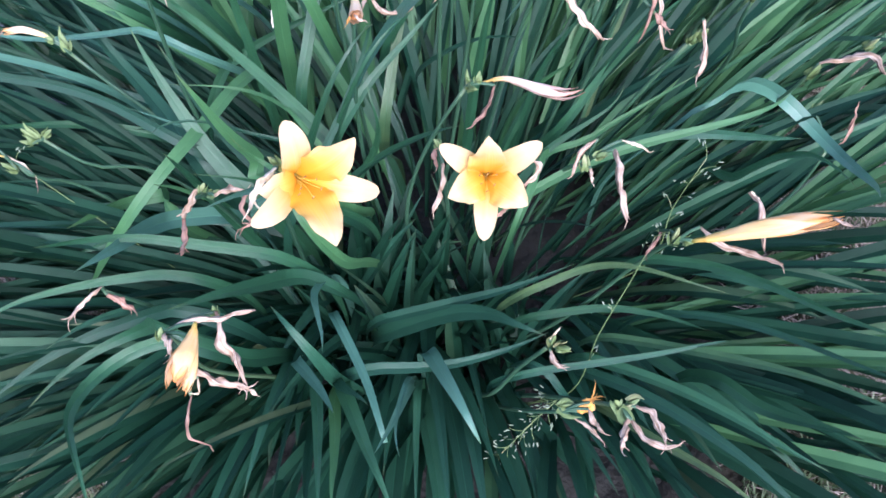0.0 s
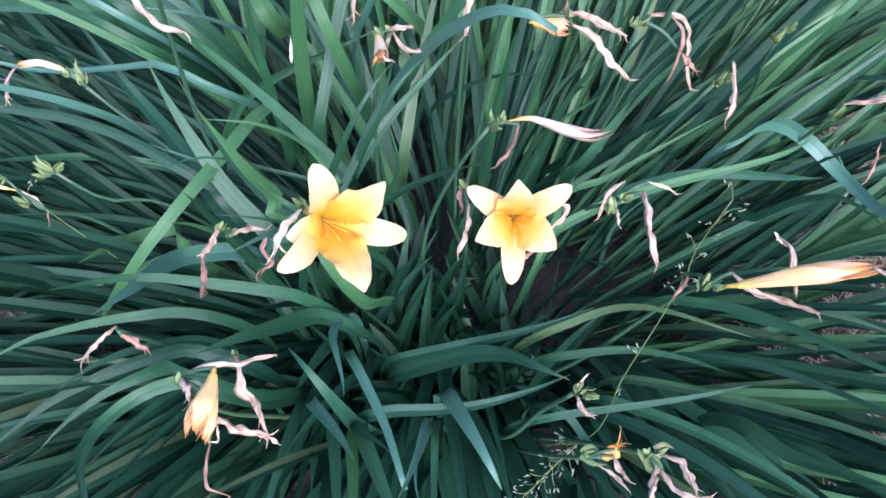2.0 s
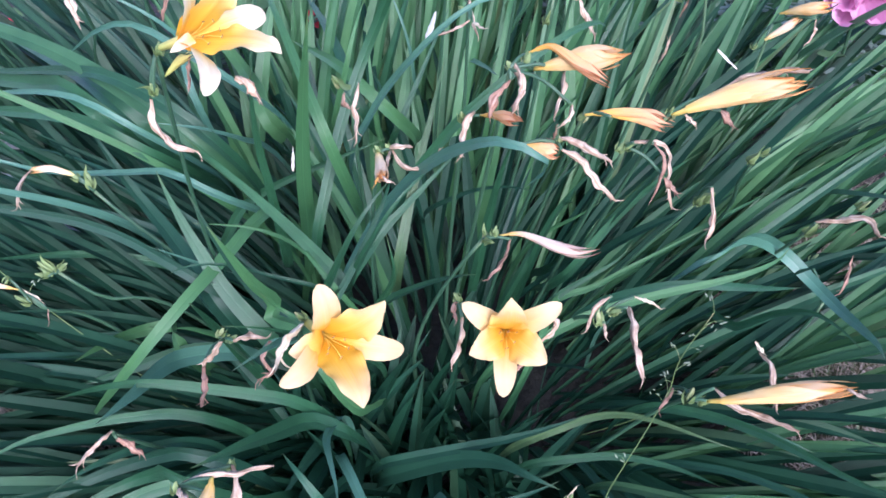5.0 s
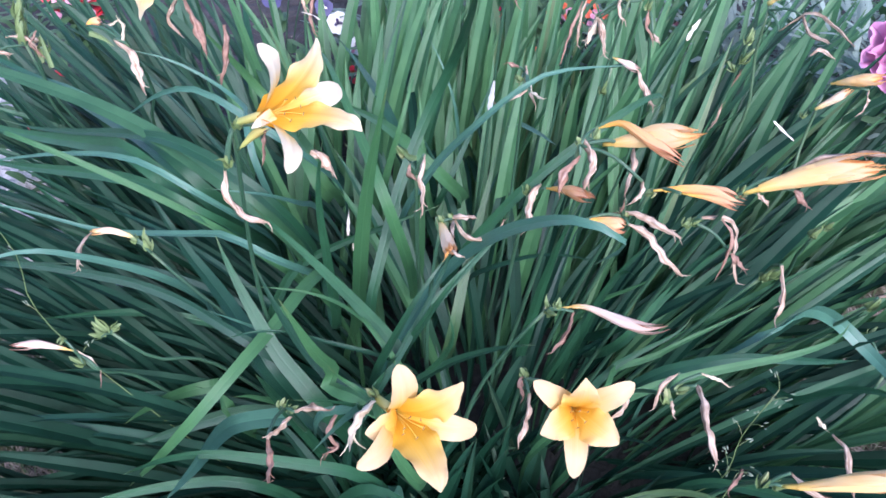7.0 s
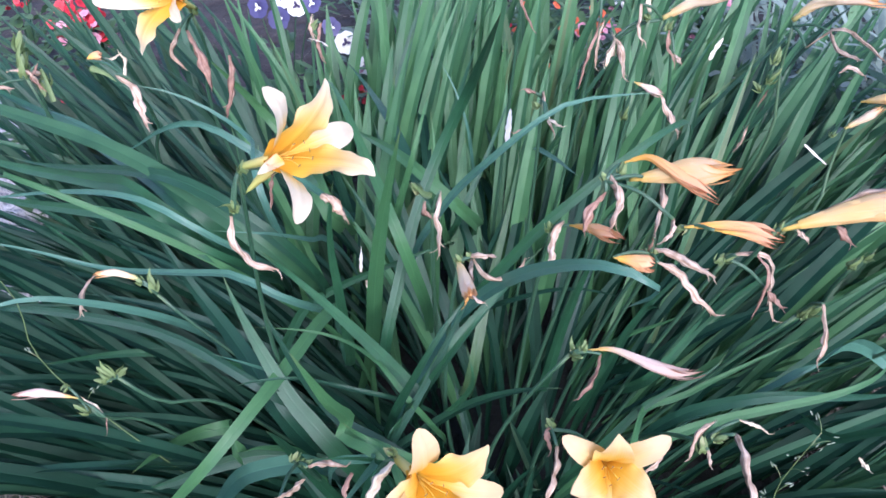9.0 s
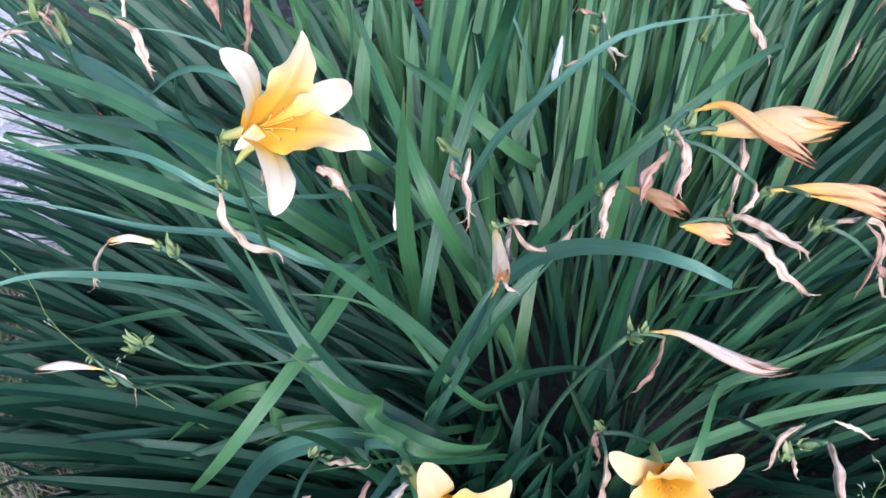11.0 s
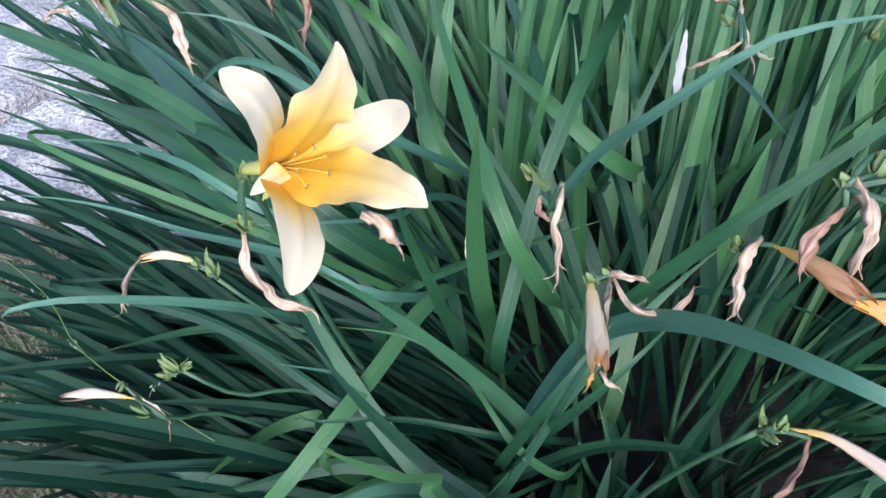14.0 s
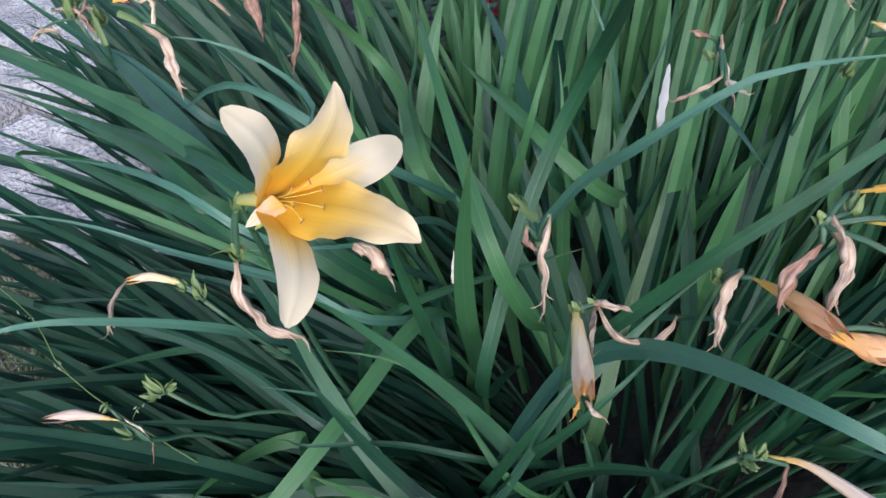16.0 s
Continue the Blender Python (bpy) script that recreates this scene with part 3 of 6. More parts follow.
for k, (x, y, long, wide, turn) in enumerate(((-0.86, 1.50, 0.36, 0.22, -33), (-1.16, 1.62, 0.34, 0.34, -28), (-1.42, 1.86, 0.42, 0.40, -20), (-1.72, 1.72, 0.40, 0.36, -35), (-1.82, 2.10, 0.44, 0.36, -25), (-2.2, 2.12, 0.40, 0.5, -30), (-2.2, 2.55, 0.44, 0.36, -40), (-0.58, 1.36, 0.30, 0.18, -30), (-1.05, 1.30, 0.34, 0.26, -34), (-1.36, 1.44, 0.36, 0.32, -25), (-0.78, 1.2, 0.26, 0.18, -36))):
    stone(x, y, long, wide, 0.05 + 0.02 * (k % 3), turn, 20 + k)


def strands(name, count, spots, size, lean, material, label, category, seed, flat=True):
    """A mass of thin stems or blades spread over oblong patches of ground."""
    r = random.Random(seed)
    verts, faces = [], []
    for i in range(count):
        x0, x1, y0, y1 = spots[i % len(spots)]
        x, y = r.gauss((x0 + x1) / 2, (x1 - x0) * 0.34), r.gauss((y0 + y1) / 2, (y1 - y0) * 0.34)
        if math.hypot(x / 0.5, (y - 0.8) / 0.76) < 1:
            continue
        if not flat and in_bed(x, y):
            continue
        a, long, wide = r.uniform(0, 6.28), r.uniform(*size), r.uniform(0.0005, 0.0012) if flat else r.uniform(0.0008, 0.0019)
        d, s = Vector((math.cos(a), math.sin(a), 0)), Vector((-math.sin(a), math.cos(a), 0))
        tilt = r.uniform(*lean)
        q, z = Vector((x, y, ground_height(x, y) + (r.uniform(0.004, 0.02) if flat else -0.004))), Vector((0, 0, 1))
        base = len(verts)
        for u, w in ((0, 1), (0.5, 0.8), (1, 0.12)):
            t = tilt if flat else tilt * (0.5 + 0.6 * u)
            mid = q + (d * math.cos(t) + z * math.sin(t)) * long * u if flat else q + (d * math.sin(t) + z * math.cos(t)) * long * u
            verts += [mid + s * wide * w, mid - s * wide * w + z * (0.0006 if flat else 0.0)]
        faces += [(base, base + 1, base + 3, base + 2), (base + 2, base + 3, base + 5, base + 4)]
    mesh = bpy.data.meshes.new(name)
    mesh.from_pydata(verts, [], faces)
    mesh.materials.append(material)
    return tagged(new(name, mesh), label, category, "", "stuff")


strands("dry_straw", 46000, ((-2.6, 2.8, -1.6, 2.0), (0.3, 1.2, 0.25, 1.35), (-0.85, -0.45, 0.2, 0.9), (-0.2, 0.5, 0.1, 0.36), (0.5, 1.5, 0.4, 1.6), (-1.7, -0.7, 0.7, 1.5)), (0.012, 0.055), (-0.15, 0.7), STRAW, "scattered dry cut straw and thatch on the ground", "straw", 3)
strands("lawn", 44000, ((-3.4, 3.6, -2.6, 1.9), (-1.6, 1.9, -0.9, 1.4), (0.45, 1.6, 0.1, 1.5), (-0.9, -0.35, 0.1, 0.8), (-1.3, -0.6, 0.7, 1.4), (-1.9, -0.8, 0.6, 1.6), (0.2, 0.9, 0.0, 0.5), (-0.3, 0.3, 0.0, 0.35)), (0.02, 0.075), (0.1, 1.0), GRASS, "short patchy lawn grass with dry blades", "grass", 5, flat=False)
grown(0.022, LEAF, (0.335, 0.791, 0.512), (-0.298, 1.045, 0), (-0.328, 0.805, 0.567), (-0.469, 0.883, 0.607), (-0.641, 0.955, 0.624), (-0.759, 1.005, 0.624), (-0.798, 1.044, 0.606), (-0.673, 1.071, 0.528))
grown(0.019, LEAF, (0.666, 0.583, 0.465), (-0.09, 0.817, 0), (-0.117, 0.657, 0.434), (-0.1, 0.681, 0.392), (-0.144, 0.702, 0.445), (-0.214, 0.706, 0.539), (-0.263, 0.691, 0.618), (-0.236, 0.659, 0.625))
grown(0.024, LEAF_PALE, (-0.83, -0.555, -0.059), (-0.099, 0.835, 0), (-0.153, 0.595, 0.44), (-0.185, 0.613, 0.42), (-0.183, 0.626, 0.419), (-0.179, 0.618, 0.446), (-0.19, 0.586, 0.512), (-0.212, 0.548, 0.639))
grown(0.020, LEAF_PALE, (-0.991, -0.112, 0.075), (-0.214, 0.954, 0), (-0.231, 0.948, 0.105), (-0.198, 0.887, 0.25), (-0.179, 0.827, 0.372), (-0.163, 0.772, 0.498), (-0.139, 0.714, 0.649), (-0.099, 0.637, 0.838))
grown(0.014, LEAF, (-0.96, -0.277, -0.042), (-0.241, 1.007, 0), (-0.252, 0.937, 0.322), (-0.225, 0.859, 0.271), (-0.212, 0.816, 0.339), (-0.209, 0.785, 0.456), (-0.202, 0.74, 0.602), (-0.17, 0.668, 0.749))
grown(0.014, LEAF, (0.45, -0.156, -0.879), (-0.311, 0.892, 0), (-0.292, 0.822, 0.363), (-0.275, 0.831, 0.397), (-0.247, 0.834, 0.424), (-0.21, 0.835, 0.448), (-0.169, 0.836, 0.47), (-0.127, 0.838, 0.49), (-0.09, 0.84, 0.508), (-0.06, 0.842, 0.521), (-0.041, 0.844, 0.53))
grown(0.017, LEAF_PALE, (-0.806, 0.409, 0.428), (-0.198, 0.902, 0), (-0.24, 0.832, 0.399), (-0.273, 0.739, 0.399), (-0.309, 0.657, 0.394), (-0.349, 0.615, 0.361), (-0.415, 0.613, 0.274), (-0.525, 0.665, 0.104))
grown(0.008, LEAF_PALE, (0.131, 0.601, 0.788), (-0.086, 0.843, 0), (-0.143, 0.683, 0.453), (-0.178, 0.724, 0.443), (-0.214, 0.75, 0.436), (-0.252, 0.762, 0.434), (-0.292, 0.763, 0.436), (-0.334, 0.756, 0.444))
grown(0.008, LEAF_BLUE, (0.204, 0.842, 0.499), (-0.276, 0.823, 0), (-0.296, 0.753, 0.36), (-0.284, 0.753, 0.355), (-0.288, 0.75, 0.363), (-0.304, 0.742, 0.383), (-0.329, 0.727, 0.414), (-0.359, 0.704, 0.455))
grown(0.009, LEAF_BLUE, (0.063, 0.647, 0.76), (-0.233, 1.154, 0), (-0.258, 0.914, 0.46), (-0.252, 0.853, 0.505), (-0.258, 0.805, 0.546), (-0.277, 0.768, 0.58), (-0.307, 0.74, 0.603), (-0.347, 0.724, 0.619))
grown(0.009, LEAF_PALE, (0.379, 0.494, 0.782), (-0.197, 0.926, 0), (-0.271, 0.856, 0.37), (-0.357, 0.815, 0.491), (-0.477, 0.797, 0.587), (-0.568, 0.81, 0.62), (-0.612, 0.864, 0.589), (-0.564, 0.979, 0.456))
grown(0.011, LEAF_BLUE, (0.157, 0.749, 0.643), (-0.365, 0.917, 0), (-0.413, 0.847, 0.321), (-0.402, 0.825, 0.355), (-0.436, 0.773, 0.443), (-0.488, 0.715, 0.52), (-0.544, 0.669, 0.561), (-0.613, 0.697, 0.473))
grown(0.015, LEAF_DEEP, (0.048, 0.447, 0.893), (-0.232, 0.87, 0), (-0.316, 0.71, 0.402), (-0.423, 0.75, 0.437), (-0.552, 0.765, 0.455), (-0.631, 0.771, 0.455), (-0.641, 0.788, 0.442), (-0.517, 0.838, 0.399))
grown(0.014, LEAF, (-0.173, 0.699, 0.693), (-0.359, 0.929, 0), (-0.437, 0.859, 0.275), (-0.489, 0.847, 0.298), (-0.529, 0.823, 0.321), (-0.557, 0.792, 0.346), (-0.575, 0.756, 0.375), (-0.586, 0.718, 0.409))
grown(0.017, LEAF_BLUE, (0.067, -0.693, -0.718), (-0.153, 0.811, 0), (-0.12, 0.741, 0.358), (-0.085, 0.755, 0.432), (-0.048, 0.734, 0.51), (-0.005, 0.68, 0.598), (0.029, 0.626, 0.658), (0.061, 0.579, 0.698), (0.092, 0.551, 0.712), (0.1, 0.564, 0.687), (0.077, 0.642, 0.577))
grown(0.011, LEAF_DEEP, (0.927, 0.078, -0.368), (-0.169, 0.7, 0), (-0.147, 0.63, 0.367), (-0.099, 0.673, 0.443), (-0.068, 0.702, 0.503), (-0.052, 0.711, 0.546), (-0.05, 0.696, 0.568), (-0.06, 0.651, 0.568))
grown(0.011, LEAF, (-0.999, 0.029, 0.031), (-0.1, 0.794, 0), (-0.084, 0.724, 0.317), (-0.059, 0.697, 0.385), (-0.048, 0.671, 0.44), (-0.047, 0.654, 0.481), (-0.052, 0.655, 0.509), (-0.058, 0.681, 0.522))
grown(0.015, LEAF, (-0.119, -0.857, -0.502), (-0.166, 0.78, 0), (-0.146, 0.71, 0.266), (-0.058, 0.709, 0.357), (0.008, 0.682, 0.423), (0.046, 0.655, 0.46), (0.055, 0.648, 0.467), (0.036, 0.672, 0.443))
grown(0.011, LEAF_PALE, (0.192, -0.77, -0.608), (0.093, 0.694, 0), (0.129, 0.624, 0.394), (0.151, 0.681, 0.396), (0.169, 0.7, 0.382), (0.193, 0.705, 0.384), (0.241, 0.708, 0.423), (0.342, 0.712, 0.504))
grown(0.022, LEAF_BLUE, (-0.716, -0.253, -0.65), (0.267, 0.879, 0), (0.361, 0.719, 0.463), (0.416, 0.759, 0.431), (0.457, 0.773, 0.399), (0.486, 0.762, 0.376), (0.505, 0.732, 0.368), (0.513, 0.687, 0.376), (0.509, 0.631, 0.402), (0.489, 0.569, 0.442), (0.449, 0.504, 0.49))
grown(0.012, LEAF, (-0.114, -0.845, -0.523), (0.342, 0.796, 0), (0.386, 0.726, 0.318), (0.388, 0.691, 0.335), (0.396, 0.661, 0.381), (0.406, 0.624, 0.438), (0.416, 0.569, 0.487), (0.428, 0.482, 0.51))
grown(0.022, LEAF, (-0.573, 0.66, 0.486), (-0.085, 0.595, 0), (-0.119, 0.525, 0.339), (-0.136, 0.53, 0.347), (-0.146, 0.509, 0.369), (-0.156, 0.47, 0.411), (-0.172, 0.414, 0.472), (-0.197, 0.34, 0.545))
grown(0.019, LEAF_DEEP, (0.754, 0.518, 0.404), (-0.08, 0.52, 0), (-0.102, 0.43, 0.313), (-0.109, 0.428, 0.341), (-0.119, 0.432, 0.361), (-0.131, 0.442, 0.372), (-0.146, 0.458, 0.374), (-0.163, 0.481, 0.365))
grown(0.012, LEAF_BLUE, (-0.957, -0.204, 0.206), (-0.106, 0.626, 0), (-0.114, 0.551, 0.314), (-0.115, 0.519, 0.341), (-0.113, 0.492, 0.364), (-0.107, 0.468, 0.381), (-0.1, 0.445, 0.394), (-0.093, 0.423, 0.402), (-0.087, 0.402, 0.41), (-0.084, 0.384, 0.419), (-0.082, 0.371, 0.433))
grown(0.012, LEAF_BLUE, (-0.954, -0.271, -0.125), (-0.104, 0.576, 0), (-0.097, 0.502, 0.294), (-0.059, 0.424, 0.303), (-0.04, 0.372, 0.308), (-0.032, 0.349, 0.303), (-0.034, 0.359, 0.281), (-0.045, 0.405, 0.237))
grown(0.015, LEAF_BLUE, (-0.724, -0.63, -0.281), (-0.144, 0.528, 0), (-0.138, 0.454, 0.275), (-0.117, 0.422, 0.302), (-0.1, 0.394, 0.327), (-0.087, 0.369, 0.349), (-0.077, 0.348, 0.371), (-0.07, 0.332, 0.391))
grown(0.014, LEAF_DEEP, (-0.797, -0.6, -0.07), (-0.113, 0.536, 0), (-0.109, 0.466, 0.243), (-0.088, 0.423, 0.286), (-0.072, 0.394, 0.325), (-0.058, 0.372, 0.357), (-0.045, 0.353, 0.38), (-0.032, 0.332, 0.393))
grown(0.015, LEAF, (-0.983, -0.134, 0.124), (-0.109, 0.52, 0), (-0.113, 0.41, 0.287), (-0.106, 0.381, 0.301), (-0.1, 0.349, 0.314), (-0.095, 0.322, 0.326), (-0.09, 0.292, 0.337), (-0.081, 0.237, 0.345))
grown(0.015, LEAF_PALE, (-0.973, -0.016, 0.23), (-0.089, 0.52, 0), (-0.093, 0.396, 0.275), (-0.088, 0.372, 0.288), (-0.084, 0.344, 0.303), (-0.08, 0.32, 0.317), (-0.077, 0.292, 0.333), (-0.071, 0.242, 0.349))
grown(0.020, LEAF, (-0.918, -0.321, 0.232), (-0.085, 0.52, 0), (-0.079, 0.406, 0.281), (-0.067, 0.378, 0.293), (-0.055, 0.349, 0.304), (-0.044, 0.324, 0.312), (-0.032, 0.298, 0.319), (-0.009, 0.25, 0.315))
grown(0.010, LEAF, (-0.972, -0.01, 0.234), (-0.006, 0.52, 0), (-0.006, 0.446, 0.22), (-0.006, 0.424, 0.217), (-0.006, 0.397, 0.217), (-0.005, 0.371, 0.218), (-0.004, 0.34, 0.222), (-0.002, 0.287, 0.22))
grown(0.011, LEAF_BLUE, (-0.787, 0.472, 0.397), (-0.011, 0.521, 0), (-0.016, 0.446, 0.233), (-0.02, 0.417, 0.259), (-0.024, 0.387, 0.285), (-0.028, 0.358, 0.311), (-0.033, 0.329, 0.337), (-0.038, 0.301, 0.363))
grown(0.008, LEAF_BLUE, (-0.998, -0.063, 0.007), (-0.014, 0.52, 0), (-0.019, 0.434, 0.255), (-0.022, 0.407, 0.272), (-0.023, 0.382, 0.286), (-0.022, 0.358, 0.299), (-0.018, 0.336, 0.309), (-0.011, 0.316, 0.317))
grown(0.021, LEAF_BLUE, (-0.895, -0.435, -0.101), (0.002, 0.544, 0), (0.016, 0.471, 0.257), (0.031, 0.433, 0.278), (0.044, 0.402, 0.289), (0.055, 0.379, 0.289), (0.064, 0.367, 0.274), (0.071, 0.367, 0.245))
grown(0.024, LEAF_DEEP, (-0.187, -0.776, -0.603), (-0.07, 0.595, 0), (-0.051, 0.553, 0.192), (0.024, 0.532, 0.263), (0.068, 0.504, 0.31), (0.095, 0.476, 0.339), (0.12, 0.451, 0.353), (0.161, 0.434, 0.355))
grown(0.016, LEAF_DEEP, (0.249, -0.96, -0.131), (-0.091, 0.532, 0), (-0.064, 0.462, 0.253), (0.025, 0.472, 0.245), (0.091, 0.484, 0.255), (0.136, 0.493, 0.273), (0.159, 0.496, 0.29), (0.159, 0.491, 0.297))
grown(0.014, LEAF_DEEP, (0.109, -0.947, -0.301), (-0.07, 0.586, 0), (-0.044, 0.549, 0.233), (0.037, 0.538, 0.281), (0.099, 0.528, 0.321), (0.142, 0.522, 0.356), (0.172, 0.519, 0.381), (0.191, 0.515, 0.392))
grown(0.010, LEAF, (0.114, -0.597, -0.794), (0.094, 0.629, 0), (0.146, 0.559, 0.288), (0.189, 0.557, 0.321), (0.221, 0.541, 0.351), (0.252, 0.515, 0.375), (0.289, 0.482, 0.394), (0.337, 0.451, 0.407))
grown(0.011, LEAF, (-0.061, -0.64, -0.766), (0.105, 0.594, 0), (0.15, 0.552, 0.234), (0.219, 0.537, 0.271), (0.27, 0.51, 0.298), (0.302, 0.481, 0.319), (0.312, 0.459, 0.339), (0.302, 0.45, 0.359))
grown(0.009, LEAF_DEEP, (0.16, -0.741, -0.652), (0.087, 0.52, 0), (0.139, 0.445, 0.281), (0.209, 0.447, 0.296), (0.27, 0.452, 0.306), (0.318, 0.462, 0.307), (0.349, 0.476, 0.293), (0.359, 0.496, 0.261))
grown(0.015, LEAF, (-0.665, -0.718, -0.208), (0.173, 0.553, 0), (0.218, 0.497, 0.212), (0.274, 0.456, 0.239), (0.322, 0.413, 0.262), (0.364, 0.37, 0.279), (0.402, 0.332, 0.289), (0.44, 0.306, 0.294))
grown(0.015, LEAF_DEEP, (-0.499, -0.669, -0.55), (0.167, 0.55, 0), (0.205, 0.492, 0.194), (0.242, 0.453, 0.228), (0.281, 0.408, 0.257), (0.314, 0.368, 0.275), (0.35, 0.324, 0.286), (0.416, 0.242, 0.279))
grown(0.011, LEAF, (-0.309, -0.812, -0.496), (0.193, 0.568, 0), (0.242, 0.51, 0.244), (0.28, 0.48, 0.277), (0.321, 0.443, 0.316), (0.357, 0.407, 0.353), (0.395, 0.361, 0.396), (0.457, 0.275, 0.455))
grown(0.012, LEAF, (-0.21, -0.598, -0.774), (0.238, 0.646, 0), (0.294, 0.576, 0.315), (0.331, 0.536, 0.353), (0.362, 0.489, 0.387), (0.383, 0.447, 0.414), (0.403, 0.402, 0.444), (0.442, 0.328, 0.503))
grown(0.009, LEAF_DEEP, (-0.329, -0.696, -0.638), (0.247, 0.589, 0), (0.304, 0.519, 0.284), (0.337, 0.486, 0.323), (0.368, 0.45, 0.354), (0.39, 0.418, 0.378), (0.411, 0.379, 0.408), (0.445, 0.31, 0.464))
grown(0.011, LEAF, (-0.444, -0.718, -0.536), (0.192, 0.52, 0), (0.229, 0.442, 0.184), (0.251, 0.407, 0.213), (0.275, 0.372, 0.24), (0.296, 0.344, 0.261), (0.319, 0.314, 0.279), (0.364, 0.257, 0.294))
grown(0.010, LEAF_DEEP, (-0.75, -0.459, -0.476), (0.112, 0.532, 0), (0.144, 0.472, 0.242), (0.159, 0.461, 0.225), (0.174, 0.434, 0.226), (0.189, 0.397, 0.239), (0.204, 0.352, 0.26), (0.219, 0.303, 0.285))
grown(0.018, LEAF, (-0.371, -0.807, -0.459), (0.313, 0.52, 0), (0.366, 0.446, 0.235), (0.382, 0.418, 0.247), (0.399, 0.395, 0.267), (0.415, 0.373, 0.292), (0.43, 0.35, 0.32), (0.441, 0.323, 0.348))
grown(0.016, LEAF, (-0.837, 0.188, 0.513), (-0.216, 0.534, 0), (-0.28, 0.464, 0.318), (-0.316, 0.455, 0.31), (-0.34, 0.436, 0.309), (-0.355, 0.405, 0.317), (-0.355, 0.378, 0.33), (-0.346, 0.351, 0.347), (-0.325, 0.317, 0.364), (-0.305, 0.286, 0.37), (-0.27, 0.219, 0.354))
grown(0.021, LEAF, (-0.36, 0.367, 0.858), (-0.177, 0.588, 0), (-0.253, 0.428, 0.405), (-0.291, 0.449, 0.361), (-0.325, 0.451, 0.338), (-0.356, 0.435, 0.332), (-0.383, 0.401, 0.334), (-0.405, 0.351, 0.336))
grown(0.013, LEAF_DEEP, (-0.205, 0.693, 0.691), (-0.269, 0.602, 0), (-0.319, 0.532, 0.288), (-0.332, 0.522, 0.297), (-0.346, 0.507, 0.311), (-0.362, 0.485, 0.328), (-0.379, 0.455, 0.345), (-0.395, 0.414, 0.361))
grown(0.019, LEAF_DEEP, (-0.29, 0.38, 0.879), (-0.196, 0.563, 0), (-0.268, 0.493, 0.337), (-0.312, 0.497, 0.317), (-0.358, 0.489, 0.303), (-0.395, 0.471, 0.299), (-0.433, 0.436, 0.302), (-0.487, 0.365, 0.302))
grown(0.014, LEAF, (-0.05, 0.571, 0.82), (-0.23, 0.63, 0), (-0.301, 0.56, 0.313), (-0.34, 0.556, 0.313), (-0.382, 0.541, 0.322), (-0.417, 0.521, 0.333), (-0.454, 0.496, 0.344), (-0.517, 0.449, 0.339))
grown(0.023, LEAF_BLUE, (-0.433, 0.559, 0.707), (-0.222, 0.714, 0), (-0.274, 0.644, 0.322), (-0.3, 0.624, 0.34), (-0.308, 0.587, 0.372), (-0.302, 0.536, 0.416), (-0.29, 0.467, 0.472), (-0.284, 0.377, 0.54))
grown(0.014, LEAF, (0.074, 0.704, 0.706), (-0.114, 0.596, 0), (-0.184, 0.526, 0.397), (-0.235, 0.513, 0.425), (-0.278, 0.5, 0.45), (-0.308, 0.479, 0.474), (-0.322, 0.447, 0.504), (-0.322, 0.402, 0.551))
grown(0.011, LEAF_BLUE, (-0.413, 0.669, 0.617), (-0.196, 0.673, 0), (-0.18, 0.603, 0.395), (-0.157, 0.592, 0.412), (-0.145, 0.568, 0.446), (-0.141, 0.526, 0.494), (-0.145, 0.463, 0.553), (-0.155, 0.374, 0.622))
grown(0.023, LEAF_PALE, (-0.207, 0.643, 0.737), (-0.307, 0.797, 0), (-0.364, 0.727, 0.281), (-0.378, 0.766, 0.238), (-0.403, 0.773, 0.224), (-0.431, 0.752, 0.235), (-0.454, 0.701, 0.267), (-0.464, 0.622, 0.314))
grown(0.024, LEAF, (-0.158, 0.526, 0.836), (-0.147, 0.734, 0), (-0.195, 0.718, 0.209), (-0.265, 0.719, 0.232), (-0.322, 0.713, 0.247), (-0.378, 0.696, 0.247), (-0.444, 0.673, 0.234), (-0.529, 0.658, 0.214))
grown(0.009, LEAF, (0.53, 0.609, 0.59), (-0.077, 0.74, 0), (-0.11, 0.58, 0.414), (-0.122, 0.57, 0.431), (-0.133, 0.557, 0.455), (-0.147, 0.54, 0.486), (-0.17, 0.516, 0.52), (-0.207, 0.484, 0.558))
grown(0.014, LEAF_PALE, (0.514, 0.665, 0.542), (-0.074, 0.738, 0), (-0.115, 0.498, 0.541), (-0.13, 0.53, 0.514), (-0.142, 0.546, 0.505), (-0.15, 0.546, 0.512), (-0.157, 0.534, 0.537), (-0.162, 0.511, 0.581))
grown(0.014, LEAF, (-0.809, -0.53, -0.254), (-0.189, 0.686, 0), (-0.224, 0.616, 0.334), (-0.233, 0.612, 0.363), (-0.238, 0.601, 0.399), (-0.24, 0.582, 0.444), (-0.238, 0.555, 0.496), (-0.233, 0.519, 0.557))
grown(0.010, LEAF_BLUE, (0.48, 0.67, 0.566), (-0.28, 1.108, 0), (-0.31, 0.868, 0.627), (-0.326, 0.922, 0.606), (-0.36, 0.957, 0.611), (-0.404, 0.971, 0.632), (-0.45, 0.957, 0.661), (-0.493, 0.91, 0.688))
grown(0.012, LEAF_BLUE, (-0.363, 0.458, 0.812), (-0.279, 1.234, 0), (-0.309, 0.894, 0.601), (-0.378, 0.915, 0.633), (-0.438, 0.944, 0.613), (-0.491, 0.976, 0.573), (-0.535, 1.006, 0.538), (-0.571, 1.03, 0.529))
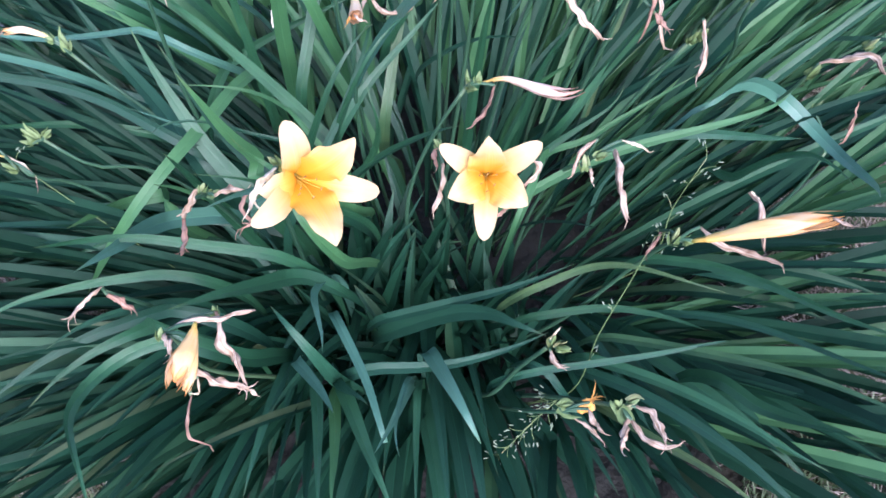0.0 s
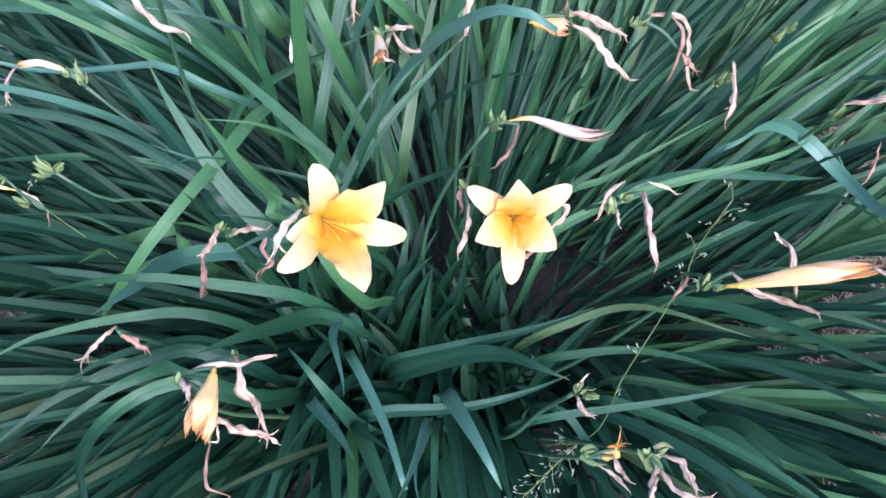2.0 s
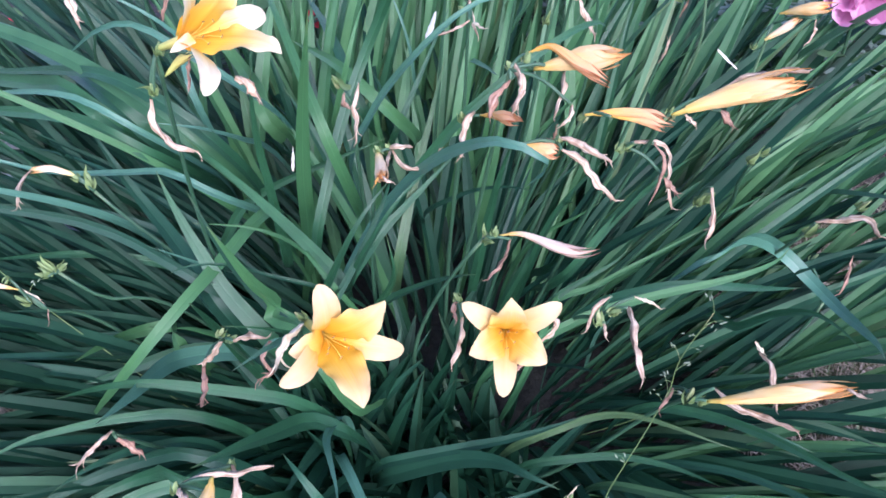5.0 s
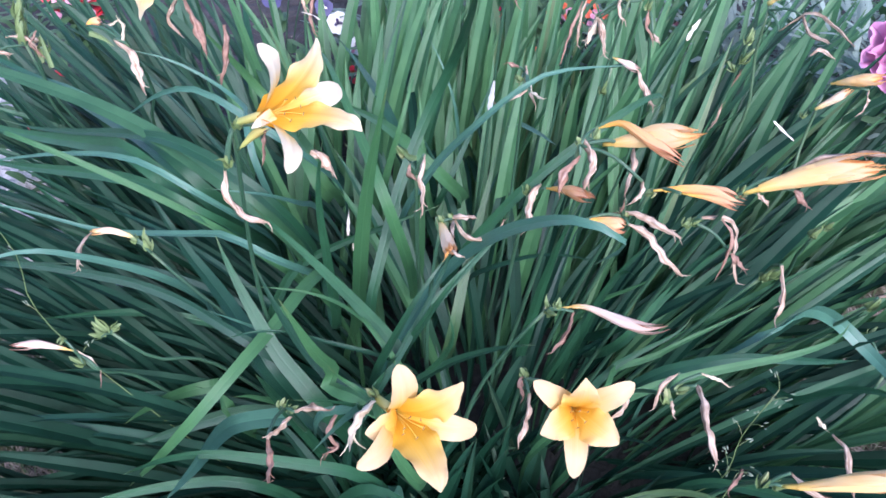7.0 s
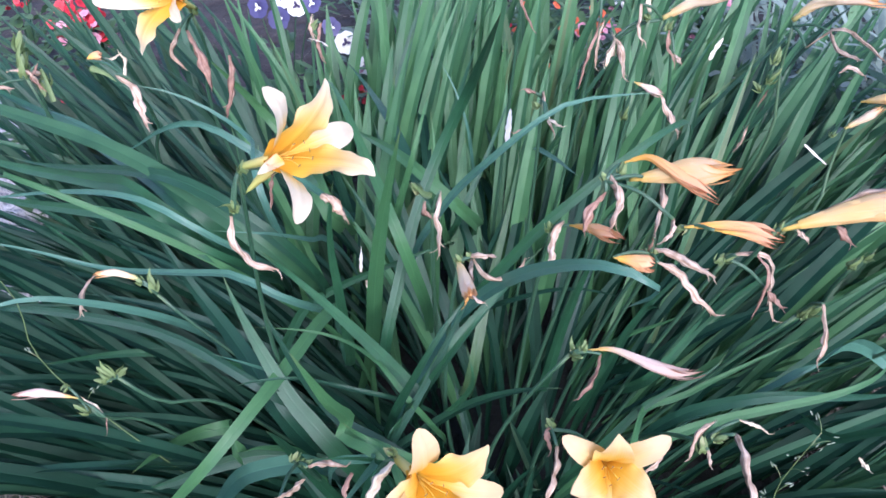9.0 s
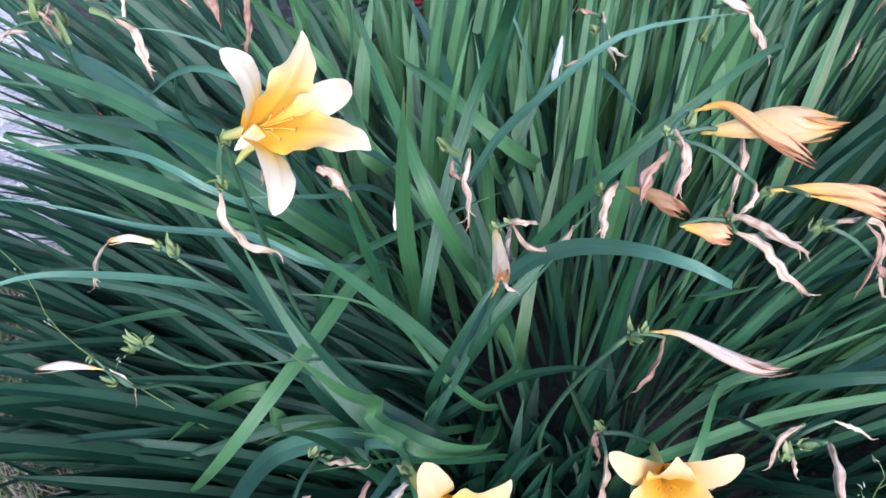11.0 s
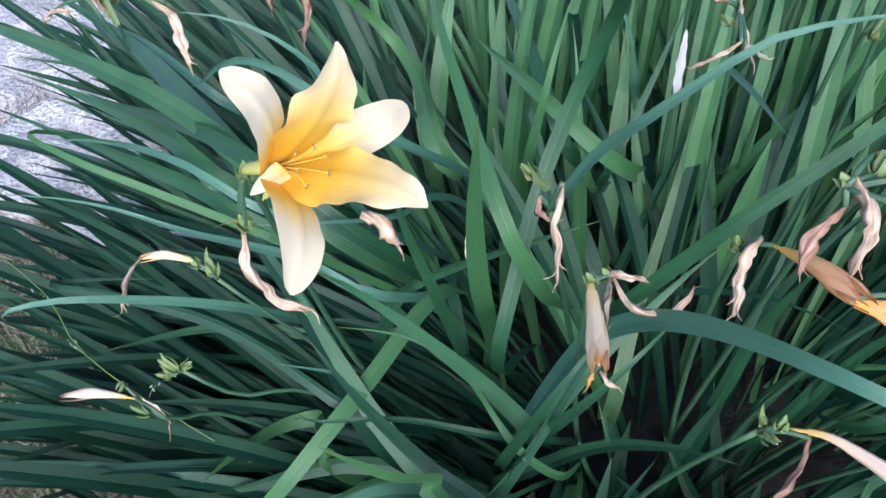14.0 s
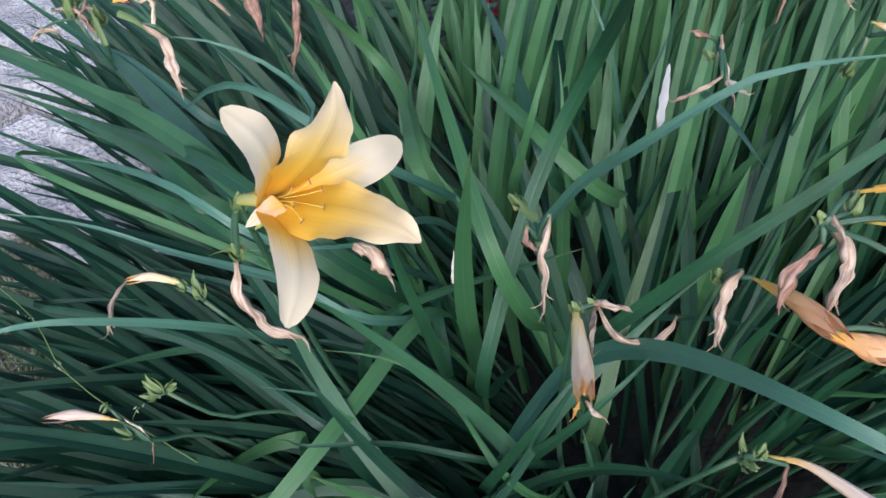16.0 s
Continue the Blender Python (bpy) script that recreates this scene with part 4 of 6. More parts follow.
grown(0.015, LEAF_PALE, (0.909, 0.406, 0.095), (-0.12, 1.043, 0), (-0.15, 0.803, 0.605), (-0.202, 0.921, 0.643), (-0.235, 1.009, 0.641), (-0.254, 1.058, 0.62), (-0.26, 1.064, 0.605), (-0.242, 1.031, 0.619))
grown(0.014, LEAF, (-0.931, -0.023, 0.366), (-0.156, 1.012, 0), (-0.145, 0.772, 0.456), (-0.117, 0.847, 0.553), (-0.083, 0.891, 0.632), (-0.057, 0.872, 0.7), (-0.04, 0.764, 0.8), (-0.033, 0.562, 0.926))
grown(0.013, LEAF, (0.549, -0.312, -0.776), (-0.038, 1.004, 0), (-0.008, 0.764, 0.548), (0.03, 0.759, 0.607), (0.09, 0.777, 0.658), (0.144, 0.815, 0.68), (0.194, 0.876, 0.665), (0.237, 0.977, 0.57))
grown(0.012, LEAF_BLUE, (0.453, -0.645, -0.616), (-0.132, 1.158, 0), (-0.102, 0.918, 0.483), (-0.068, 0.887, 0.56), (-0.033, 0.843, 0.628), (0.001, 0.82, 0.679), (0.057, 0.822, 0.718), (0.189, 0.861, 0.712))
grown(0.020, LEAF_PALE, (0.519, 0.509, 0.687), (-0.075, 1.348, 0), (-0.105, 1.008, 0.487), (-0.134, 1.028, 0.505), (-0.167, 1.075, 0.5), (-0.203, 1.138, 0.48), (-0.239, 1.209, 0.454), (-0.273, 1.276, 0.432))
grown(0.014, LEAF_PALE, (0.924, 0.054, -0.378), (-0.162, 1.357, 0), (-0.149, 1.017, 0.469), (-0.135, 1.012, 0.522), (-0.126, 1.024, 0.556), (-0.119, 1.05, 0.576), (-0.114, 1.085, 0.585), (-0.105, 1.12, 0.592))
grown(0.012, LEAF_PALE, (0.993, 0.019, 0.113), (-0.08, 1.352, 0), (-0.096, 1.012, 0.459), (-0.099, 1.018, 0.492), (-0.102, 1.029, 0.519), (-0.104, 1.045, 0.542), (-0.108, 1.063, 0.562), (-0.113, 1.08, 0.582))
grown(0.017, LEAF, (0.909, 0.341, 0.24), (-0.104, 1.392, 0), (-0.134, 1.052, 0.474), (-0.159, 1.115, 0.493), (-0.191, 1.206, 0.49), (-0.22, 1.291, 0.478), (-0.253, 1.374, 0.471), (-0.313, 1.482, 0.479))
grown(0.010, LEAF_BLUE, (0.21, 0.842, 0.498), (-0.29, 1.13, 0), (-0.32, 0.79, 0.497), (-0.417, 0.838, 0.459), (-0.523, 0.885, 0.42), (-0.609, 0.911, 0.412), (-0.692, 0.911, 0.441), (-0.799, 0.85, 0.51))
grown(0.008, LEAF_BLUE, (0.104, 0.725, 0.681), (-0.38, 1.157, 0), (-0.41, 0.817, 0.578), (-0.488, 0.856, 0.569), (-0.576, 0.906, 0.537), (-0.672, 0.962, 0.493), (-0.773, 1.016, 0.446), (-0.876, 1.063, 0.405))
grown(0.023, LEAF, (0.188, 0.643, 0.743), (-0.427, 1.201, 0), (-0.457, 0.861, 0.573), (-0.551, 0.936, 0.534), (-0.658, 1.015, 0.492), (-0.75, 1.073, 0.465), (-0.847, 1.119, 0.457), (-0.983, 1.149, 0.476))
grown(0.017, LEAF, (0.092, 0.622, 0.778), (-0.386, 1.164, 0), (-0.416, 0.824, 0.541), (-0.506, 0.871, 0.527), (-0.617, 0.939, 0.487), (-0.718, 1.003, 0.449), (-0.83, 1.06, 0.425), (-0.975, 1.1, 0.43))
grown(0.008, LEAF, (-0.338, 0.891, 0.304), (-0.099, 0.838, 0), (-0.17, 0.678, 0.42), (-0.205, 0.672, 0.438), (-0.23, 0.656, 0.465), (-0.254, 0.641, 0.483), (-0.282, 0.641, 0.477), (-0.322, 0.669, 0.434))
grown(0.017, LEAF_DEEP, (0.659, 0.705, 0.262), (-0.086, 0.785, 0), (-0.151, 0.625, 0.401), (-0.185, 0.641, 0.402), (-0.211, 0.65, 0.43), (-0.233, 0.653, 0.476), (-0.251, 0.654, 0.534), (-0.267, 0.657, 0.598))
grown(0.026, LEAF_DEEP, (0.649, 0.756, -0.083), (-0.242, 0.799, 0), (-0.304, 0.729, 0.353), (-0.337, 0.77, 0.369), (-0.376, 0.812, 0.389), (-0.411, 0.843, 0.411), (-0.446, 0.873, 0.447), (-0.498, 0.915, 0.517))
grown(0.024, LEAF, (0.868, 0.406, 0.286), (-0.175, 0.751, 0), (-0.236, 0.681, 0.349), (-0.268, 0.703, 0.379), (-0.293, 0.725, 0.414), (-0.315, 0.744, 0.453), (-0.333, 0.76, 0.493), (-0.345, 0.772, 0.536))
grown(0.009, LEAF_PALE, (-0.162, -0.787, -0.596), (-0.23, 0.725, 0), (-0.262, 0.655, 0.34), (-0.266, 0.634, 0.371), (-0.268, 0.612, 0.401), (-0.271, 0.591, 0.43), (-0.273, 0.568, 0.457), (-0.274, 0.545, 0.483))
grown(0.016, LEAF, (0.751, -0.565, -0.342), (-0.117, 0.874, 0), (-0.086, 0.714, 0.43), (-0.067, 0.729, 0.454), (-0.043, 0.751, 0.473), (-0.021, 0.771, 0.487), (0.005, 0.791, 0.508), (0.047, 0.812, 0.547))
grown(0.012, LEAF_PALE, (0.219, -0.845, -0.488), (0.062, 0.7, 0), (0.125, 0.63, 0.373), (0.193, 0.638, 0.417), (0.264, 0.638, 0.45), (0.335, 0.647, 0.466), (0.402, 0.683, 0.459), (0.464, 0.76, 0.425))
grown(0.012, LEAF, (0.554, -0.571, -0.606), (0.07, 0.749, 0), (0.128, 0.679, 0.358), (0.154, 0.688, 0.391), (0.182, 0.689, 0.419), (0.208, 0.688, 0.444), (0.228, 0.689, 0.469), (0.237, 0.698, 0.496))
grown(0.009, LEAF_PALE, (-0.431, 0.656, 0.62), (0.095, 0.862, 0), (0.133, 0.792, 0.39), (0.145, 0.777, 0.42), (0.159, 0.761, 0.447), (0.173, 0.744, 0.474), (0.186, 0.73, 0.5), (0.197, 0.717, 0.526))
grown(0.008, LEAF_DEEP, (0.22, -0.506, -0.834), (-0.006, 1.096, 0), (0.024, 0.856, 0.411), (0.046, 0.837, 0.438), (0.069, 0.814, 0.463), (0.092, 0.788, 0.485), (0.115, 0.758, 0.504), (0.139, 0.724, 0.521))
grown(0.015, LEAF_DEEP, (-0.181, -0.405, -0.896), (0.172, 0.773, 0), (0.247, 0.703, 0.38), (0.285, 0.691, 0.409), (0.333, 0.692, 0.412), (0.389, 0.707, 0.394), (0.455, 0.738, 0.361), (0.529, 0.785, 0.317))
grown(0.012, LEAF, (0.939, -0.269, -0.213), (-0.08, 1.416, 0), (-0.057, 1.076, 0.405), (-0.037, 1.106, 0.442), (-0.019, 1.139, 0.473), (-0.003, 1.173, 0.5), (0.013, 1.205, 0.525), (0.034, 1.232, 0.551))
grown(0.021, LEAF_PALE, (0.991, -0.042, -0.13), (0.07, 1.494, 0), (0.09, 1.154, 0.345), (0.097, 1.172, 0.394), (0.104, 1.199, 0.444), (0.111, 1.228, 0.481), (0.12, 1.269, 0.515), (0.14, 1.354, 0.545))
grown(0.008, LEAF_BLUE, (0.908, 0.32, 0.271), (-0.035, 1.583, 0), (-0.05, 1.243, 0.4), (-0.054, 1.241, 0.435), (-0.063, 1.24, 0.473), (-0.074, 1.245, 0.504), (-0.089, 1.259, 0.533), (-0.118, 1.301, 0.561))
grown(0.009, LEAF_BLUE, (-0.722, -0.334, -0.605), (0.043, 1.491, 0), (0.055, 1.151, 0.461), (0.061, 1.093, 0.489), (0.066, 1.033, 0.518), (0.07, 0.969, 0.549), (0.072, 0.9, 0.582), (0.074, 0.825, 0.62))
grown(0.016, LEAF, (0.248, 0.74, 0.625), (-0.288, 1.03, 0), (-0.318, 0.79, 0.599), (-0.391, 0.829, 0.609), (-0.485, 0.893, 0.579), (-0.591, 0.967, 0.534), (-0.7, 1.036, 0.498), (-0.804, 1.087, 0.49))
grown(0.014, LEAF_BLUE, (0.481, 0.754, 0.448), (-0.546, 1.408, 0), (-0.576, 1.068, 0.501), (-0.624, 1.097, 0.514), (-0.675, 1.135, 0.513), (-0.726, 1.171, 0.507), (-0.775, 1.196, 0.505), (-0.82, 1.202, 0.515))
grown(0.027, LEAF, (0.619, 0.785, 0.007), (-0.397, 1.222, 0), (-0.427, 0.882, 0.548), (-0.54, 0.988, 0.538), (-0.659, 1.097, 0.521), (-0.763, 1.177, 0.512), (-0.874, 1.239, 0.528), (-1.006, 1.286, 0.596))
grown(0.028, LEAF_PALE, (0.745, 0.433, 0.507), (-0.25, 1.399, 0), (-0.28, 1.059, 0.444), (-0.34, 1.219, 0.388), (-0.39, 1.304, 0.388), (-0.424, 1.311, 0.432), (-0.455, 1.27, 0.514), (-0.492, 1.193, 0.627))
grown(0.012, LEAF, (0.839, -0.353, -0.415), (-0.144, 0.811, 0), (-0.12, 0.651, 0.452), (-0.103, 0.649, 0.495), (-0.087, 0.653, 0.529), (-0.07, 0.665, 0.553), (-0.054, 0.685, 0.565), (-0.037, 0.716, 0.56))
grown(0.012, LEAF, (0.606, -0.754, -0.254), (-0.114, 0.829, 0), (-0.086, 0.669, 0.465), (-0.069, 0.659, 0.508), (-0.052, 0.654, 0.545), (-0.034, 0.66, 0.571), (-0.014, 0.68, 0.582), (0.009, 0.719, 0.575))
grown(0.013, LEAF, (0.387, -0.862, -0.329), (0.17, 1.015, 0), (0.2, 0.775, 0.403), (0.22, 0.771, 0.44), (0.238, 0.765, 0.48), (0.256, 0.756, 0.524), (0.273, 0.743, 0.572), (0.29, 0.723, 0.624))
grown(0.011, LEAF, (-0.723, 0.54, 0.431), (0.082, 0.853, 0), (0.121, 0.783, 0.349), (0.14, 0.787, 0.401), (0.153, 0.781, 0.444), (0.161, 0.766, 0.477), (0.166, 0.74, 0.5), (0.168, 0.702, 0.51))
grown(0.015, LEAF, (0.971, -0.072, -0.229), (-0.054, 0.984, 0), (-0.04, 0.744, 0.439), (-0.033, 0.771, 0.47), (-0.022, 0.798, 0.509), (-0.012, 0.822, 0.543), (-0.002, 0.855, 0.575), (0.012, 0.929, 0.603))
grown(0.014, LEAF, (-0.958, 0.23, 0.17), (0.048, 0.87, 0), (0.062, 0.8, 0.361), (0.066, 0.793, 0.407), (0.071, 0.781, 0.457), (0.076, 0.766, 0.509), (0.083, 0.748, 0.563), (0.093, 0.73, 0.616))
grown(0.012, LEAF, (0.716, -0.58, -0.388), (0.104, 0.849, 0), (0.135, 0.779, 0.38), (0.144, 0.776, 0.424), (0.156, 0.771, 0.465), (0.173, 0.766, 0.503), (0.193, 0.761, 0.539), (0.217, 0.756, 0.571))
grown(0.014, LEAF, (0.628, -0.643, -0.439), (0.167, 0.997, 0), (0.197, 0.757, 0.401), (0.217, 0.765, 0.433), (0.239, 0.767, 0.469), (0.262, 0.763, 0.507), (0.286, 0.752, 0.549), (0.312, 0.733, 0.594))
# stalks: stem from the ground up, then what it bears

label = "fresh pale yellow daylily bloom beside a pink withered one"
s = stalk(label, (-0.12, 0.64, 0.02), (-0.141, 0.551, 0.446), (-0.117, 0.493, 0.553))
bloom(s, (-0.121, 0.503, 0.551), (-0.087, 0.455, 0.577),
      (-0.09, 0.457, 0.641), (-0.037, 0.459, 0.621), (-0.023, 0.461, 0.556), (-0.052, 0.392, 0.566), (-0.119, 0.401, 0.581), (-0.115, 0.428, 0.59), wide=(27, 36, 24, 36, 24, 31))
withered(s, "cream", .010, (-0.114, 0.479, 0.568), (-0.125, 0.463, 0.566), (-0.129, 0.449, 0.563), (-0.13, 0.436, 0.561))
pod(s, (-0.115, 0.489, 0.564), (-0.118, 0.487, 0.571))

label = "fresh pale yellow daylily bloom with a drooping pink withered flower"
s = stalk(label, (0.02, 0.74, 0.02), (0.03, 0.634, 0.384), (0.026, 0.556, 0.516))
bloom(s, (0.071, 0.57, 0.476), (0.072, 0.513, 0.522),
      (0.029, 0.513, 0.562), (0.072, 0.5, 0.584), (0.121, 0.514, 0.563), (0.109, 0.48, 0.517), (0.069, 0.46, 0.491), (0.036, 0.48, 0.528), wide=(23, 36, 24, 37, 23, 35))
withered(s, "pink", .0055, (0.03, 0.538, 0.515), (0.029, 0.526, 0.504), (0.026, 0.513, 0.493), (0.02, 0.501, 0.483))
withered(s, "brown", .0045, (0.025, 0.558, 0.517), (0.021, 0.548, 0.517), (0.025, 0.535, 0.512))
withered(s, "pink", .005, (0.117, 0.53, 0.525), (0.123, 0.526, 0.518), (0.115, 0.522, 0.507), (0.109, 0.52, 0.5))
withered(s, "brown", .004, (0.094, 0.507, 0.487), (0.084, 0.502, 0.481), (0.076, 0.498, 0.477))
pod(s, (0.026, 0.559, 0.519), (0.023, 0.56, 0.524))

label = "open yellow daylily bloom on a tall stem with withered flowers"
s = stalk(label, (-0.12, 0.85, 0.02), (-0.286, 0.74, 0.406), (-0.276, 0.703, 0.575), (-0.264, 0.676, 0.69), (-0.259, 0.665, 0.729))
bloom(s, (-0.253, 0.659, 0.738), (-0.208, 0.635, 0.764),
      (-0.21, 0.617, 0.835), (-0.169, 0.65, 0.827), (-0.158, 0.69, 0.759), (-0.13, 0.615, 0.759), (-0.187, 0.567, 0.746), (-0.228, 0.623, 0.754), wide=(26, 35, 25, 34, 27, 11), fresh=True)
withered(s, "pink", .006, (-0.271, 0.656, 0.687), (-0.268, 0.642, 0.667), (-0.252, 0.634, 0.649), (-0.229, 0.634, 0.642))
withered(s, "pink", .007, (-0.185, 0.651, 0.714), (-0.175, 0.65, 0.709), (-0.164, 0.643, 0.697))
withered(s, "brown", .003, (-0.23, 0.672, 0.726), (-0.232, 0.653, 0.697))
shut_bloom(s, "green", .006, (-0.258, 0.668, 0.703), (-0.241, 0.671, 0.719), (-0.224, 0.67, 0.729))
pod(s, (-0.252, 0.657, 0.735), (-0.251, 0.659, 0.743))
pod(s, (-0.266, 0.655, 0.695), (-0.267, 0.655, 0.702))
bract(s, (-0.263, 0.656, 0.693), (-0.271, 0.65, 0.702), (-0.277, 0.642, 0.706))

label = "withered cream flower hanging from a short daylily stem"
s = stalk(label, (-0.03, 0.82, 0.02), (-0.077, 0.72, 0.445), (-0.07, 0.72, 0.542), (-0.063, 0.718, 0.584))
shut_bloom(s, "cream", .0105, (-0.064, 0.718, 0.584), (-0.058, 0.68, 0.596), (-0.053, 0.644, 0.61), (-0.05, 0.614, 0.629))
withered(s, "pink", .003, (-0.05, 0.616, 0.63), (-0.045, 0.609, 0.63), (-0.038, 0.605, 0.631))
withered(s, "orange", .003, (-0.054, 0.615, 0.629), (-0.056, 0.606, 0.627))
withered(s, "pink", .0045, (-0.049, 0.726, 0.584), (-0.042, 0.714, 0.579), (-0.03, 0.703, 0.575), (-0.011, 0.7, 0.578), (0.001, 0.704, 0.587), (0.005, 0.71, 0.598))
withered(s, "pink", .0045, (-0.051, 0.725, 0.583), (-0.05, 0.697, 0.593), (-0.05, 0.667, 0.601))
withered(s, "pink", .004, (-0.054, 0.726, 0.584), (-0.041, 0.72, 0.592), (-0.025, 0.711, 0.597))
pod(s, (-0.062, 0.718, 0.584), (-0.066, 0.719, 0.592))
pod(s, (-0.051, 0.725, 0.583), (-0.055, 0.725, 0.59))

label = "tall daylily stem with a tan pod and shrivelled pink flower"
s = stalk(label, (-0.08, 0.94, 0.02), (-0.094, 0.803, 0.437), (-0.095, 0.771, 0.555), (-0.092, 0.741, 0.632))
withered(s, "pink", .006, (-0.083, 0.741, 0.658), (-0.086, 0.724, 0.645), (-0.084, 0.706, 0.632), (-0.083, 0.686, 0.618))
withered(s, "brown", .0045, (-0.1, 0.742, 0.645), (-0.098, 0.734, 0.637), (-0.09, 0.73, 0.631))
bract(s, (-0.092, 0.746, 0.647), (-0.101, 0.757, 0.644), (-0.112, 0.774, 0.647))
pod(s, (-0.106, 0.768, 0.638), (-0.114, 0.766, 0.651))
scrap(s, .007, (-0.188, 0.846, 0.501), (-0.188, 0.836, 0.487), (-0.188, 0.826, 0.475))
withered(s, "cream", .004, (-0.181, 0.82, 0.467), (-0.179, 0.813, 0.458))

label = "withered pink spindle flower on a daylily stem with green bracts"
s = stalk(label, (0.02, 0.78, 0.02), (-0.007, 0.672, 0.373), (0.035, 0.657, 0.481), (0.054, 0.654, 0.515))
shut_bloom(s, "pink", .0085, (0.07, 0.655, 0.52), (0.092, 0.645, 0.533), (0.111, 0.629, 0.539), (0.13, 0.612, 0.544), (0.15, 0.597, 0.55), (0.167, 0.589, 0.563))
withered(s, "brown", .0045, (0.084, 0.649, 0.521), (0.077, 0.629, 0.512), (0.058, 0.606, 0.499))
pod(s, (0.059, 0.656, 0.518), (0.054, 0.662, 0.522))
pod(s, (0.065, 0.652, 0.524), (0.068, 0.657, 0.533))
pod(s, (0.056, 0.651, 0.516), (0.063, 0.641, 0.523))
bract(s, (0.056, 0.656, 0.517), (0.054, 0.661, 0.523), (0.055, 0.666, 0.53))

label = "daylily stem with green pods and a long pink withered flower"
s = stalk(label, (0.12, 0.78, 0.02), (0.156, 0.708, 0.297), (0.176, 0.573, 0.479))
withered(s, "pink", .006, (0.199, 0.557, 0.513), (0.2, 0.537, 0.514), (0.199, 0.512, 0.509), (0.203, 0.476, 0.497))
withered(s, "pink", .0035, (0.179, 0.558, 0.487), (0.181, 0.547, 0.476))
withered(s, "pink", .0035, (0.184, 0.572, 0.514), (0.167, 0.565, 0.501), (0.159, 0.548, 0.484))
withered(s, "cream", .003, (0.212, 0.584, 0.501), (0.228, 0.578, 0.499), (0.239, 0.571, 0.496))
pod(s, (0.173, 0.558, 0.485), (0.172, 0.565, 0.499))
pod(s, (0.183, 0.562, 0.499), (0.193, 0.56, 0.507))

label = "daylily stem bearing a long closed yellow bloom"
s = stalk(label, (0.06, 0.72, 0.02), (0.182, 0.564, 0.211), (0.224, 0.548, 0.307), (0.251, 0.486, 0.449), (0.253, 0.471, 0.477))
shut_bloom(s, "yellow", .0135, (0.264, 0.465, 0.483), (0.277, 0.456, 0.497), (0.296, 0.448, 0.514), (0.33, 0.437, 0.538), (0.352, 0.426, 0.557), (0.356, 0.418, 0.57))
withered(s, "pink", .0045, (0.269, 0.47, 0.497), (0.285, 0.447, 0.498), (0.308, 0.427, 0.506), (0.323, 0.411, 0.515))
withered(s, "pink", .004, (0.329, 0.523, 0.487), (0.336, 0.508, 0.487), (0.336, 0.492, 0.481), (0.335, 0.465, 0.467))
withered(s, "brown", .0045, (0.25, 0.512, 0.443), (0.244, 0.503, 0.433), (0.236, 0.496, 0.425))
withered(s, "pink", .003, (0.351, 0.422, 0.563), (0.362, 0.409, 0.566))
pod(s, (0.249, 0.473, 0.471), (0.252, 0.476, 0.488))
pod(s, (0.258, 0.469, 0.477), (0.268, 0.463, 0.486))

label = "short daylily stem with a half closed yellow bloom"
s = stalk(label, (-0.12, 0.6, 0.02), (-0.225, 0.448, 0.27), (-0.22, 0.392, 0.42), (-0.226, 0.385, 0.449))
shut_bloom(s, "yellow", .0155, (-0.192, 0.385, 0.467), (-0.191, 0.361, 0.468), (-0.194, 0.335, 0.47), (-0.194, 0.314, 0.473))
shut_bloom(s, "yellow", .006, (-0.187, 0.369, 0.466), (-0.184, 0.34, 0.466), (-0.185, 0.31, 0.467))
withered(s, "pink", .008, (-0.179, 0.402, 0.46), (-0.169, 0.378, 0.452), (-0.153, 0.353, 0.444), (-0.14, 0.332, 0.439))
withered(s, "pink", .006, (-0.184, 0.341, 0.46), (-0.168, 0.336, 0.451), (-0.14, 0.334, 0.44))
withered(s, "pink", .004, (-0.22, 0.387, 0.454), (-0.192, 0.387, 0.468), (-0.164, 0.39, 0.471), (-0.137, 0.393, 0.476))
withered(s, "brown", .0045, (-0.189, 0.326, 0.442), (-0.192, 0.31, 0.431), (-0.191, 0.297, 0.42), (-0.173, 0.294, 0.408))
withered(s, "pink", .0055, (-0.223, 0.379, 0.457), (-0.212, 0.366, 0.464), (-0.206, 0.353, 0.465))
withered(s, "pink", .003, (-0.14, 0.333, 0.44), (-0.133, 0.329, 0.436))
withered(s, "cream", .003, (-0.183, 0.337, 0.452), (-0.181, 0.326, 0.447), (-0.186, 0.323, 0.451))
pod(s, (-0.226, 0.378, 0.452), (-0.225, 0.384, 0.461))
pod(s, (-0.181, 0.403, 0.455), (-0.181, 0.405, 0.462))

label = "low daylily stem with small green pods and a shrivelled flower"
s = stalk(label, (-0.14, 0.7, 0.02), (-0.223, 0.621, 0.33), (-0.22, 0.553, 0.458))
withered(s, "pink", .007, (-0.19, 0.476, 0.545), (-0.208, 0.484, 0.514), (-0.223, 0.494, 0.484))
withered(s, "brown", .0055, (-0.223, 0.496, 0.486), (-0.213, 0.467, 0.49), (-0.208, 0.439, 0.497))
withered(s, "pink", .0045, (-0.207, 0.544, 0.466), (-0.188, 0.539, 0.481), (-0.165, 0.528, 0.49))
withered(s, "brown", .006, (-0.156, 0.508, 0.51), (-0.162, 0.494, 0.5), (-0.153, 0.486, 0.489), (-0.166, 0.478, 0.487))
pod(s, (-0.225, 0.554, 0.461), (-0.22, 0.558, 0.47))
pod(s, (-0.213, 0.551, 0.46), (-0.206, 0.552, 0.465))

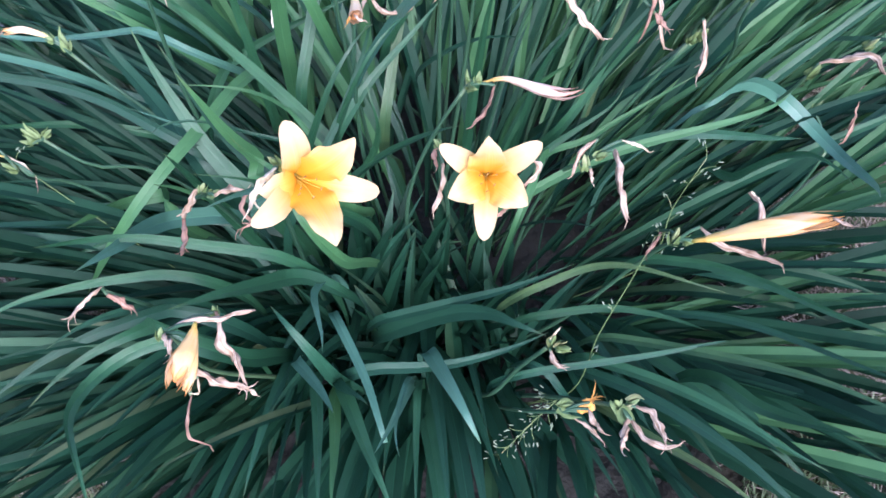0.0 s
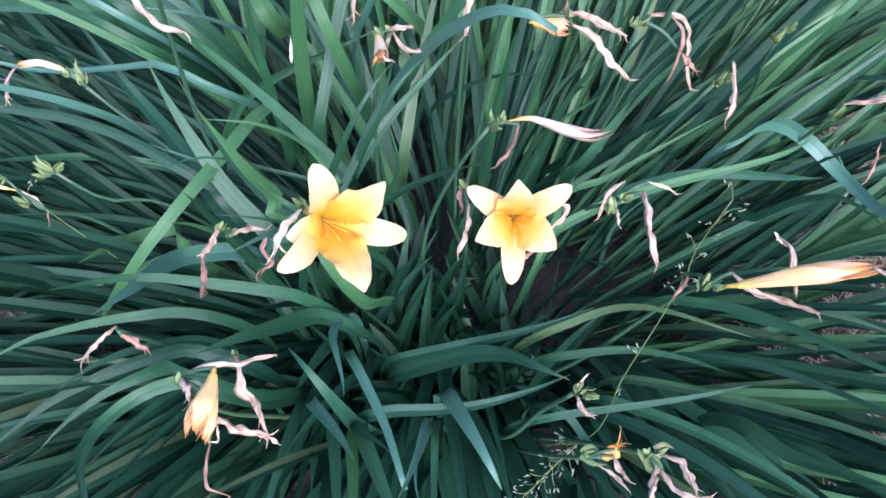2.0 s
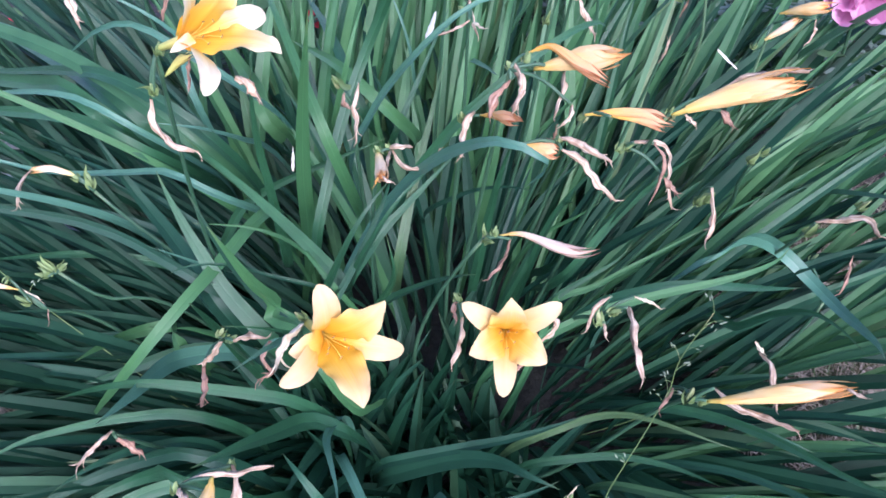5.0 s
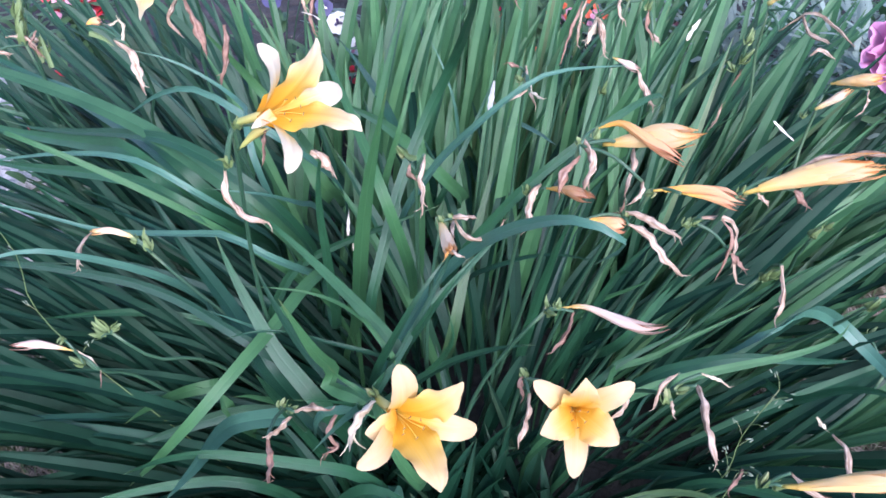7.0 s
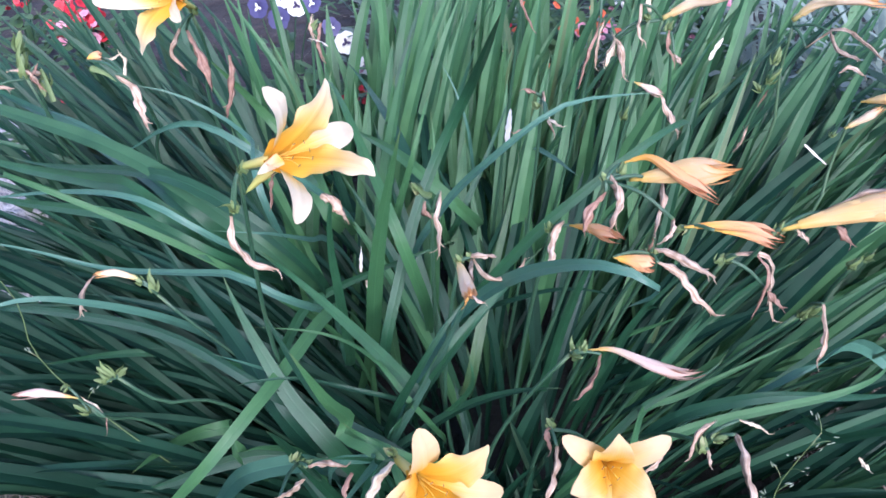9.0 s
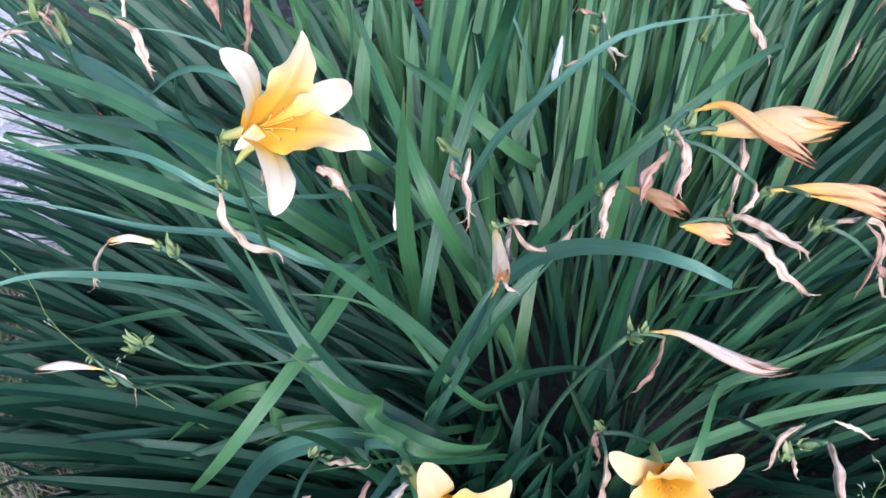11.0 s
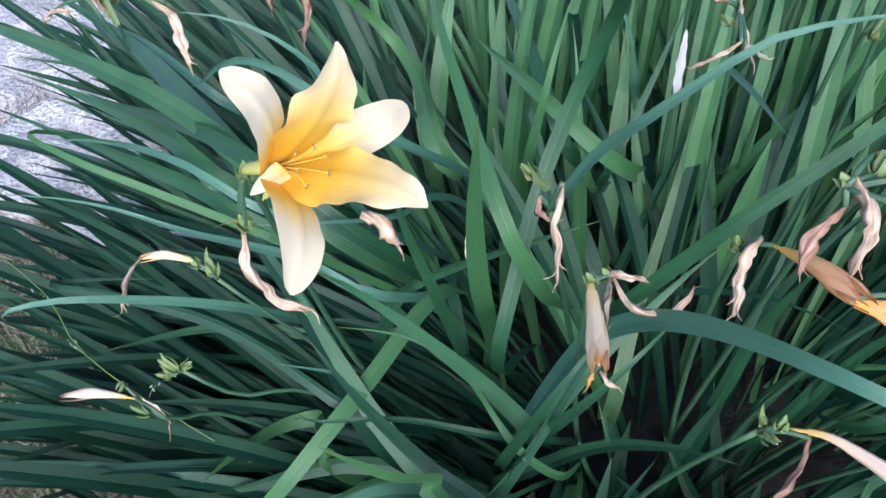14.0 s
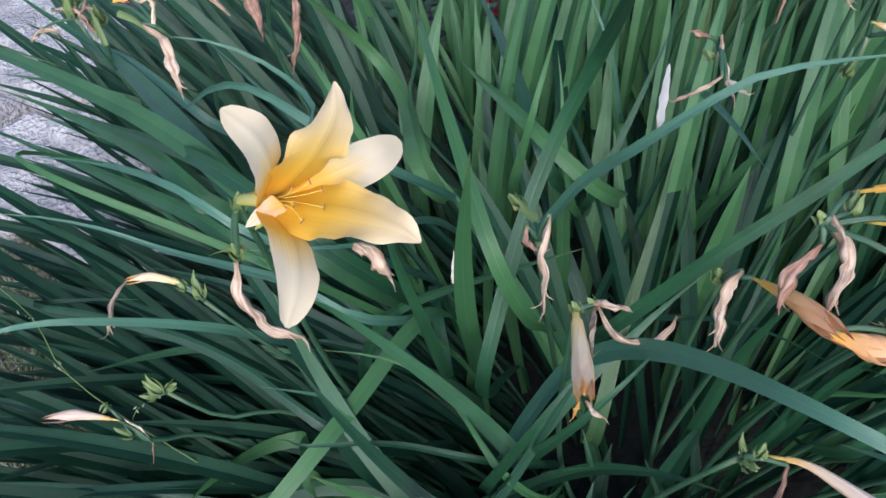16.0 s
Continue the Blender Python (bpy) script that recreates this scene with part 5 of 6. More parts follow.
label = "daylily stem with two green pods and a bent withered flower"
s = stalk(label, (-0.16, 0.84, 0.02), (-0.293, 0.788, 0.284), (-0.375, 0.786, 0.383), (-0.417, 0.786, 0.442), (-0.436, 0.786, 0.468))
shut_bloom(s, "cream", .006, (-0.453, 0.789, 0.49), (-0.477, 0.782, 0.506), (-0.496, 0.769, 0.512))
withered(s, "pink", .006, (-0.495, 0.769, 0.512), (-0.501, 0.746, 0.506), (-0.498, 0.72, 0.492))
pod(s, (-0.439, 0.788, 0.473), (-0.442, 0.795, 0.491))
pod(s, (-0.451, 0.786, 0.486), (-0.461, 0.79, 0.497))
bract(s, (-0.439, 0.791, 0.475), (-0.444, 0.794, 0.487), (-0.443, 0.801, 0.499))

label = "daylily stem with green seed pods low among the leaves"
s = stalk(label, (-0.2, 0.82, 0.02), (-0.381, 0.79, 0.247), (-0.451, 0.742, 0.318), (-0.492, 0.732, 0.375))
pod(s, (-0.497, 0.729, 0.378), (-0.512, 0.731, 0.394))
pod(s, (-0.491, 0.734, 0.379), (-0.479, 0.737, 0.387))
pod(s, (-0.503, 0.723, 0.376), (-0.514, 0.719, 0.384))
bract(s, (-0.497, 0.73, 0.38), (-0.506, 0.733, 0.393), (-0.508, 0.735, 0.403))

label = "low daylily stem with a closed cream bloom"
s = stalk(label, (-0.3, 0.78, 0.02), (-0.461, 0.739, 0.265), (-0.496, 0.687, 0.352), (-0.517, 0.688, 0.38))
shut_bloom(s, "pink", .0075, (-0.52, 0.687, 0.388), (-0.541, 0.682, 0.4), (-0.557, 0.676, 0.409), (-0.58, 0.663, 0.416))
withered(s, "cream", .0035, (-0.521, 0.692, 0.385), (-0.502, 0.687, 0.37), (-0.491, 0.681, 0.358))
withered(s, "brown", .002, (-0.492, 0.682, 0.359), (-0.489, 0.666, 0.345))
pod(s, (-0.51, 0.681, 0.37), (-0.523, 0.68, 0.384))
pod(s, (-0.533, 0.696, 0.398), (-0.537, 0.689, 0.394))

label = "daylily stem with an orange yellow closing bloom and withered ones"
s = stalk(label, (0, 0.88, 0.02), (0.049, 0.782, 0.422), (0.065, 0.747, 0.571), (0.073, 0.7, 0.7))
shut_bloom(s, "orange", .0085, (0.089, 0.722, 0.705), (0.11, 0.711, 0.72), (0.123, 0.693, 0.722), (0.141, 0.671, 0.719), (0.162, 0.646, 0.716))
shut_bloom(s, "yellow", .015, (0.098, 0.712, 0.694), (0.121, 0.698, 0.708), (0.143, 0.685, 0.723), (0.159, 0.668, 0.731), (0.175, 0.653, 0.744))
withered(s, "pink", .006, (0.077, 0.703, 0.705), (0.084, 0.687, 0.696), (0.082, 0.673, 0.688), (0.075, 0.658, 0.676))
withered(s, "brown", .005, (0.074, 0.694, 0.692), (0.06, 0.681, 0.679), (0.053, 0.667, 0.665))
withered(s, "pink", .005, (0.128, 0.706, 0.696), (0.125, 0.683, 0.687), (0.115, 0.656, 0.671))
withered(s, "pink", .0045, (0.133, 0.669, 0.68), (0.132, 0.659, 0.673), (0.122, 0.651, 0.667))
pod(s, (0.076, 0.703, 0.698), (0.07, 0.704, 0.707))
pod(s, (0.088, 0.709, 0.702), (0.091, 0.719, 0.71))

label = "daylily stem with an orange withered flower"
s = stalk(label, (0.02, 0.84, 0.02), (0.02, 0.783, 0.42), (0.027, 0.742, 0.557), (0.03, 0.718, 0.627))
shut_bloom(s, "orange", .009, (0.047, 0.712, 0.639), (0.064, 0.676, 0.662), (0.082, 0.634, 0.681))
withered(s, "pink", .0065, (0.041, 0.715, 0.642), (0.031, 0.704, 0.633), (0.027, 0.679, 0.607))
pod(s, (0.028, 0.719, 0.628), (0.027, 0.719, 0.637))

label = "daylily stem with a crumpled orange flower and long pink wilted ones"
s = stalk(label, (0.05, 0.82, 0.02), (0.092, 0.758, 0.407), (0.116, 0.717, 0.548), (0.127, 0.692, 0.62))
shut_bloom(s, "orange", .012, (0.09, 0.691, 0.616), (0.112, 0.683, 0.617), (0.131, 0.675, 0.617))
withered(s, "pink", .006, (0.131, 0.678, 0.62), (0.153, 0.675, 0.608), (0.173, 0.664, 0.587), (0.193, 0.656, 0.571))
withered(s, "pink", .006, (0.127, 0.695, 0.625), (0.15, 0.678, 0.628), (0.179, 0.651, 0.625))
withered(s, "brown", .005, (0.125, 0.686, 0.646), (0.124, 0.694, 0.622))
pod(s, (0.13, 0.691, 0.621), (0.123, 0.694, 0.63))

label = "daylily stem with a slender orange withering bloom"
s = stalk(label, (0.06, 0.86, 0.02), (0.134, 0.784, 0.444), (0.145, 0.732, 0.578), (0.151, 0.694, 0.651))
shut_bloom(s, "orange", .010, (0.151, 0.686, 0.658), (0.177, 0.68, 0.665), (0.206, 0.669, 0.669), (0.233, 0.655, 0.669))
shut_bloom(s, "orange", .005, (0.174, 0.671, 0.666), (0.202, 0.656, 0.671), (0.222, 0.64, 0.671))
pod(s, (0.152, 0.689, 0.654), (0.146, 0.693, 0.647))

label = "daylily stem bearing a large closed yellow bloom"
s = stalk(label, (0.1, 0.84, 0.02), (0.194, 0.76, 0.41), (0.214, 0.702, 0.573), (0.225, 0.661, 0.674))
shut_bloom(s, "yellow", .0145, (0.229, 0.659, 0.677), (0.256, 0.648, 0.698), (0.286, 0.635, 0.72), (0.305, 0.622, 0.736), (0.322, 0.609, 0.752))
shut_bloom(s, "yellow", .009, (0.259, 0.65, 0.693), (0.285, 0.63, 0.716), (0.323, 0.604, 0.744))
withered(s, "pink", .005, (0.258, 0.655, 0.701), (0.28, 0.648, 0.722), (0.301, 0.637, 0.737), (0.324, 0.619, 0.748))
withered(s, "brown", .005, (0.272, 0.652, 0.687), (0.283, 0.639, 0.678))
withered(s, "pink", .004, (0.241, 0.657, 0.679), (0.252, 0.651, 0.67))
pod(s, (0.228, 0.661, 0.672), (0.229, 0.66, 0.685))

label = "daylily stem with drooping brown withered flowers"
s = stalk(label, (0.1, 0.86, 0.02), (0.173, 0.763, 0.406), (0.192, 0.715, 0.545), (0.2, 0.689, 0.618))
withered(s, "pink", .0055, (0.206, 0.682, 0.628), (0.235, 0.689, 0.623), (0.249, 0.69, 0.604), (0.253, 0.688, 0.574), (0.263, 0.68, 0.541))
withered(s, "brown", .0045, (0.227, 0.685, 0.626), (0.239, 0.676, 0.611), (0.237, 0.667, 0.588), (0.231, 0.662, 0.567))
withered(s, "brown", .005, (0.243, 0.675, 0.589), (0.256, 0.66, 0.579))
pod(s, (0.2, 0.687, 0.616), (0.207, 0.686, 0.625))
pod(s, (0.193, 0.689, 0.613), (0.198, 0.693, 0.62))

label = "daylily stem with green pods and one drooping withered flower"
s = stalk(label, (0.14, 0.84, 0.02), (0.229, 0.744, 0.365), (0.272, 0.701, 0.491), (0.288, 0.685, 0.546))
withered(s, "pink", .006, (0.282, 0.641, 0.603), (0.285, 0.63, 0.588), (0.283, 0.615, 0.567), (0.279, 0.611, 0.557))
pod(s, (0.286, 0.677, 0.553), (0.292, 0.673, 0.569))
pod(s, (0.294, 0.677, 0.557), (0.298, 0.668, 0.574))

label = "daylily stem with a pale shrivelled flower among upright leaves"
s = stalk(label, (0, 1.05, 0.02), (0.039, 1.008, 0.465), (0.037, 0.992, 0.571), (0.038, 0.979, 0.639))
withered(s, "pink", .005, (0.038, 0.976, 0.65), (0.042, 0.95, 0.633), (0.051, 0.925, 0.62))
withered(s, "pink", .0035, (0.039, 0.935, 0.636), (0.021, 0.923, 0.63), (-0.001, 0.911, 0.627))
withered(s, "cream", .003, (0.043, 0.933, 0.634), (0.058, 0.903, 0.641))
withered(s, "brown", .004, (0.029, 0.976, 0.648), (0.014, 0.98, 0.652))
scrap(s, .010, (-0.004, 0.937, 0.647), (-0.007, 0.901, 0.651), (-0.01, 0.865, 0.656), (-0.013, 0.829, 0.662))
pod(s, (0.033, 0.968, 0.632), (0.025, 0.972, 0.638))

label = "daylily stem with a tan shrivelled flower"
s = stalk(label, (0.05, 1.05, 0.02), (0.137, 0.974, 0.492), (0.139, 0.956, 0.621), (0.145, 0.953, 0.663))
shut_bloom(s, "pink", .007, (0.144, 0.95, 0.677), (0.156, 0.94, 0.676), (0.176, 0.926, 0.671))
withered(s, "pink", .006, (0.172, 0.928, 0.672), (0.183, 0.915, 0.652), (0.195, 0.902, 0.634))
pod(s, (0.138, 0.957, 0.624), (0.143, 0.954, 0.642))

label = "far daylily stem with pale cream closed blooms"
s = stalk(label, (0.1, 1.2, 0.02), (0.199, 1.175, 0.494), (0.2, 1.129, 0.633), (0.203, 1.098, 0.695))
shut_bloom(s, "cream", .012, (0.203, 1.099, 0.697), (0.233, 1.082, 0.724), (0.256, 1.063, 0.739), (0.283, 1.041, 0.758))
withered(s, "pink", .006, (0.169, 1.084, 0.722), (0.168, 1.072, 0.69), (0.178, 1.064, 0.677))
withered(s, "pink", .006, (0.144, 1.102, 0.671), (0.152, 1.084, 0.647), (0.158, 1.067, 0.623))
withered(s, "pink", .005, (0.128, 1.112, 0.689), (0.12, 1.097, 0.662), (0.118, 1.079, 0.633))
withered(s, "cream", .006, (0.146, 1.099, 0.666), (0.13, 1.089, 0.635))

label = "far daylily stem with pale yellow withered blooms"
s = stalk(label, (0.35, 1.3, 0.02), (0.422, 1.184, 0.43), (0.418, 1.189, 0.574), (0.414, 1.179, 0.653))
shut_bloom(s, "cream", .016, (0.413, 1.183, 0.662), (0.432, 1.166, 0.692), (0.458, 1.141, 0.71), (0.5, 1.103, 0.718))
shut_bloom(s, "yellow", .012, (0.419, 1.183, 0.669), (0.447, 1.17, 0.701), (0.481, 1.151, 0.725))
withered(s, "pink", .005, (0.425, 1.144, 0.636), (0.448, 1.124, 0.672), (0.468, 1.091, 0.674), (0.491, 1.047, 0.657))
withered(s, "pink", .005, (0.45, 1.143, 0.662), (0.457, 1.115, 0.646), (0.476, 1.086, 0.644))
withered(s, "pink", .004, (0.455, 1.088, 0.624), (0.467, 1.086, 0.634), (0.485, 1.074, 0.627))

label = "far daylily stem with closed yellow blooms"
s = stalk(label, (0.36, 1.15, 0.02), (0.466, 1.064, 0.377), (0.486, 1.084, 0.483), (0.494, 1.088, 0.565))
shut_bloom(s, "yellow", .012, (0.498, 1.086, 0.582), (0.515, 1.064, 0.598), (0.549, 1.033, 0.62))
shut_bloom(s, "cream", .010, (0.484, 1.076, 0.545), (0.503, 1.068, 0.567), (0.518, 1.061, 0.589))
withered(s, "pink", .004, (0.532, 1.043, 0.595), (0.531, 1.033, 0.574), (0.523, 1.031, 0.561))
pod(s, (0.474, 1.089, 0.525), (0.48, 1.091, 0.534))

label = "daylily stem with a green pod and white scraps"
s = stalk(label, (0.3, 1, 0.02), (0.403, 0.871, 0.355), (0.38, 0.791, 0.497), (0.379, 0.765, 0.553))
pod(s, (0.371, 0.764, 0.546), (0.377, 0.759, 0.562))
pod(s, (0.38, 0.758, 0.563), (0.383, 0.752, 0.576))
scrap(s, .006, (0.364, 0.937, 0.601), (0.388, 0.915, 0.585))

label = "low daylily stem with green pods and a looped withered flower"
s = stalk(label, (0.08, 0.56, 0.02), (0.146, 0.457, 0.199), (0.182, 0.396, 0.298), (0.204, 0.367, 0.344))
withered(s, "pink", .0055, (0.218, 0.36, 0.356), (0.231, 0.349, 0.361), (0.236, 0.333, 0.362), (0.238, 0.316, 0.362))
withered(s, "pink", .0055, (0.213, 0.349, 0.349), (0.222, 0.33, 0.35), (0.238, 0.319, 0.356), (0.251, 0.315, 0.366))
withered(s, "pink", .006, (0.21, 0.351, 0.349), (0.205, 0.335, 0.346), (0.2, 0.321, 0.343))
pod(s, (0.204, 0.364, 0.343), (0.206, 0.37, 0.352))
pod(s, (0.211, 0.363, 0.35), (0.221, 0.366, 0.359))
bract(s, (0.205, 0.361, 0.347), (0.204, 0.351, 0.345), (0.212, 0.346, 0.347))
bract(s, (0.203, 0.365, 0.347), (0.197, 0.368, 0.351), (0.199, 0.355, 0.348))
bract(s, (0.211, 0.367, 0.352), (0.218, 0.369, 0.36), (0.225, 0.363, 0.365))
bract(s, (0.206, 0.364, 0.349), (0.213, 0.355, 0.349), (0.217, 0.344, 0.347))

label = "low daylily stem with a green pod and an orange shrivelled flower"
s = stalk(label, (0.06, 0.56, 0.02), (0.106, 0.456, 0.172), (0.138, 0.405, 0.25), (0.155, 0.389, 0.29))
withered(s, "orange", .010, (0.17, 0.386, 0.296), (0.18, 0.389, 0.302), (0.184, 0.394, 0.309))
withered(s, "orange", .006, (0.175, 0.391, 0.3), (0.186, 0.393, 0.308))
withered(s, "orange", .0025, (0.183, 0.391, 0.307), (0.187, 0.398, 0.314), (0.189, 0.407, 0.322))
withered(s, "pink", .0045, (0.181, 0.385, 0.303), (0.187, 0.369, 0.302), (0.194, 0.357, 0.303))
withered(s, "pink", .003, (0.167, 0.382, 0.288), (0.18, 0.371, 0.29), (0.196, 0.352, 0.29))
pod(s, (0.152, 0.394, 0.292), (0.167, 0.393, 0.299))
bract(s, (0.151, 0.393, 0.291), (0.158, 0.397, 0.3), (0.166, 0.392, 0.304))
bract(s, (0.149, 0.391, 0.29), (0.16, 0.382, 0.292), (0.174, 0.378, 0.298))

label = "low daylily stem with pale green pods"
s = stalk(label, (0.04, 0.6, 0.02), (0.078, 0.474, 0.169), (0.112, 0.443, 0.291), (0.132, 0.405, 0.394))
withered(s, "pink", .005, (0.133, 0.393, 0.405), (0.136, 0.382, 0.404), (0.144, 0.374, 0.406))
pod(s, (0.134, 0.401, 0.403), (0.137, 0.403, 0.417))
pod(s, (0.139, 0.396, 0.407), (0.15, 0.389, 0.416))
bract(s, (0.132, 0.401, 0.403), (0.13, 0.404, 0.411), (0.135, 0.403, 0.417))
bract(s, (0.136, 0.4, 0.403), (0.141, 0.402, 0.411), (0.148, 0.397, 0.415))
withered(s, "cream", .003, (0.133, 0.403, 0.411), (0.142, 0.409, 0.422))

label = "far daylily stem with drooping brown withered flowers"
s = stalk(label, (-0.3, 1.1, 0.02), (-0.49, 1.029, 0.442), (-0.48, 1.007, 0.582), (-0.471, 0.941, 0.682))
withered(s, "pink", .007, (-0.483, 0.938, 0.688), (-0.461, 0.928, 0.672), (-0.452, 0.914, 0.66), (-0.441, 0.895, 0.638))
withered(s, "cream", .004, (-0.474, 0.94, 0.683), (-0.471, 0.949, 0.7), (-0.478, 0.951, 0.711))
shut_bloom(s, "orange", .008, (-0.528, 0.966, 0.693), (-0.522, 0.971, 0.696), (-0.511, 0.976, 0.695))
withered(s, "cream", .003, (-0.512, 0.974, 0.692), (-0.502, 0.978, 0.69), (-0.492, 0.984, 0.694))
bract(s, (-0.526, 0.964, 0.685), (-0.507, 0.959, 0.68), (-0.491, 0.951, 0.672))

label = "far daylily stem with an open yellow bloom and brown withered flowers"
s = stalk(label, (-0.25, 1.05, 0.02), (-0.406, 1.046, 0.532), (-0.4, 1.036, 0.667), (-0.396, 0.999, 0.739))
bloom(s, (-0.392, 1.003, 0.745), (-0.394, 0.939, 0.786),
      (-0.472, 0.914, 0.787), (-0.434, 0.918, 0.722), (-0.378, 0.914, 0.765), (-0.406, 0.916, 0.834), (-0.376, 0.945, 0.808), (-0.45, 0.921, 0.815), fresh=True)
withered(s, "brown", .007, (-0.41, 1.005, 0.717), (-0.391, 0.985, 0.687), (-0.378, 0.963, 0.659))
withered(s, "brown", .007, (-0.375, 1.041, 0.667), (-0.373, 1.032, 0.638), (-0.376, 1.026, 0.619), (-0.385, 1.012, 0.589))
withered(s, "pink", .005, (-0.407, 0.977, 0.73), (-0.417, 0.964, 0.707), (-0.405, 0.959, 0.686))
pod(s, (-0.393, 1, 0.739), (-0.395, 0.994, 0.752))

label = "far daylily stem with green buds beside dark soil"
s = stalk(label, (-0.55, 1.3, 0.02), (-0.711, 1.164, 0.425), (-0.712, 1.144, 0.552), (-0.722, 1.139, 0.606))
pod(s, (-0.717, 1.129, 0.606), (-0.71, 1.142, 0.654))
pod(s, (-0.69, 1.132, 0.577), (-0.691, 1.13, 0.601))
withered(s, "pink", .005, (-0.723, 1.124, 0.603), (-0.7, 1.135, 0.594), (-0.69, 1.136, 0.585))
bract(s, (-0.662, 1.083, 0.573), (-0.667, 1.092, 0.597), (-0.672, 1.1, 0.62))

label = "daylily stem with green pods and a bent pale withered flower"
s = stalk(label, (0.2, 0.95, 0.02), (0.432, 0.815, 0.307), (0.457, 0.759, 0.422), (0.455, 0.729, 0.47))
withered(s, "pink", .0055, (0.462, 0.733, 0.481), (0.484, 0.719, 0.498), (0.501, 0.704, 0.512), (0.509, 0.68, 0.505))
pod(s, (0.453, 0.728, 0.467), (0.459, 0.725, 0.485))
pod(s, (0.525, 0.763, 0.48), (0.532, 0.757, 0.496))

label = "daylily stem with dry scraps near the lawn edge"
s = stalk(label, (0.34, 0.8, 0.02), (0.514, 0.73, 0.313), (0.517, 0.728, 0.345))
withered(s, "brown", .005, (0.557, 0.773, 0.391), (0.551, 0.752, 0.362), (0.543, 0.743, 0.346))
pod(s, (0.502, 0.77, 0.38), (0.511, 0.774, 0.391))
withered(s, "cream", .004, (0.402, 0.652, 0.353), (0.411, 0.639, 0.346))

label = "far daylily stem with dry split pods"
s = stalk(label, (0.28, 1.2, 0.02), (0.326, 1.097, 0.427), (0.335, 1.078, 0.502), (0.34, 1.059, 0.581), (0.339, 1.03, 0.668))
pod(s, (0.337, 1.03, 0.666), (0.34, 1.032, 0.686))
pod(s, (0.34, 1.038, 0.635), (0.35, 1.032, 0.656))
pod(s, (0.336, 1.044, 0.619), (0.325, 1.048, 0.63))
withered(s, "brown", .004, (0.34, 1.059, 0.581), (0.349, 1.055, 0.605), (0.348, 1.05, 0.617))
withered(s, "pink", .005, (0.332, 1.07, 0.507), (0.335, 1.059, 0.533), (0.335, 1.051, 0.562))

label = "far daylily stem with a tan withered flower over the leaves"
s = stalk(label, (0.12, 1.2, 0.02), (0.245, 1.153, 0.476), (0.239, 1.126, 0.599), (0.216, 1.1, 0.68))
withered(s, "brown", .006, (0.215, 1.101, 0.684), (0.212, 1.084, 0.666), (0.221, 1.062, 0.648))
withered(s, "pink", .004, (0.221, 1.077, 0.656), (0.229, 1.06, 0.649))
pod(s, (0.213, 1.1, 0.68), (0.218, 1.099, 0.693))
scrap(s, .012, (0.295, 1.114, 0.663), (0.288, 1.111, 0.65), (0.28, 1.106, 0.634))

label = "far daylily stem with a dry brown stalk and pods"
s = stalk(label, (-0.02, 1.2, 0.02), (-0.31, 1.202, 0.334), (-0.3, 1.19, 0.511), (-0.291, 1.188, 0.648))
withered(s, "pink", .007, (-0.289, 1.194, 0.662), (-0.292, 1.181, 0.646), (-0.286, 1.172, 0.634))
withered(s, "brown", .006, (-0.278, 1.192, 0.651), (-0.282, 1.175, 0.626), (-0.275, 1.161, 0.604))
scrap(s, .005, (-0.297, 1.18, 0.631), (-0.276, 1.172, 0.629), (-0.265, 1.162, 0.626))
pod(s, (-0.291, 1.186, 0.644), (-0.281, 1.188, 0.657))

label = "far daylily stem with tangled dry scraps beside dark soil"
s = stalk(label, (-0.5, 1.25, 0.02), (-0.673, 1.133, 0.445), (-0.688, 1.103, 0.543), (-0.699, 1.1, 0.601))
withered(s, "pink", .006, (-0.721, 1.094, 0.617), (-0.696, 1.101, 0.612), (-0.682, 1.097, 0.598))
withered(s, "brown", .006, (-0.685, 1.116, 0.617), (-0.69, 1.099, 0.602), (-0.676, 1.094, 0.586))
withered(s, "pink", .006, (-0.76, 1.078, 0.582), (-0.741, 1.083, 0.594), (-0.717, 1.085, 0.593))
pod(s, (-0.702, 1.1, 0.605), (-0.699, 1.109, 0.633))
pod(s, (-0.71, 1.122, 0.636), (-0.701, 1.126, 0.661))
pod(s, (-0.683, 1.106, 0.594), (-0.675, 1.091, 0.579))
bract(s, (-0.702, 1.102, 0.609), (-0.704, 1.106, 0.634), (-0.693, 1.118, 0.66))

label = "low daylily stem with dropped pink and brown withered flowers"
s = stalk(label, (-0.2, 0.66, 0.02), (-0.295, 0.538, 0.255), (-0.324, 0.498, 0.347), (-0.331, 0.478, 0.39))
withered(s, "pink", .007, (-0.329, 0.475, 0.401), (-0.338, 0.459, 0.402), (-0.352, 0.433, 0.399))
withered(s, "brown", .006, (-0.328, 0.475, 0.387), (-0.315, 0.472, 0.377), (-0.303, 0.468, 0.368))
label = "dry daylily stalk with a bleached cream flower and brown strands"
s = stalk(label, (0.12, 1.2, 0.02), (0.16, 1.14, 0.45), (0.178, 1.1, 0.64), (0.183, 1.09, 0.70))
withered(s, "cream", .009, (0.183, 1.09, 0.709), (0.18, 1.1, 0.722), (0.182, 1.112, 0.738), (0.185, 1.125, 0.755))
withered(s, "cream", .0075, (0.131, 1.073, 0.639), (0.136, 1.084, 0.653), (0.143, 1.097, 0.67))
withered(s, "pink", .0045, (0.14, 1.081, 0.677), (0.15, 1.071, 0.664), (0.153, 1.052, 0.638))
pod(s, (0.181, 1.088, 0.70), (0.174, 1.082, 0.708))

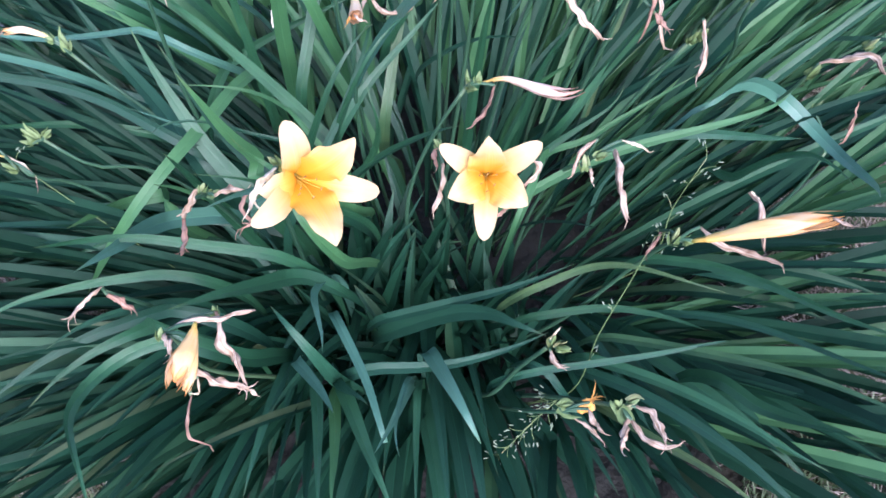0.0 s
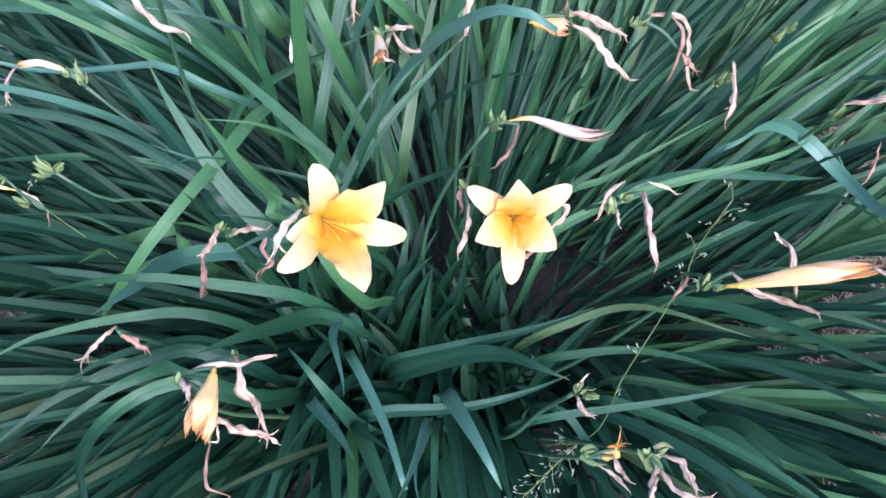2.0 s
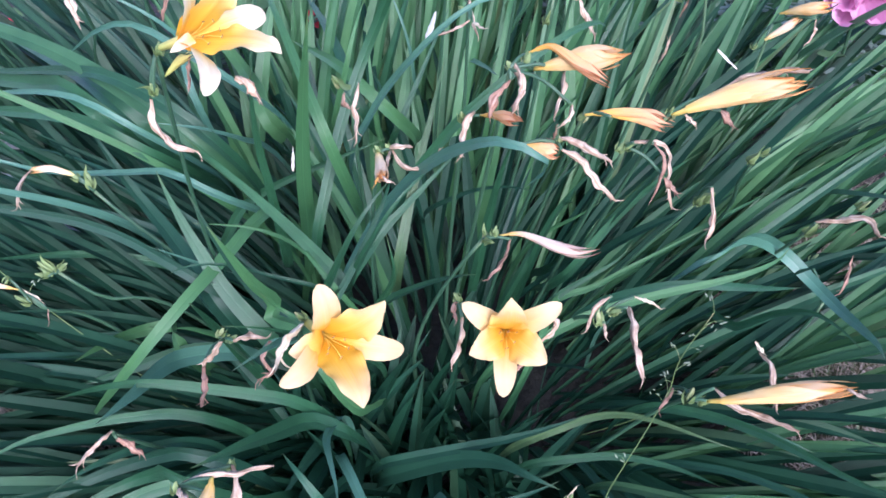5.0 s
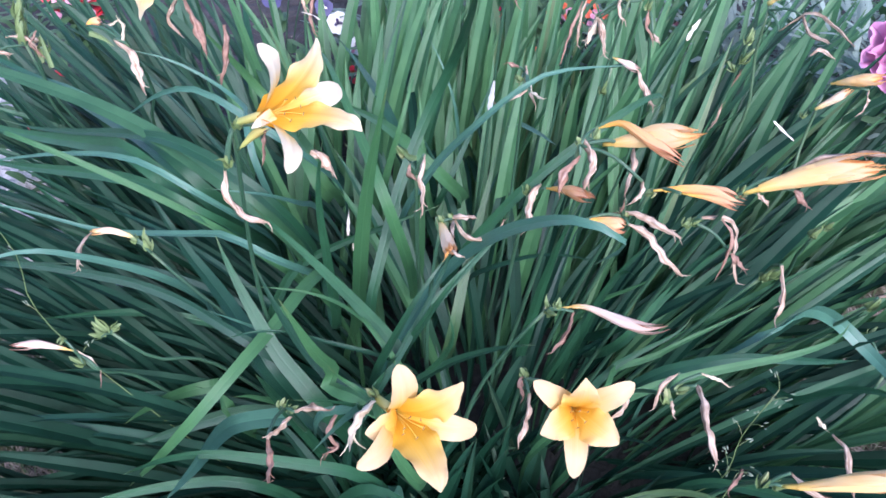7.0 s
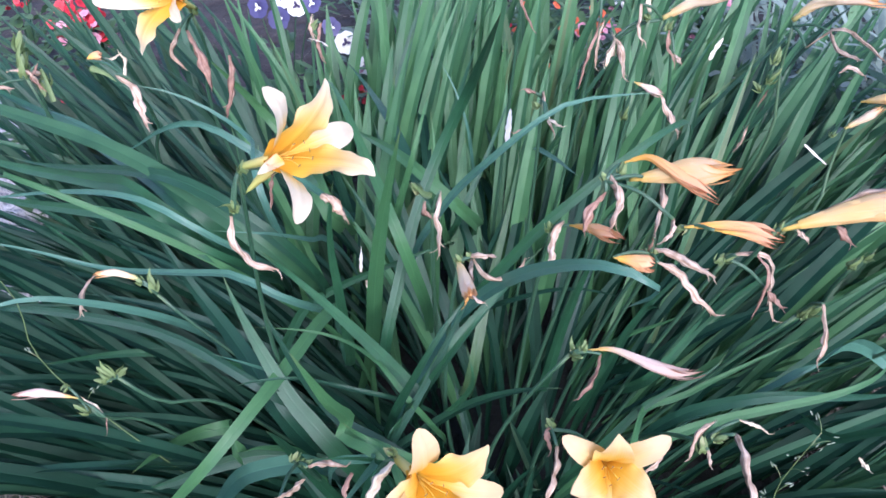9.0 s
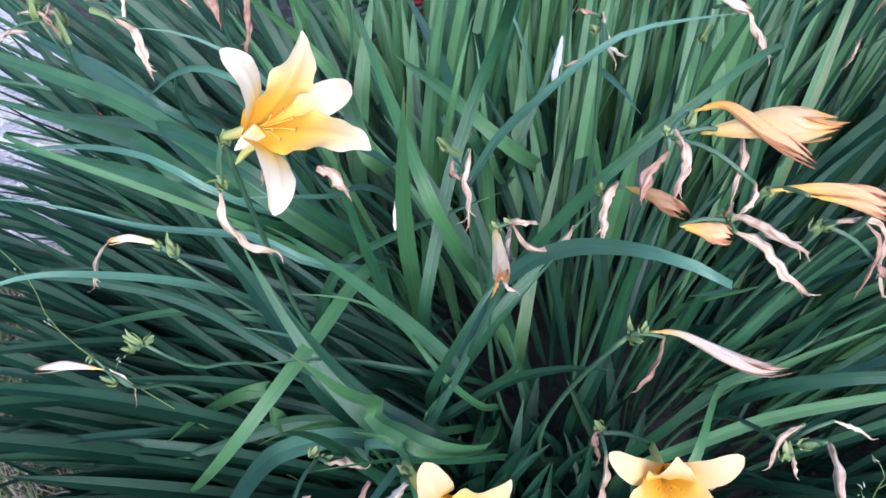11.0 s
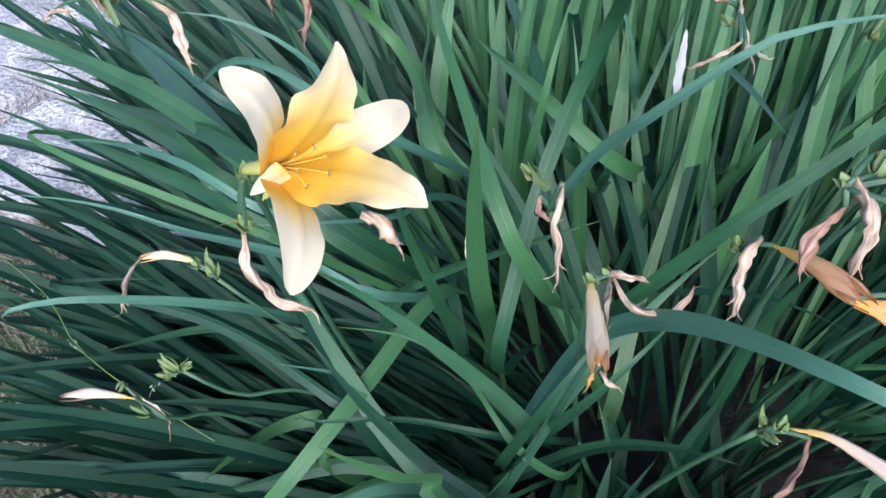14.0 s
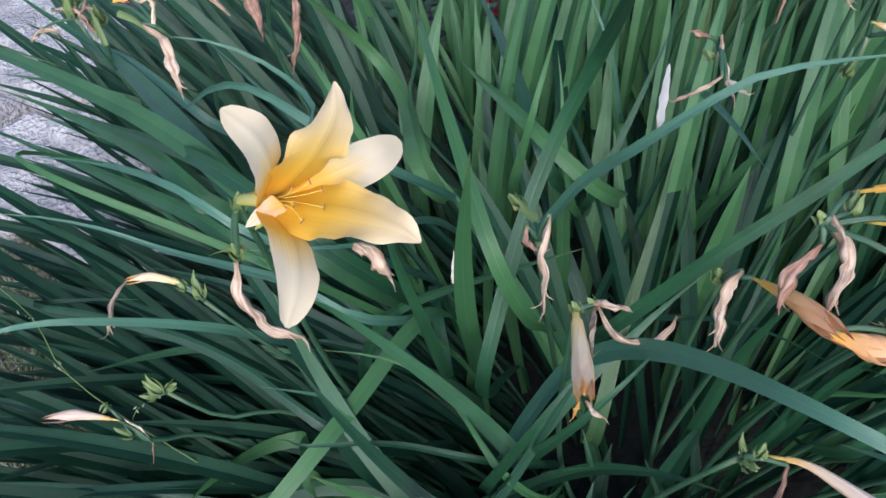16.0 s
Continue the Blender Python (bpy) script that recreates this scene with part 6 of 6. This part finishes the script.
label = "dry daylily stalk with thin brown shrivelled flowers"
s = stalk(label, (0.06, 1.2, 0.02), (0.1, 1.13, 0.45), (0.118, 1.095, 0.65), (0.119, 1.09, 0.70))
withered(s, "brown", .0045, (0.119, 1.088, 0.695), (0.104, 1.063, 0.662), (0.091, 1.035, 0.625))
withered(s, "pink", .0036, (0.119, 1.13, 0.741), (0.098, 1.12, 0.728), (0.058, 1.124, 0.734), (0.026, 1.117, 0.726))

label = "thin daylily stalk with a single hanging brown flower"
s = stalk(label, (-0.02, 1.22, 0.02), (0.0, 1.15, 0.45), (0.014, 1.115, 0.68), (0.016, 1.107, 0.752))
withered(s, "brown", .0045, (0.016, 1.107, 0.752), (0.012, 1.086, 0.724), (0.03, 1.062, 0.692))

# ---- bedding plants, pansies and a peony behind the clump ----
def tint(name, a, b):
    return petal(name, [(0.0, a), (0.6, b), (1.0, b)], 0.2)


RED, PINK, CORAL, WHITE = tint("red_petal", (0.38, 0.012, 0.02), (0.58, 0.025, 0.045)), tint("pink_petal", (0.75, 0.25, 0.35), (0.80, 0.38, 0.50)), tint("coral_petal", (0.70, 0.10, 0.04), (0.80, 0.17, 0.08)), tint("white_petal", (0.75, 0.72, 0.55), (0.82, 0.82, 0.84))
VIOLET, LILAC = tint("violet_petal", (0.035, 0.03, 0.10), (0.08, 0.075, 0.20)), tint("peony_petal", (0.55, 0.18, 0.40), (0.78, 0.42, 0.64))
BED_LEAF = foliage("bedding_leaf", (0.06, 0.14, 0.055), (0.14, 0.25, 0.11), (0.20, 0.25, 0.12), rough=0.5, let=0.3)
GREY_LEAF = foliage("grey_leaf", (0.17, 0.24, 0.20), (0.30, 0.38, 0.34), (0.34, 0.36, 0.28), rough=0.5, let=0.3)


def disc_petal(bm, centre, normal, out, long, wide, cup=0.3):
    side = normal.cross(out).normalized()
    path = smooth((centre, centre + out * long * 0.5 + normal * long * cup * 0.5, centre + out * long + normal * long * cup * 0.6), 5)
    ribbon(bm, path, lambda u: wide * max(0.15, math.sin(math.pi * (0.12 + 0.8 * u)) ** 0.6), side, 0.1, 0.0, 1)


def blossom(ob, name, centre, normal, size, material, petals, r, rounds=1):
    bm = bmesh.new()
    for k in range(rounds):
        for i in range(petals):
            out = normal.orthogonal().normalized()
            out.rotate(Matrix.Rotation(6.283 * (i + 0.5 * k) / petals + r.uniform(-0.2, 0.2), 3, normal))
            disc_petal(bm, centre + normal * 0.003 * k, normal, out, size * (1 - 0.25 * k) / 2, size * (0.62 - 0.1 * k), 0.25 + 0.5 * k)
    return part(name, bm, material, ob)


def bedding(x, y, tall, spread, heads, tones, label, seed, leafy=26, size=0.032, green=None):
    """A low bushy plant: stems, oval leaves and loose heads of round blossoms."""
    r = random.Random(seed)
    ob = anchor("bedding_plant", (x, y, 0), label, "flower", "bedding plants")
    bm = bmesh.new()
    foot = Vector((x, y, -0.01))
    for i in range(4 * leafy):
        a, h, d = r.uniform(0, 6.283), r.uniform(0.15, 1.0) * tall, r.uniform(0.15, 1.15) * spread
        tip = Vector((x + math.cos(a) * d, y + math.sin(a) * d, h))
        out = Vector((math.cos(a), math.sin(a), r.uniform(-0.3, 0.3))).normalized()
        slim = green is GREY_LEAF
        disc_petal(bm, tip, Vector((0, 0, 1)), out, r.uniform(0.06, 0.13) if slim else r.uniform(0.04, 0.075), r.uniform(0.010, 0.020) if slim else r.uniform(0.016, 0.030), r.uniform(0.1, 1.1))
    part("foliage", bm, green or BED_LEAF, ob)
    bm = bmesh.new()
    tops = []
    for i in range(heads):
        a, d = r.uniform(0, 6.283), r.uniform(0, 1) * spread
        top = Vector((x + math.cos(a) * d, y + math.sin(a) * d, tall * r.uniform(0.85, 1.1)))
        tube(bm, smooth((foot, foot.lerp(top, 0.5) + Vector((0, 0, tall * 0.12)), top), 6), lambda u: 0.0025, 5)
        tops.append(top)
    tagged(part("stem_tuft", bm, STEM, ob), kind="stuff")
    for i, top in enumerate(tops):
        for k in range(r.randint(6, 9)):
            n = Vector((r.uniform(-0.6, 0.6), r.uniform(-1.0, -0.1), r.uniform(0.3, 1))).normalized()
            blossom(ob, "blossom", top + Vector((r.gauss(0, 0.022), r.gauss(0, 0.018), r.gauss(0, 0.022))), n, 0.62 * size * r.uniform(0.75, 1.15), tones[(i + k // 2) % len(tones)], 5, r)


bedding(-1.06, 1.98, 0.33, 0.05, 15, (RED, RED, RED, PINK), "bushy bedding plant with red and pink blossoms", 31, 40, 0.042)
bedding(-1.45, 2.35, 0.28, 0.10, 3, (RED,), "bedding plant with red blossoms on dark soil", 32)
bedding(-1.05, 1.74, 0.19, 0.10, 4, (RED, CORAL), "low bedding plant with red blossoms", 33, 22)
bedding(-0.32, 1.86, 0.18, 0.10, 4, (PINK, RED), "low bedding plant with pink blossoms", 36, 22)
bedding(0.09, 2.0, 0.34, 0.07, 3, (CORAL, RED), "bedding plant with coral red blossoms", 37, 20)
bedding(0.23, 1.98, 0.34, 0.08, 4, (CORAL, CORAL, PINK), "bedding plant with coral red blossoms", 38, 20)
bedding(0.56, 2.03, 0.34, 0.06, 2, (PINK, RED), "bedding plant with magenta blossoms", 39, 20)
bedding(0.84, 1.62, 0.42, 0.20, 0, (WHITE,), "grey-green leafy plant beside the clump", 40, 70, green=GREY_LEAF)
bedding(0.66, 1.86, 0.36, 0.18, 0, (WHITE,), "grey-green leafy plant in the bed", 50, 60, green=GREY_LEAF)
bedding(1.05, 1.8, 0.34, 0.20, 0, (WHITE,), "grey-green leafy plant in the bed", 51, 60, green=GREY_LEAF)
bedding(0.95, 1.45, 0.40, 0.16, 0, (WHITE,), "grey-green leafy plant beside the clump", 60, 60, green=GREY_LEAF)
bedding(1.2, 1.6, 0.42, 0.2, 0, (WHITE,), "grey-green leafy plant in the bed", 61, 60, green=GREY_LEAF)
bedding(0.36, 2.2, 0.30, 0.16, 2, (WHITE, PINK), "leafy bedding plant with small white blossoms", 52, 46)
bedding(-0.05, 2.25, 0.28, 0.16, 2, (CORAL, WHITE), "leafy bedding plant with coral blossoms", 53, 46)
bedding(0.05, 1.92, 0.26, 0.12, 3, (CORAL, PINK, WHITE), "bushy bedding plant with coral and white blossoms", 56, 40)
bedding(0.34, 1.95, 0.28, 0.12, 3, (WHITE, PINK), "bushy bedding plant with pale blossoms", 57, 40, green=GREY_LEAF)
bedding(-0.48, 1.86, 0.2, 0.12, 0, (WHITE,), "leafy green plant beside the pansies", 58, 40)
bedding(-0.98, 1.5, 0.2, 0.07, 2, (RED, CORAL), "small red bedding plant half hidden by daylily leaves", 42, 14)
bedding(-1.9, 2.7, 0.22, 0.12, 2, (PINK,), "small bedding plant with pink blossoms on dark soil", 41, 16)


for k, (x, y, tall, spread, green) in enumerate((
        (-0.2, 2.2, 0.36, 0.2, GREY_LEAF), (0.15, 2.35, 0.38, 0.22, BED_LEAF), (0.5, 2.3, 0.40, 0.22, GREY_LEAF),
        (0.85, 2.15, 0.42, 0.24, GREY_LEAF), (1.2, 2.05, 0.42, 0.24, BED_LEAF), (1.5, 1.85, 0.42, 0.24, GREY_LEAF), (-0.35, 2.75, 0.36, 0.24, BED_LEAF),
        (0.1, 2.8, 0.38, 0.24, GREY_LEAF), (0.6, 2.75, 0.40, 0.26, BED_LEAF), (1.1, 2.6, 0.42, 0.26, GREY_LEAF), (1.6, 2.4, 0.42, 0.26, GREY_LEAF))):
    bedding(x, y, tall, spread, 0, (WHITE,), "grey-green leafy plant in the bed" if green is GREY_LEAF else "leafy green plant in the bed", 70 + k, 60, green=green)


def pansy(label, x, y, heads, seed):
    """A pansy: a leafy tuft and round flat flowers, each with a dark blotch in the middle."""
    r = random.Random(seed)
    ob = anchor("pansy", (x, y, 0), label, "flower", "pansies")
    foot = Vector((x, y, -0.01))
    bm = bmesh.new()
    for i in range(26):
        a, d = r.uniform(0, 6.283), r.uniform(0.02, 0.11)
        disc_petal(bm, Vector((x + math.cos(a) * d, y + math.sin(a) * d, r.uniform(0.03, 0.22))), Vector((0, 0, 1)), Vector((math.cos(a), math.sin(a), r.uniform(-0.2, 0.5))).normalized(), r.uniform(0.04, 0.06), r.uniform(0.018, 0.028), 0.2)
    part("foliage", bm, BED_LEAF, ob)
    for hx, hy, hz, tone, size in heads:
        top = Vector((hx, hy, hz))
        CLEAR.append(top)
        part("stem", tube(bmesh.new(), smooth((foot, foot.lerp(top, 0.6) + Vector((0, 0, 0.03)), top), 7), lambda u: 0.0018, 5), STEM, ob)
        face = Vector((r.uniform(-0.2, 0.2), -1, r.uniform(0.3, 0.7))).normalized()
        flower = blossom(ob, "blossom", top, face, size, tone, 5, r)
        bm = bmesh.new()
        for i in range(3):
            out = face.orthogonal().normalized()
            out.rotate(Matrix.Rotation(2.1 * i + r.uniform(-0.3, 0.3), 3, face))
            disc_petal(bm, top + face * 0.006, face, out, size * 0.2, size * 0.13, 0.3)
        part("blotch", bm, BLOTCH if tone is WHITE else WHITE, flower)


BLOTCH = tint("dark_blotch", (0.02, 0.015, 0.05), (0.05, 0.03, 0.10))
pansy("white pansy with dark blotched flowers", -0.38, 1.98, ((-0.381, 2.0, 0.265, WHITE, 0.06), (-0.33, 1.98, 0.21, WHITE, 0.05), (-0.42, 2.02, 0.30, VIOLET, 0.05)), 35)
pansy("violet and white pansies in the bed", -0.56, 2.03, ((-0.60, 2.0, 0.36, VIOLET, 0.056), (-0.55, 2.0, 0.33, VIOLET, 0.06), (-0.50, 2.0, 0.365, WHITE, 0.056), (-0.54, 2.03, 0.375, WHITE, 0.055), (-0.46, 2.0, 0.37, VIOLET, 0.05)), 34)
bedding(-0.28, 1.95, 0.20, 0.06, 3, (CORAL, PINK), "low coral bedding plant between the leaves", 47, 16)
bedding(0.53, 2.0, 0.31, 0.04, 1, (PINK,), "bedding plant with a single magenta blossom", 48, 14)


def peony(x, y, z):
    r = random.Random(4)
    ob = anchor("peony", (x, y, 0), "large double lilac-pink peony bloom on a leafy stem", "flower")
    top = Vector((x, y, z))
    part("stem", tube(bmesh.new(), smooth(((x + 0.05, y + 0.05, -0.01), (x + 0.03, y + 0.02, z * 0.6), top), 12), lambda u: 0.005 - 0.002 * u, 7), STEM, ob)
    face = Vector((-0.35, -0.75, 0.55)).normalized()
    for k, (count, long, lean) in enumerate(((7, 0.075, 1.25), (7, 0.068, 0.95), (6, 0.056, 0.65), (6, 0.045, 0.4), (5, 0.032, 0.2))):
        for i in range(count):
            out = face.orthogonal().normalized()
            out.rotate(Matrix.Rotation(6.283 * (i + 0.5 * (k % 2)) / count + r.uniform(-0.2, 0.2), 3, face))
            t = lean + r.uniform(-0.12, 0.12)
            way = (out * math.sin(t) + face * math.cos(t)).normalized()
            curl = (face * math.sin(t) - out * math.cos(t)).normalized()
            path = smooth((top, top + way * long * 0.55 - curl * long * 0.18, top + way * long + curl * long * 0.12), 8)
            ruffle = lambda u, v: 0.35 * v * v - 0.12 * math.sin(7 * v + i) * u  # noqa: E731
            part("petal", ribbon(bmesh.new(), path, lambda u: long * 0.95 * max(0.12, math.sin(math.pi * (0.1 + 0.72 * u)) ** 0.7), face.cross(out).normalized(), 0.1, 0.0, 4, ruffle), LILAC, ob)
    bm = bmesh.new()
    for i in range(16):
        a, h = r.uniform(0, 6.283), r.uniform(0.15, 0.85) * z
        out = Vector((math.cos(a), math.sin(a), 0.2)).normalized()
        disc_petal(bm, Vector((x + 0.03, y + 0.03, h)), Vector((0, 0, 1)), out, r.uniform(0.1, 0.16), 0.035, 0.2)
    part("foliage", bm, BED_LEAF, ob)


peony(0.74, 1.33, 0.52)
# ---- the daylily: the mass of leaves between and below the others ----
# Camera positions on the path; filler leaves stay off their sight lines.
EYES = np.array(((0.02, 0.03, 1.05), (-0.07, 0.06, 1.10), (-0.03, 0.36, 1.02), (0.0, 0.25, 1.03)))
FROM = np.repeat(np.array([tuple(c) for c in CLEAR]), len(EYES), axis=0)
LINE = np.tile(EYES, (len(CLEAR), 1)) - FROM
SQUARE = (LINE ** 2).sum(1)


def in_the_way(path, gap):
    """Whether a leaf would cross the camera's sight line to a flower or a traced leaf."""
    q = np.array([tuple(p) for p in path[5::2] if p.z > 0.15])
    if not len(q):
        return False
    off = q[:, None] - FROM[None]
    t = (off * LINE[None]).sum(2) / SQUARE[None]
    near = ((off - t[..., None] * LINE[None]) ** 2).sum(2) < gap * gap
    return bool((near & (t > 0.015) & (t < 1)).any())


def spray(x, y, az, lean, bend, long):
    """A leaf's middle line: it leaves the ground at a lean and arches over."""
    q, path = Vector((x, y, -0.01)), []
    n = 20
    for i in range(n + 1):
        path.append(q.copy())
        u = i / n
        t = lean + bend * u ** 1.5
        a = az + 0.10 * math.sin(3 * u + x * 40)
        q = q + Vector((math.sin(a) * math.sin(t), math.cos(a) * math.sin(t), math.cos(t))) * (long / n)
        q.z = max(q.z, 0.012)
    return path


def crown(r):
    """The middle of the clump: leaves fan out to all sides, lower towards the front."""
    rad, around = math.sqrt(r.random()), r.uniform(0, 2 * math.pi)
    x, y = 0.02 + 0.30 * rad * math.sin(around), 0.84 + 0.27 * rad * math.cos(around)
    az = around + r.gauss(0, 0.35)
    front = max(0.0, -math.cos(az))
    lean = radians(r.uniform(2, 10) + 38 * rad ** 1.3 + 16 * front * rad + r.gauss(0, 5))
    return x, y, az, lean, radians(r.uniform(15, 55) + 45 * rad * (0.5 + 0.6 * front)), r.uniform(0.36, 0.72) * (1 - 0.22 * front)


def rear(r):
    """The back of the clump: tall and upright."""
    x, y = r.uniform(-0.45, 0.72), r.uniform(0.98, 1.66)
    return x, y, r.gauss(0.45 + 1.5 * x, 0.55), radians(r.uniform(3, 24) + 34 * max(0, x)), radians(r.uniform(5, 36)), r.uniform(0.38, 0.80)


def back(r):
    """The far side: slender, close and upright."""
    x, y = r.uniform(-0.35, 0.85), r.uniform(1.38, 1.80)
    return x, y, r.gauss(0.3 + 1.4 * x, 0.6), radians(r.uniform(3, 22) + 34 * max(0, x)), radians(r.uniform(5, 34)), r.uniform(0.34, 0.66)


def left(r):
    x, y = r.uniform(-0.42, -0.12), r.uniform(0.72, 1.22)
    return x, y, radians(-85 + 55 * (y - 0.9)) + r.gauss(0, 0.28), radians(r.uniform(30, 58)), radians(r.uniform(15, 50)), r.uniform(0.55, 0.82)


def low_left(r):
    x, y = r.uniform(-0.42, -0.14), r.uniform(0.62, 0.98)
    return x, y, radians(-95) + r.gauss(0, 0.3), radians(r.uniform(46, 70)), radians(r.uniform(12, 35)), r.uniform(0.42, 0.72)


def far_left(r):
    x, y = r.uniform(-0.62, -0.25), r.uniform(1.0, 1.4)
    return x, y, radians(-62) + r.gauss(0, 0.35), radians(r.uniform(24, 56)), radians(r.uniform(15, 45)), r.uniform(0.58, 0.86)


def right(r):
    x, y = r.uniform(0.15, 0.5), r.uniform(0.72, 1.25)
    return x, y, radians(78 - 70 * (y - 0.9)) + r.gauss(0, 0.25), radians(r.uniform(24, 52)), radians(r.uniform(10, 45)), r.uniform(0.42, 0.8)


def fore(r):
    """The front of the clump: low leaves that arch over to the lawn."""
    x, y = r.uniform(-0.22, 0.24), r.uniform(0.56, 0.74)
    return x, y, radians(180) - 2.6 * x + r.gauss(0, 0.35), radians(r.uniform(26, 56)), radians(r.uniform(30, 75)), r.uniform(0.34, 0.56)


def heart(r):
    """Short young leaves in the dark middle."""
    return r.uniform(-0.17, 0.14), r.uniform(0.56, 0.76), r.uniform(0, 6.283), radians(r.uniform(2, 36)), radians(r.uniform(5, 40)), r.uniform(0.16, 0.32)


def skirt(r):
    """Long outer leaves that lie over towards the lawn."""
    x, y = r.uniform(0.14, 0.4), r.uniform(0.55, 0.85)
    return x, y, radians(r.uniform(88, 138)), radians(r.uniform(50, 66)), radians(r.uniform(14, 32)), r.uniform(0.5, 0.78)


def fore_right(r):
    """Outer leaves that lie over to the front, on the other side."""
    x, y = r.uniform(0.1, 0.36), r.uniform(0.5, 0.72)
    return x, y, radians(r.uniform(112, 165)), radians(r.uniform(46, 62)), radians(r.uniform(14, 34)), r.uniform(0.42, 0.68)


def left_skirt(r):
    """Outer leaves that lie over to the front and side."""
    x, y = r.uniform(-0.34, -0.1), r.uniform(0.55, 0.78)
    return x, y, radians(r.uniform(198, 262)), radians(r.uniform(44, 62)), radians(r.uniform(14, 34)), r.uniform(0.42, 0.66)


def fill(count, seed, single, sides, gap, tone=None):
    r = random.Random(seed)
    made, tries, joined = 0, 0, bmesh.new()
    while made < count and tries < count * 30:
        tries += 1
        zone = sides[tries % len(sides)]
        path = spray(*zone(r))
        end = path[-1]
        if zone in (fore, right, crown, skirt) and end.x > 0.08 and end.y < 0.72 and r.random() < 0.3:
            continue
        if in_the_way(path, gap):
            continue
        made += 1
        width = r.uniform(0.015, 0.029) if zone in (rear, back) else r.uniform(0.017, 0.030) if zone is far_left else r.uniform(0.012, 0.025)
        if single:
            # Low and left leaves take darker greens; shade is put into the colour.
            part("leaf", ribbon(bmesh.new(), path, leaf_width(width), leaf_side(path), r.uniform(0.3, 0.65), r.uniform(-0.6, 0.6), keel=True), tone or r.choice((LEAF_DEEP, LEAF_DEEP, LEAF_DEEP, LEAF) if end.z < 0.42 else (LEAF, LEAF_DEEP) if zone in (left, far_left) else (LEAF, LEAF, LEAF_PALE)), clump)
        else:
            ribbon(joined, path[:10:2] + path[10:], leaf_width(width), leaf_side(path), r.uniform(0.3, 0.65), r.uniform(-0.6, 0.6), keel=True)
    if single:
        joined.free()
    else:
        tagged(part("leaf_mass", joined, tone, clump, "crowded daylily leaves" if tone is not MASS_DEEP else "lower and inner daylily leaves"), kind="stuff")


# Lighter mass behind and right, darker left and low: light set by material.
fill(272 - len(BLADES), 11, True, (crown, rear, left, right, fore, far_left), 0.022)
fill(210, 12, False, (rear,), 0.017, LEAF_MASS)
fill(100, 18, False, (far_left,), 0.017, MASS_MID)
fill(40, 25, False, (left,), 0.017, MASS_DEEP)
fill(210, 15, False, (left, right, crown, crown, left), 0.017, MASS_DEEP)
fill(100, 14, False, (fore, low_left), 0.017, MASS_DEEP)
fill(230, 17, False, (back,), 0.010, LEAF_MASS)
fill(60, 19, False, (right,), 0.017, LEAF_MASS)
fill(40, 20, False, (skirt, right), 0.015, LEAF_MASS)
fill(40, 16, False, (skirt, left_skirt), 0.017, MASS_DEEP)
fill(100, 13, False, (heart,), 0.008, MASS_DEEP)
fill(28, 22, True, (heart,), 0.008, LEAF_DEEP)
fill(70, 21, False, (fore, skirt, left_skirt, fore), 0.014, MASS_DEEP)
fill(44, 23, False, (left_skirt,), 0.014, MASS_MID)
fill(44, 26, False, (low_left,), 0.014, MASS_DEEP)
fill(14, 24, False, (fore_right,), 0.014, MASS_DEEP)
# ---- wild grass heads and thin stalks among the leaves ----
def grass_head(label, points, spread, count, seed):
    """A thin stalk with loose side twigs that carry small spikelets."""
    r = random.Random(seed)
    ob = anchor("grass_head", (points[0][0], points[0][1], 0), label, "grass", "wild grass stalks")
    path = smooth(points, 24)
    part("stalk", tube(bmesh.new(), path, lambda u: 0.0011 - 0.0006 * u, 5), POD, ob)
    for i in range(count):
        u = 0.62 + 0.38 * i / max(1, count - 1)
        q = path[min(24, round(24 * u))]
        way = (path[24] - path[18]).normalized()
        out = way.orthogonal().normalized()
        out.rotate(Matrix.Rotation(2.4 * i + r.uniform(-0.4, 0.4), 3, way))
        end = q + (out * r.uniform(0.5, 1.0) + way * 0.6) * spread * (1.25 - u * 0.6)
        twig = part("twig", tube(bmesh.new(), smooth((q, q.lerp(end, 0.5) + way * 0.002, end), 5), lambda u: 0.0004, 4), POD, ob)
        bm = bmesh.new()
        for k in range(3):
            e = end + Vector((r.gauss(0, 0.003), r.gauss(0, 0.003), r.gauss(0, 0.003)))
            d = (out + way * r.uniform(0.3, 1.2) + Vector((r.gauss(0, 0.3), r.gauss(0, 0.3), r.gauss(0, 0.3)))).normalized()
            tube(bm, smooth((e, e + d * 0.006), 4), lambda u: 0.0009 * max(0.15, math.sin(math.pi * (0.1 + 0.85 * u))), 5)
        part("spikelet", bm, SEED, twig)


grass_head("green wild grass stalk with a loose seed head", ((0.2, 0.72, 0.02), (0.281, 0.607, 0.265), (0.293, 0.604, 0.375), (0.316, 0.611, 0.449)), 0.028, 12, 3)
grass_head("pale feathery grass seed head low among the leaves", ((0.1, 0.52, 0.02), (0.163, 0.456, 0.201), (0.129, 0.415, 0.209), (0.092, 0.384, 0.192)), 0.026, 26, 4)
grass_head("thin green grass stalk rising over the leaves", ((-0.3, 0.7, 0.02), (-0.533, 0.696, 0.398), (-0.556, 0.71, 0.525), (-0.581, 0.711, 0.604)), 0.02, 4, 5)
grass_head("thin grass stalk leaning across the leaves", ((0.08, 0.54, 0.02), (0.173, 0.456, 0.202), (0.2, 0.469, 0.32), (0.228, 0.491, 0.393), (0.245, 0.508, 0.438)), 0.018, 3, 6)
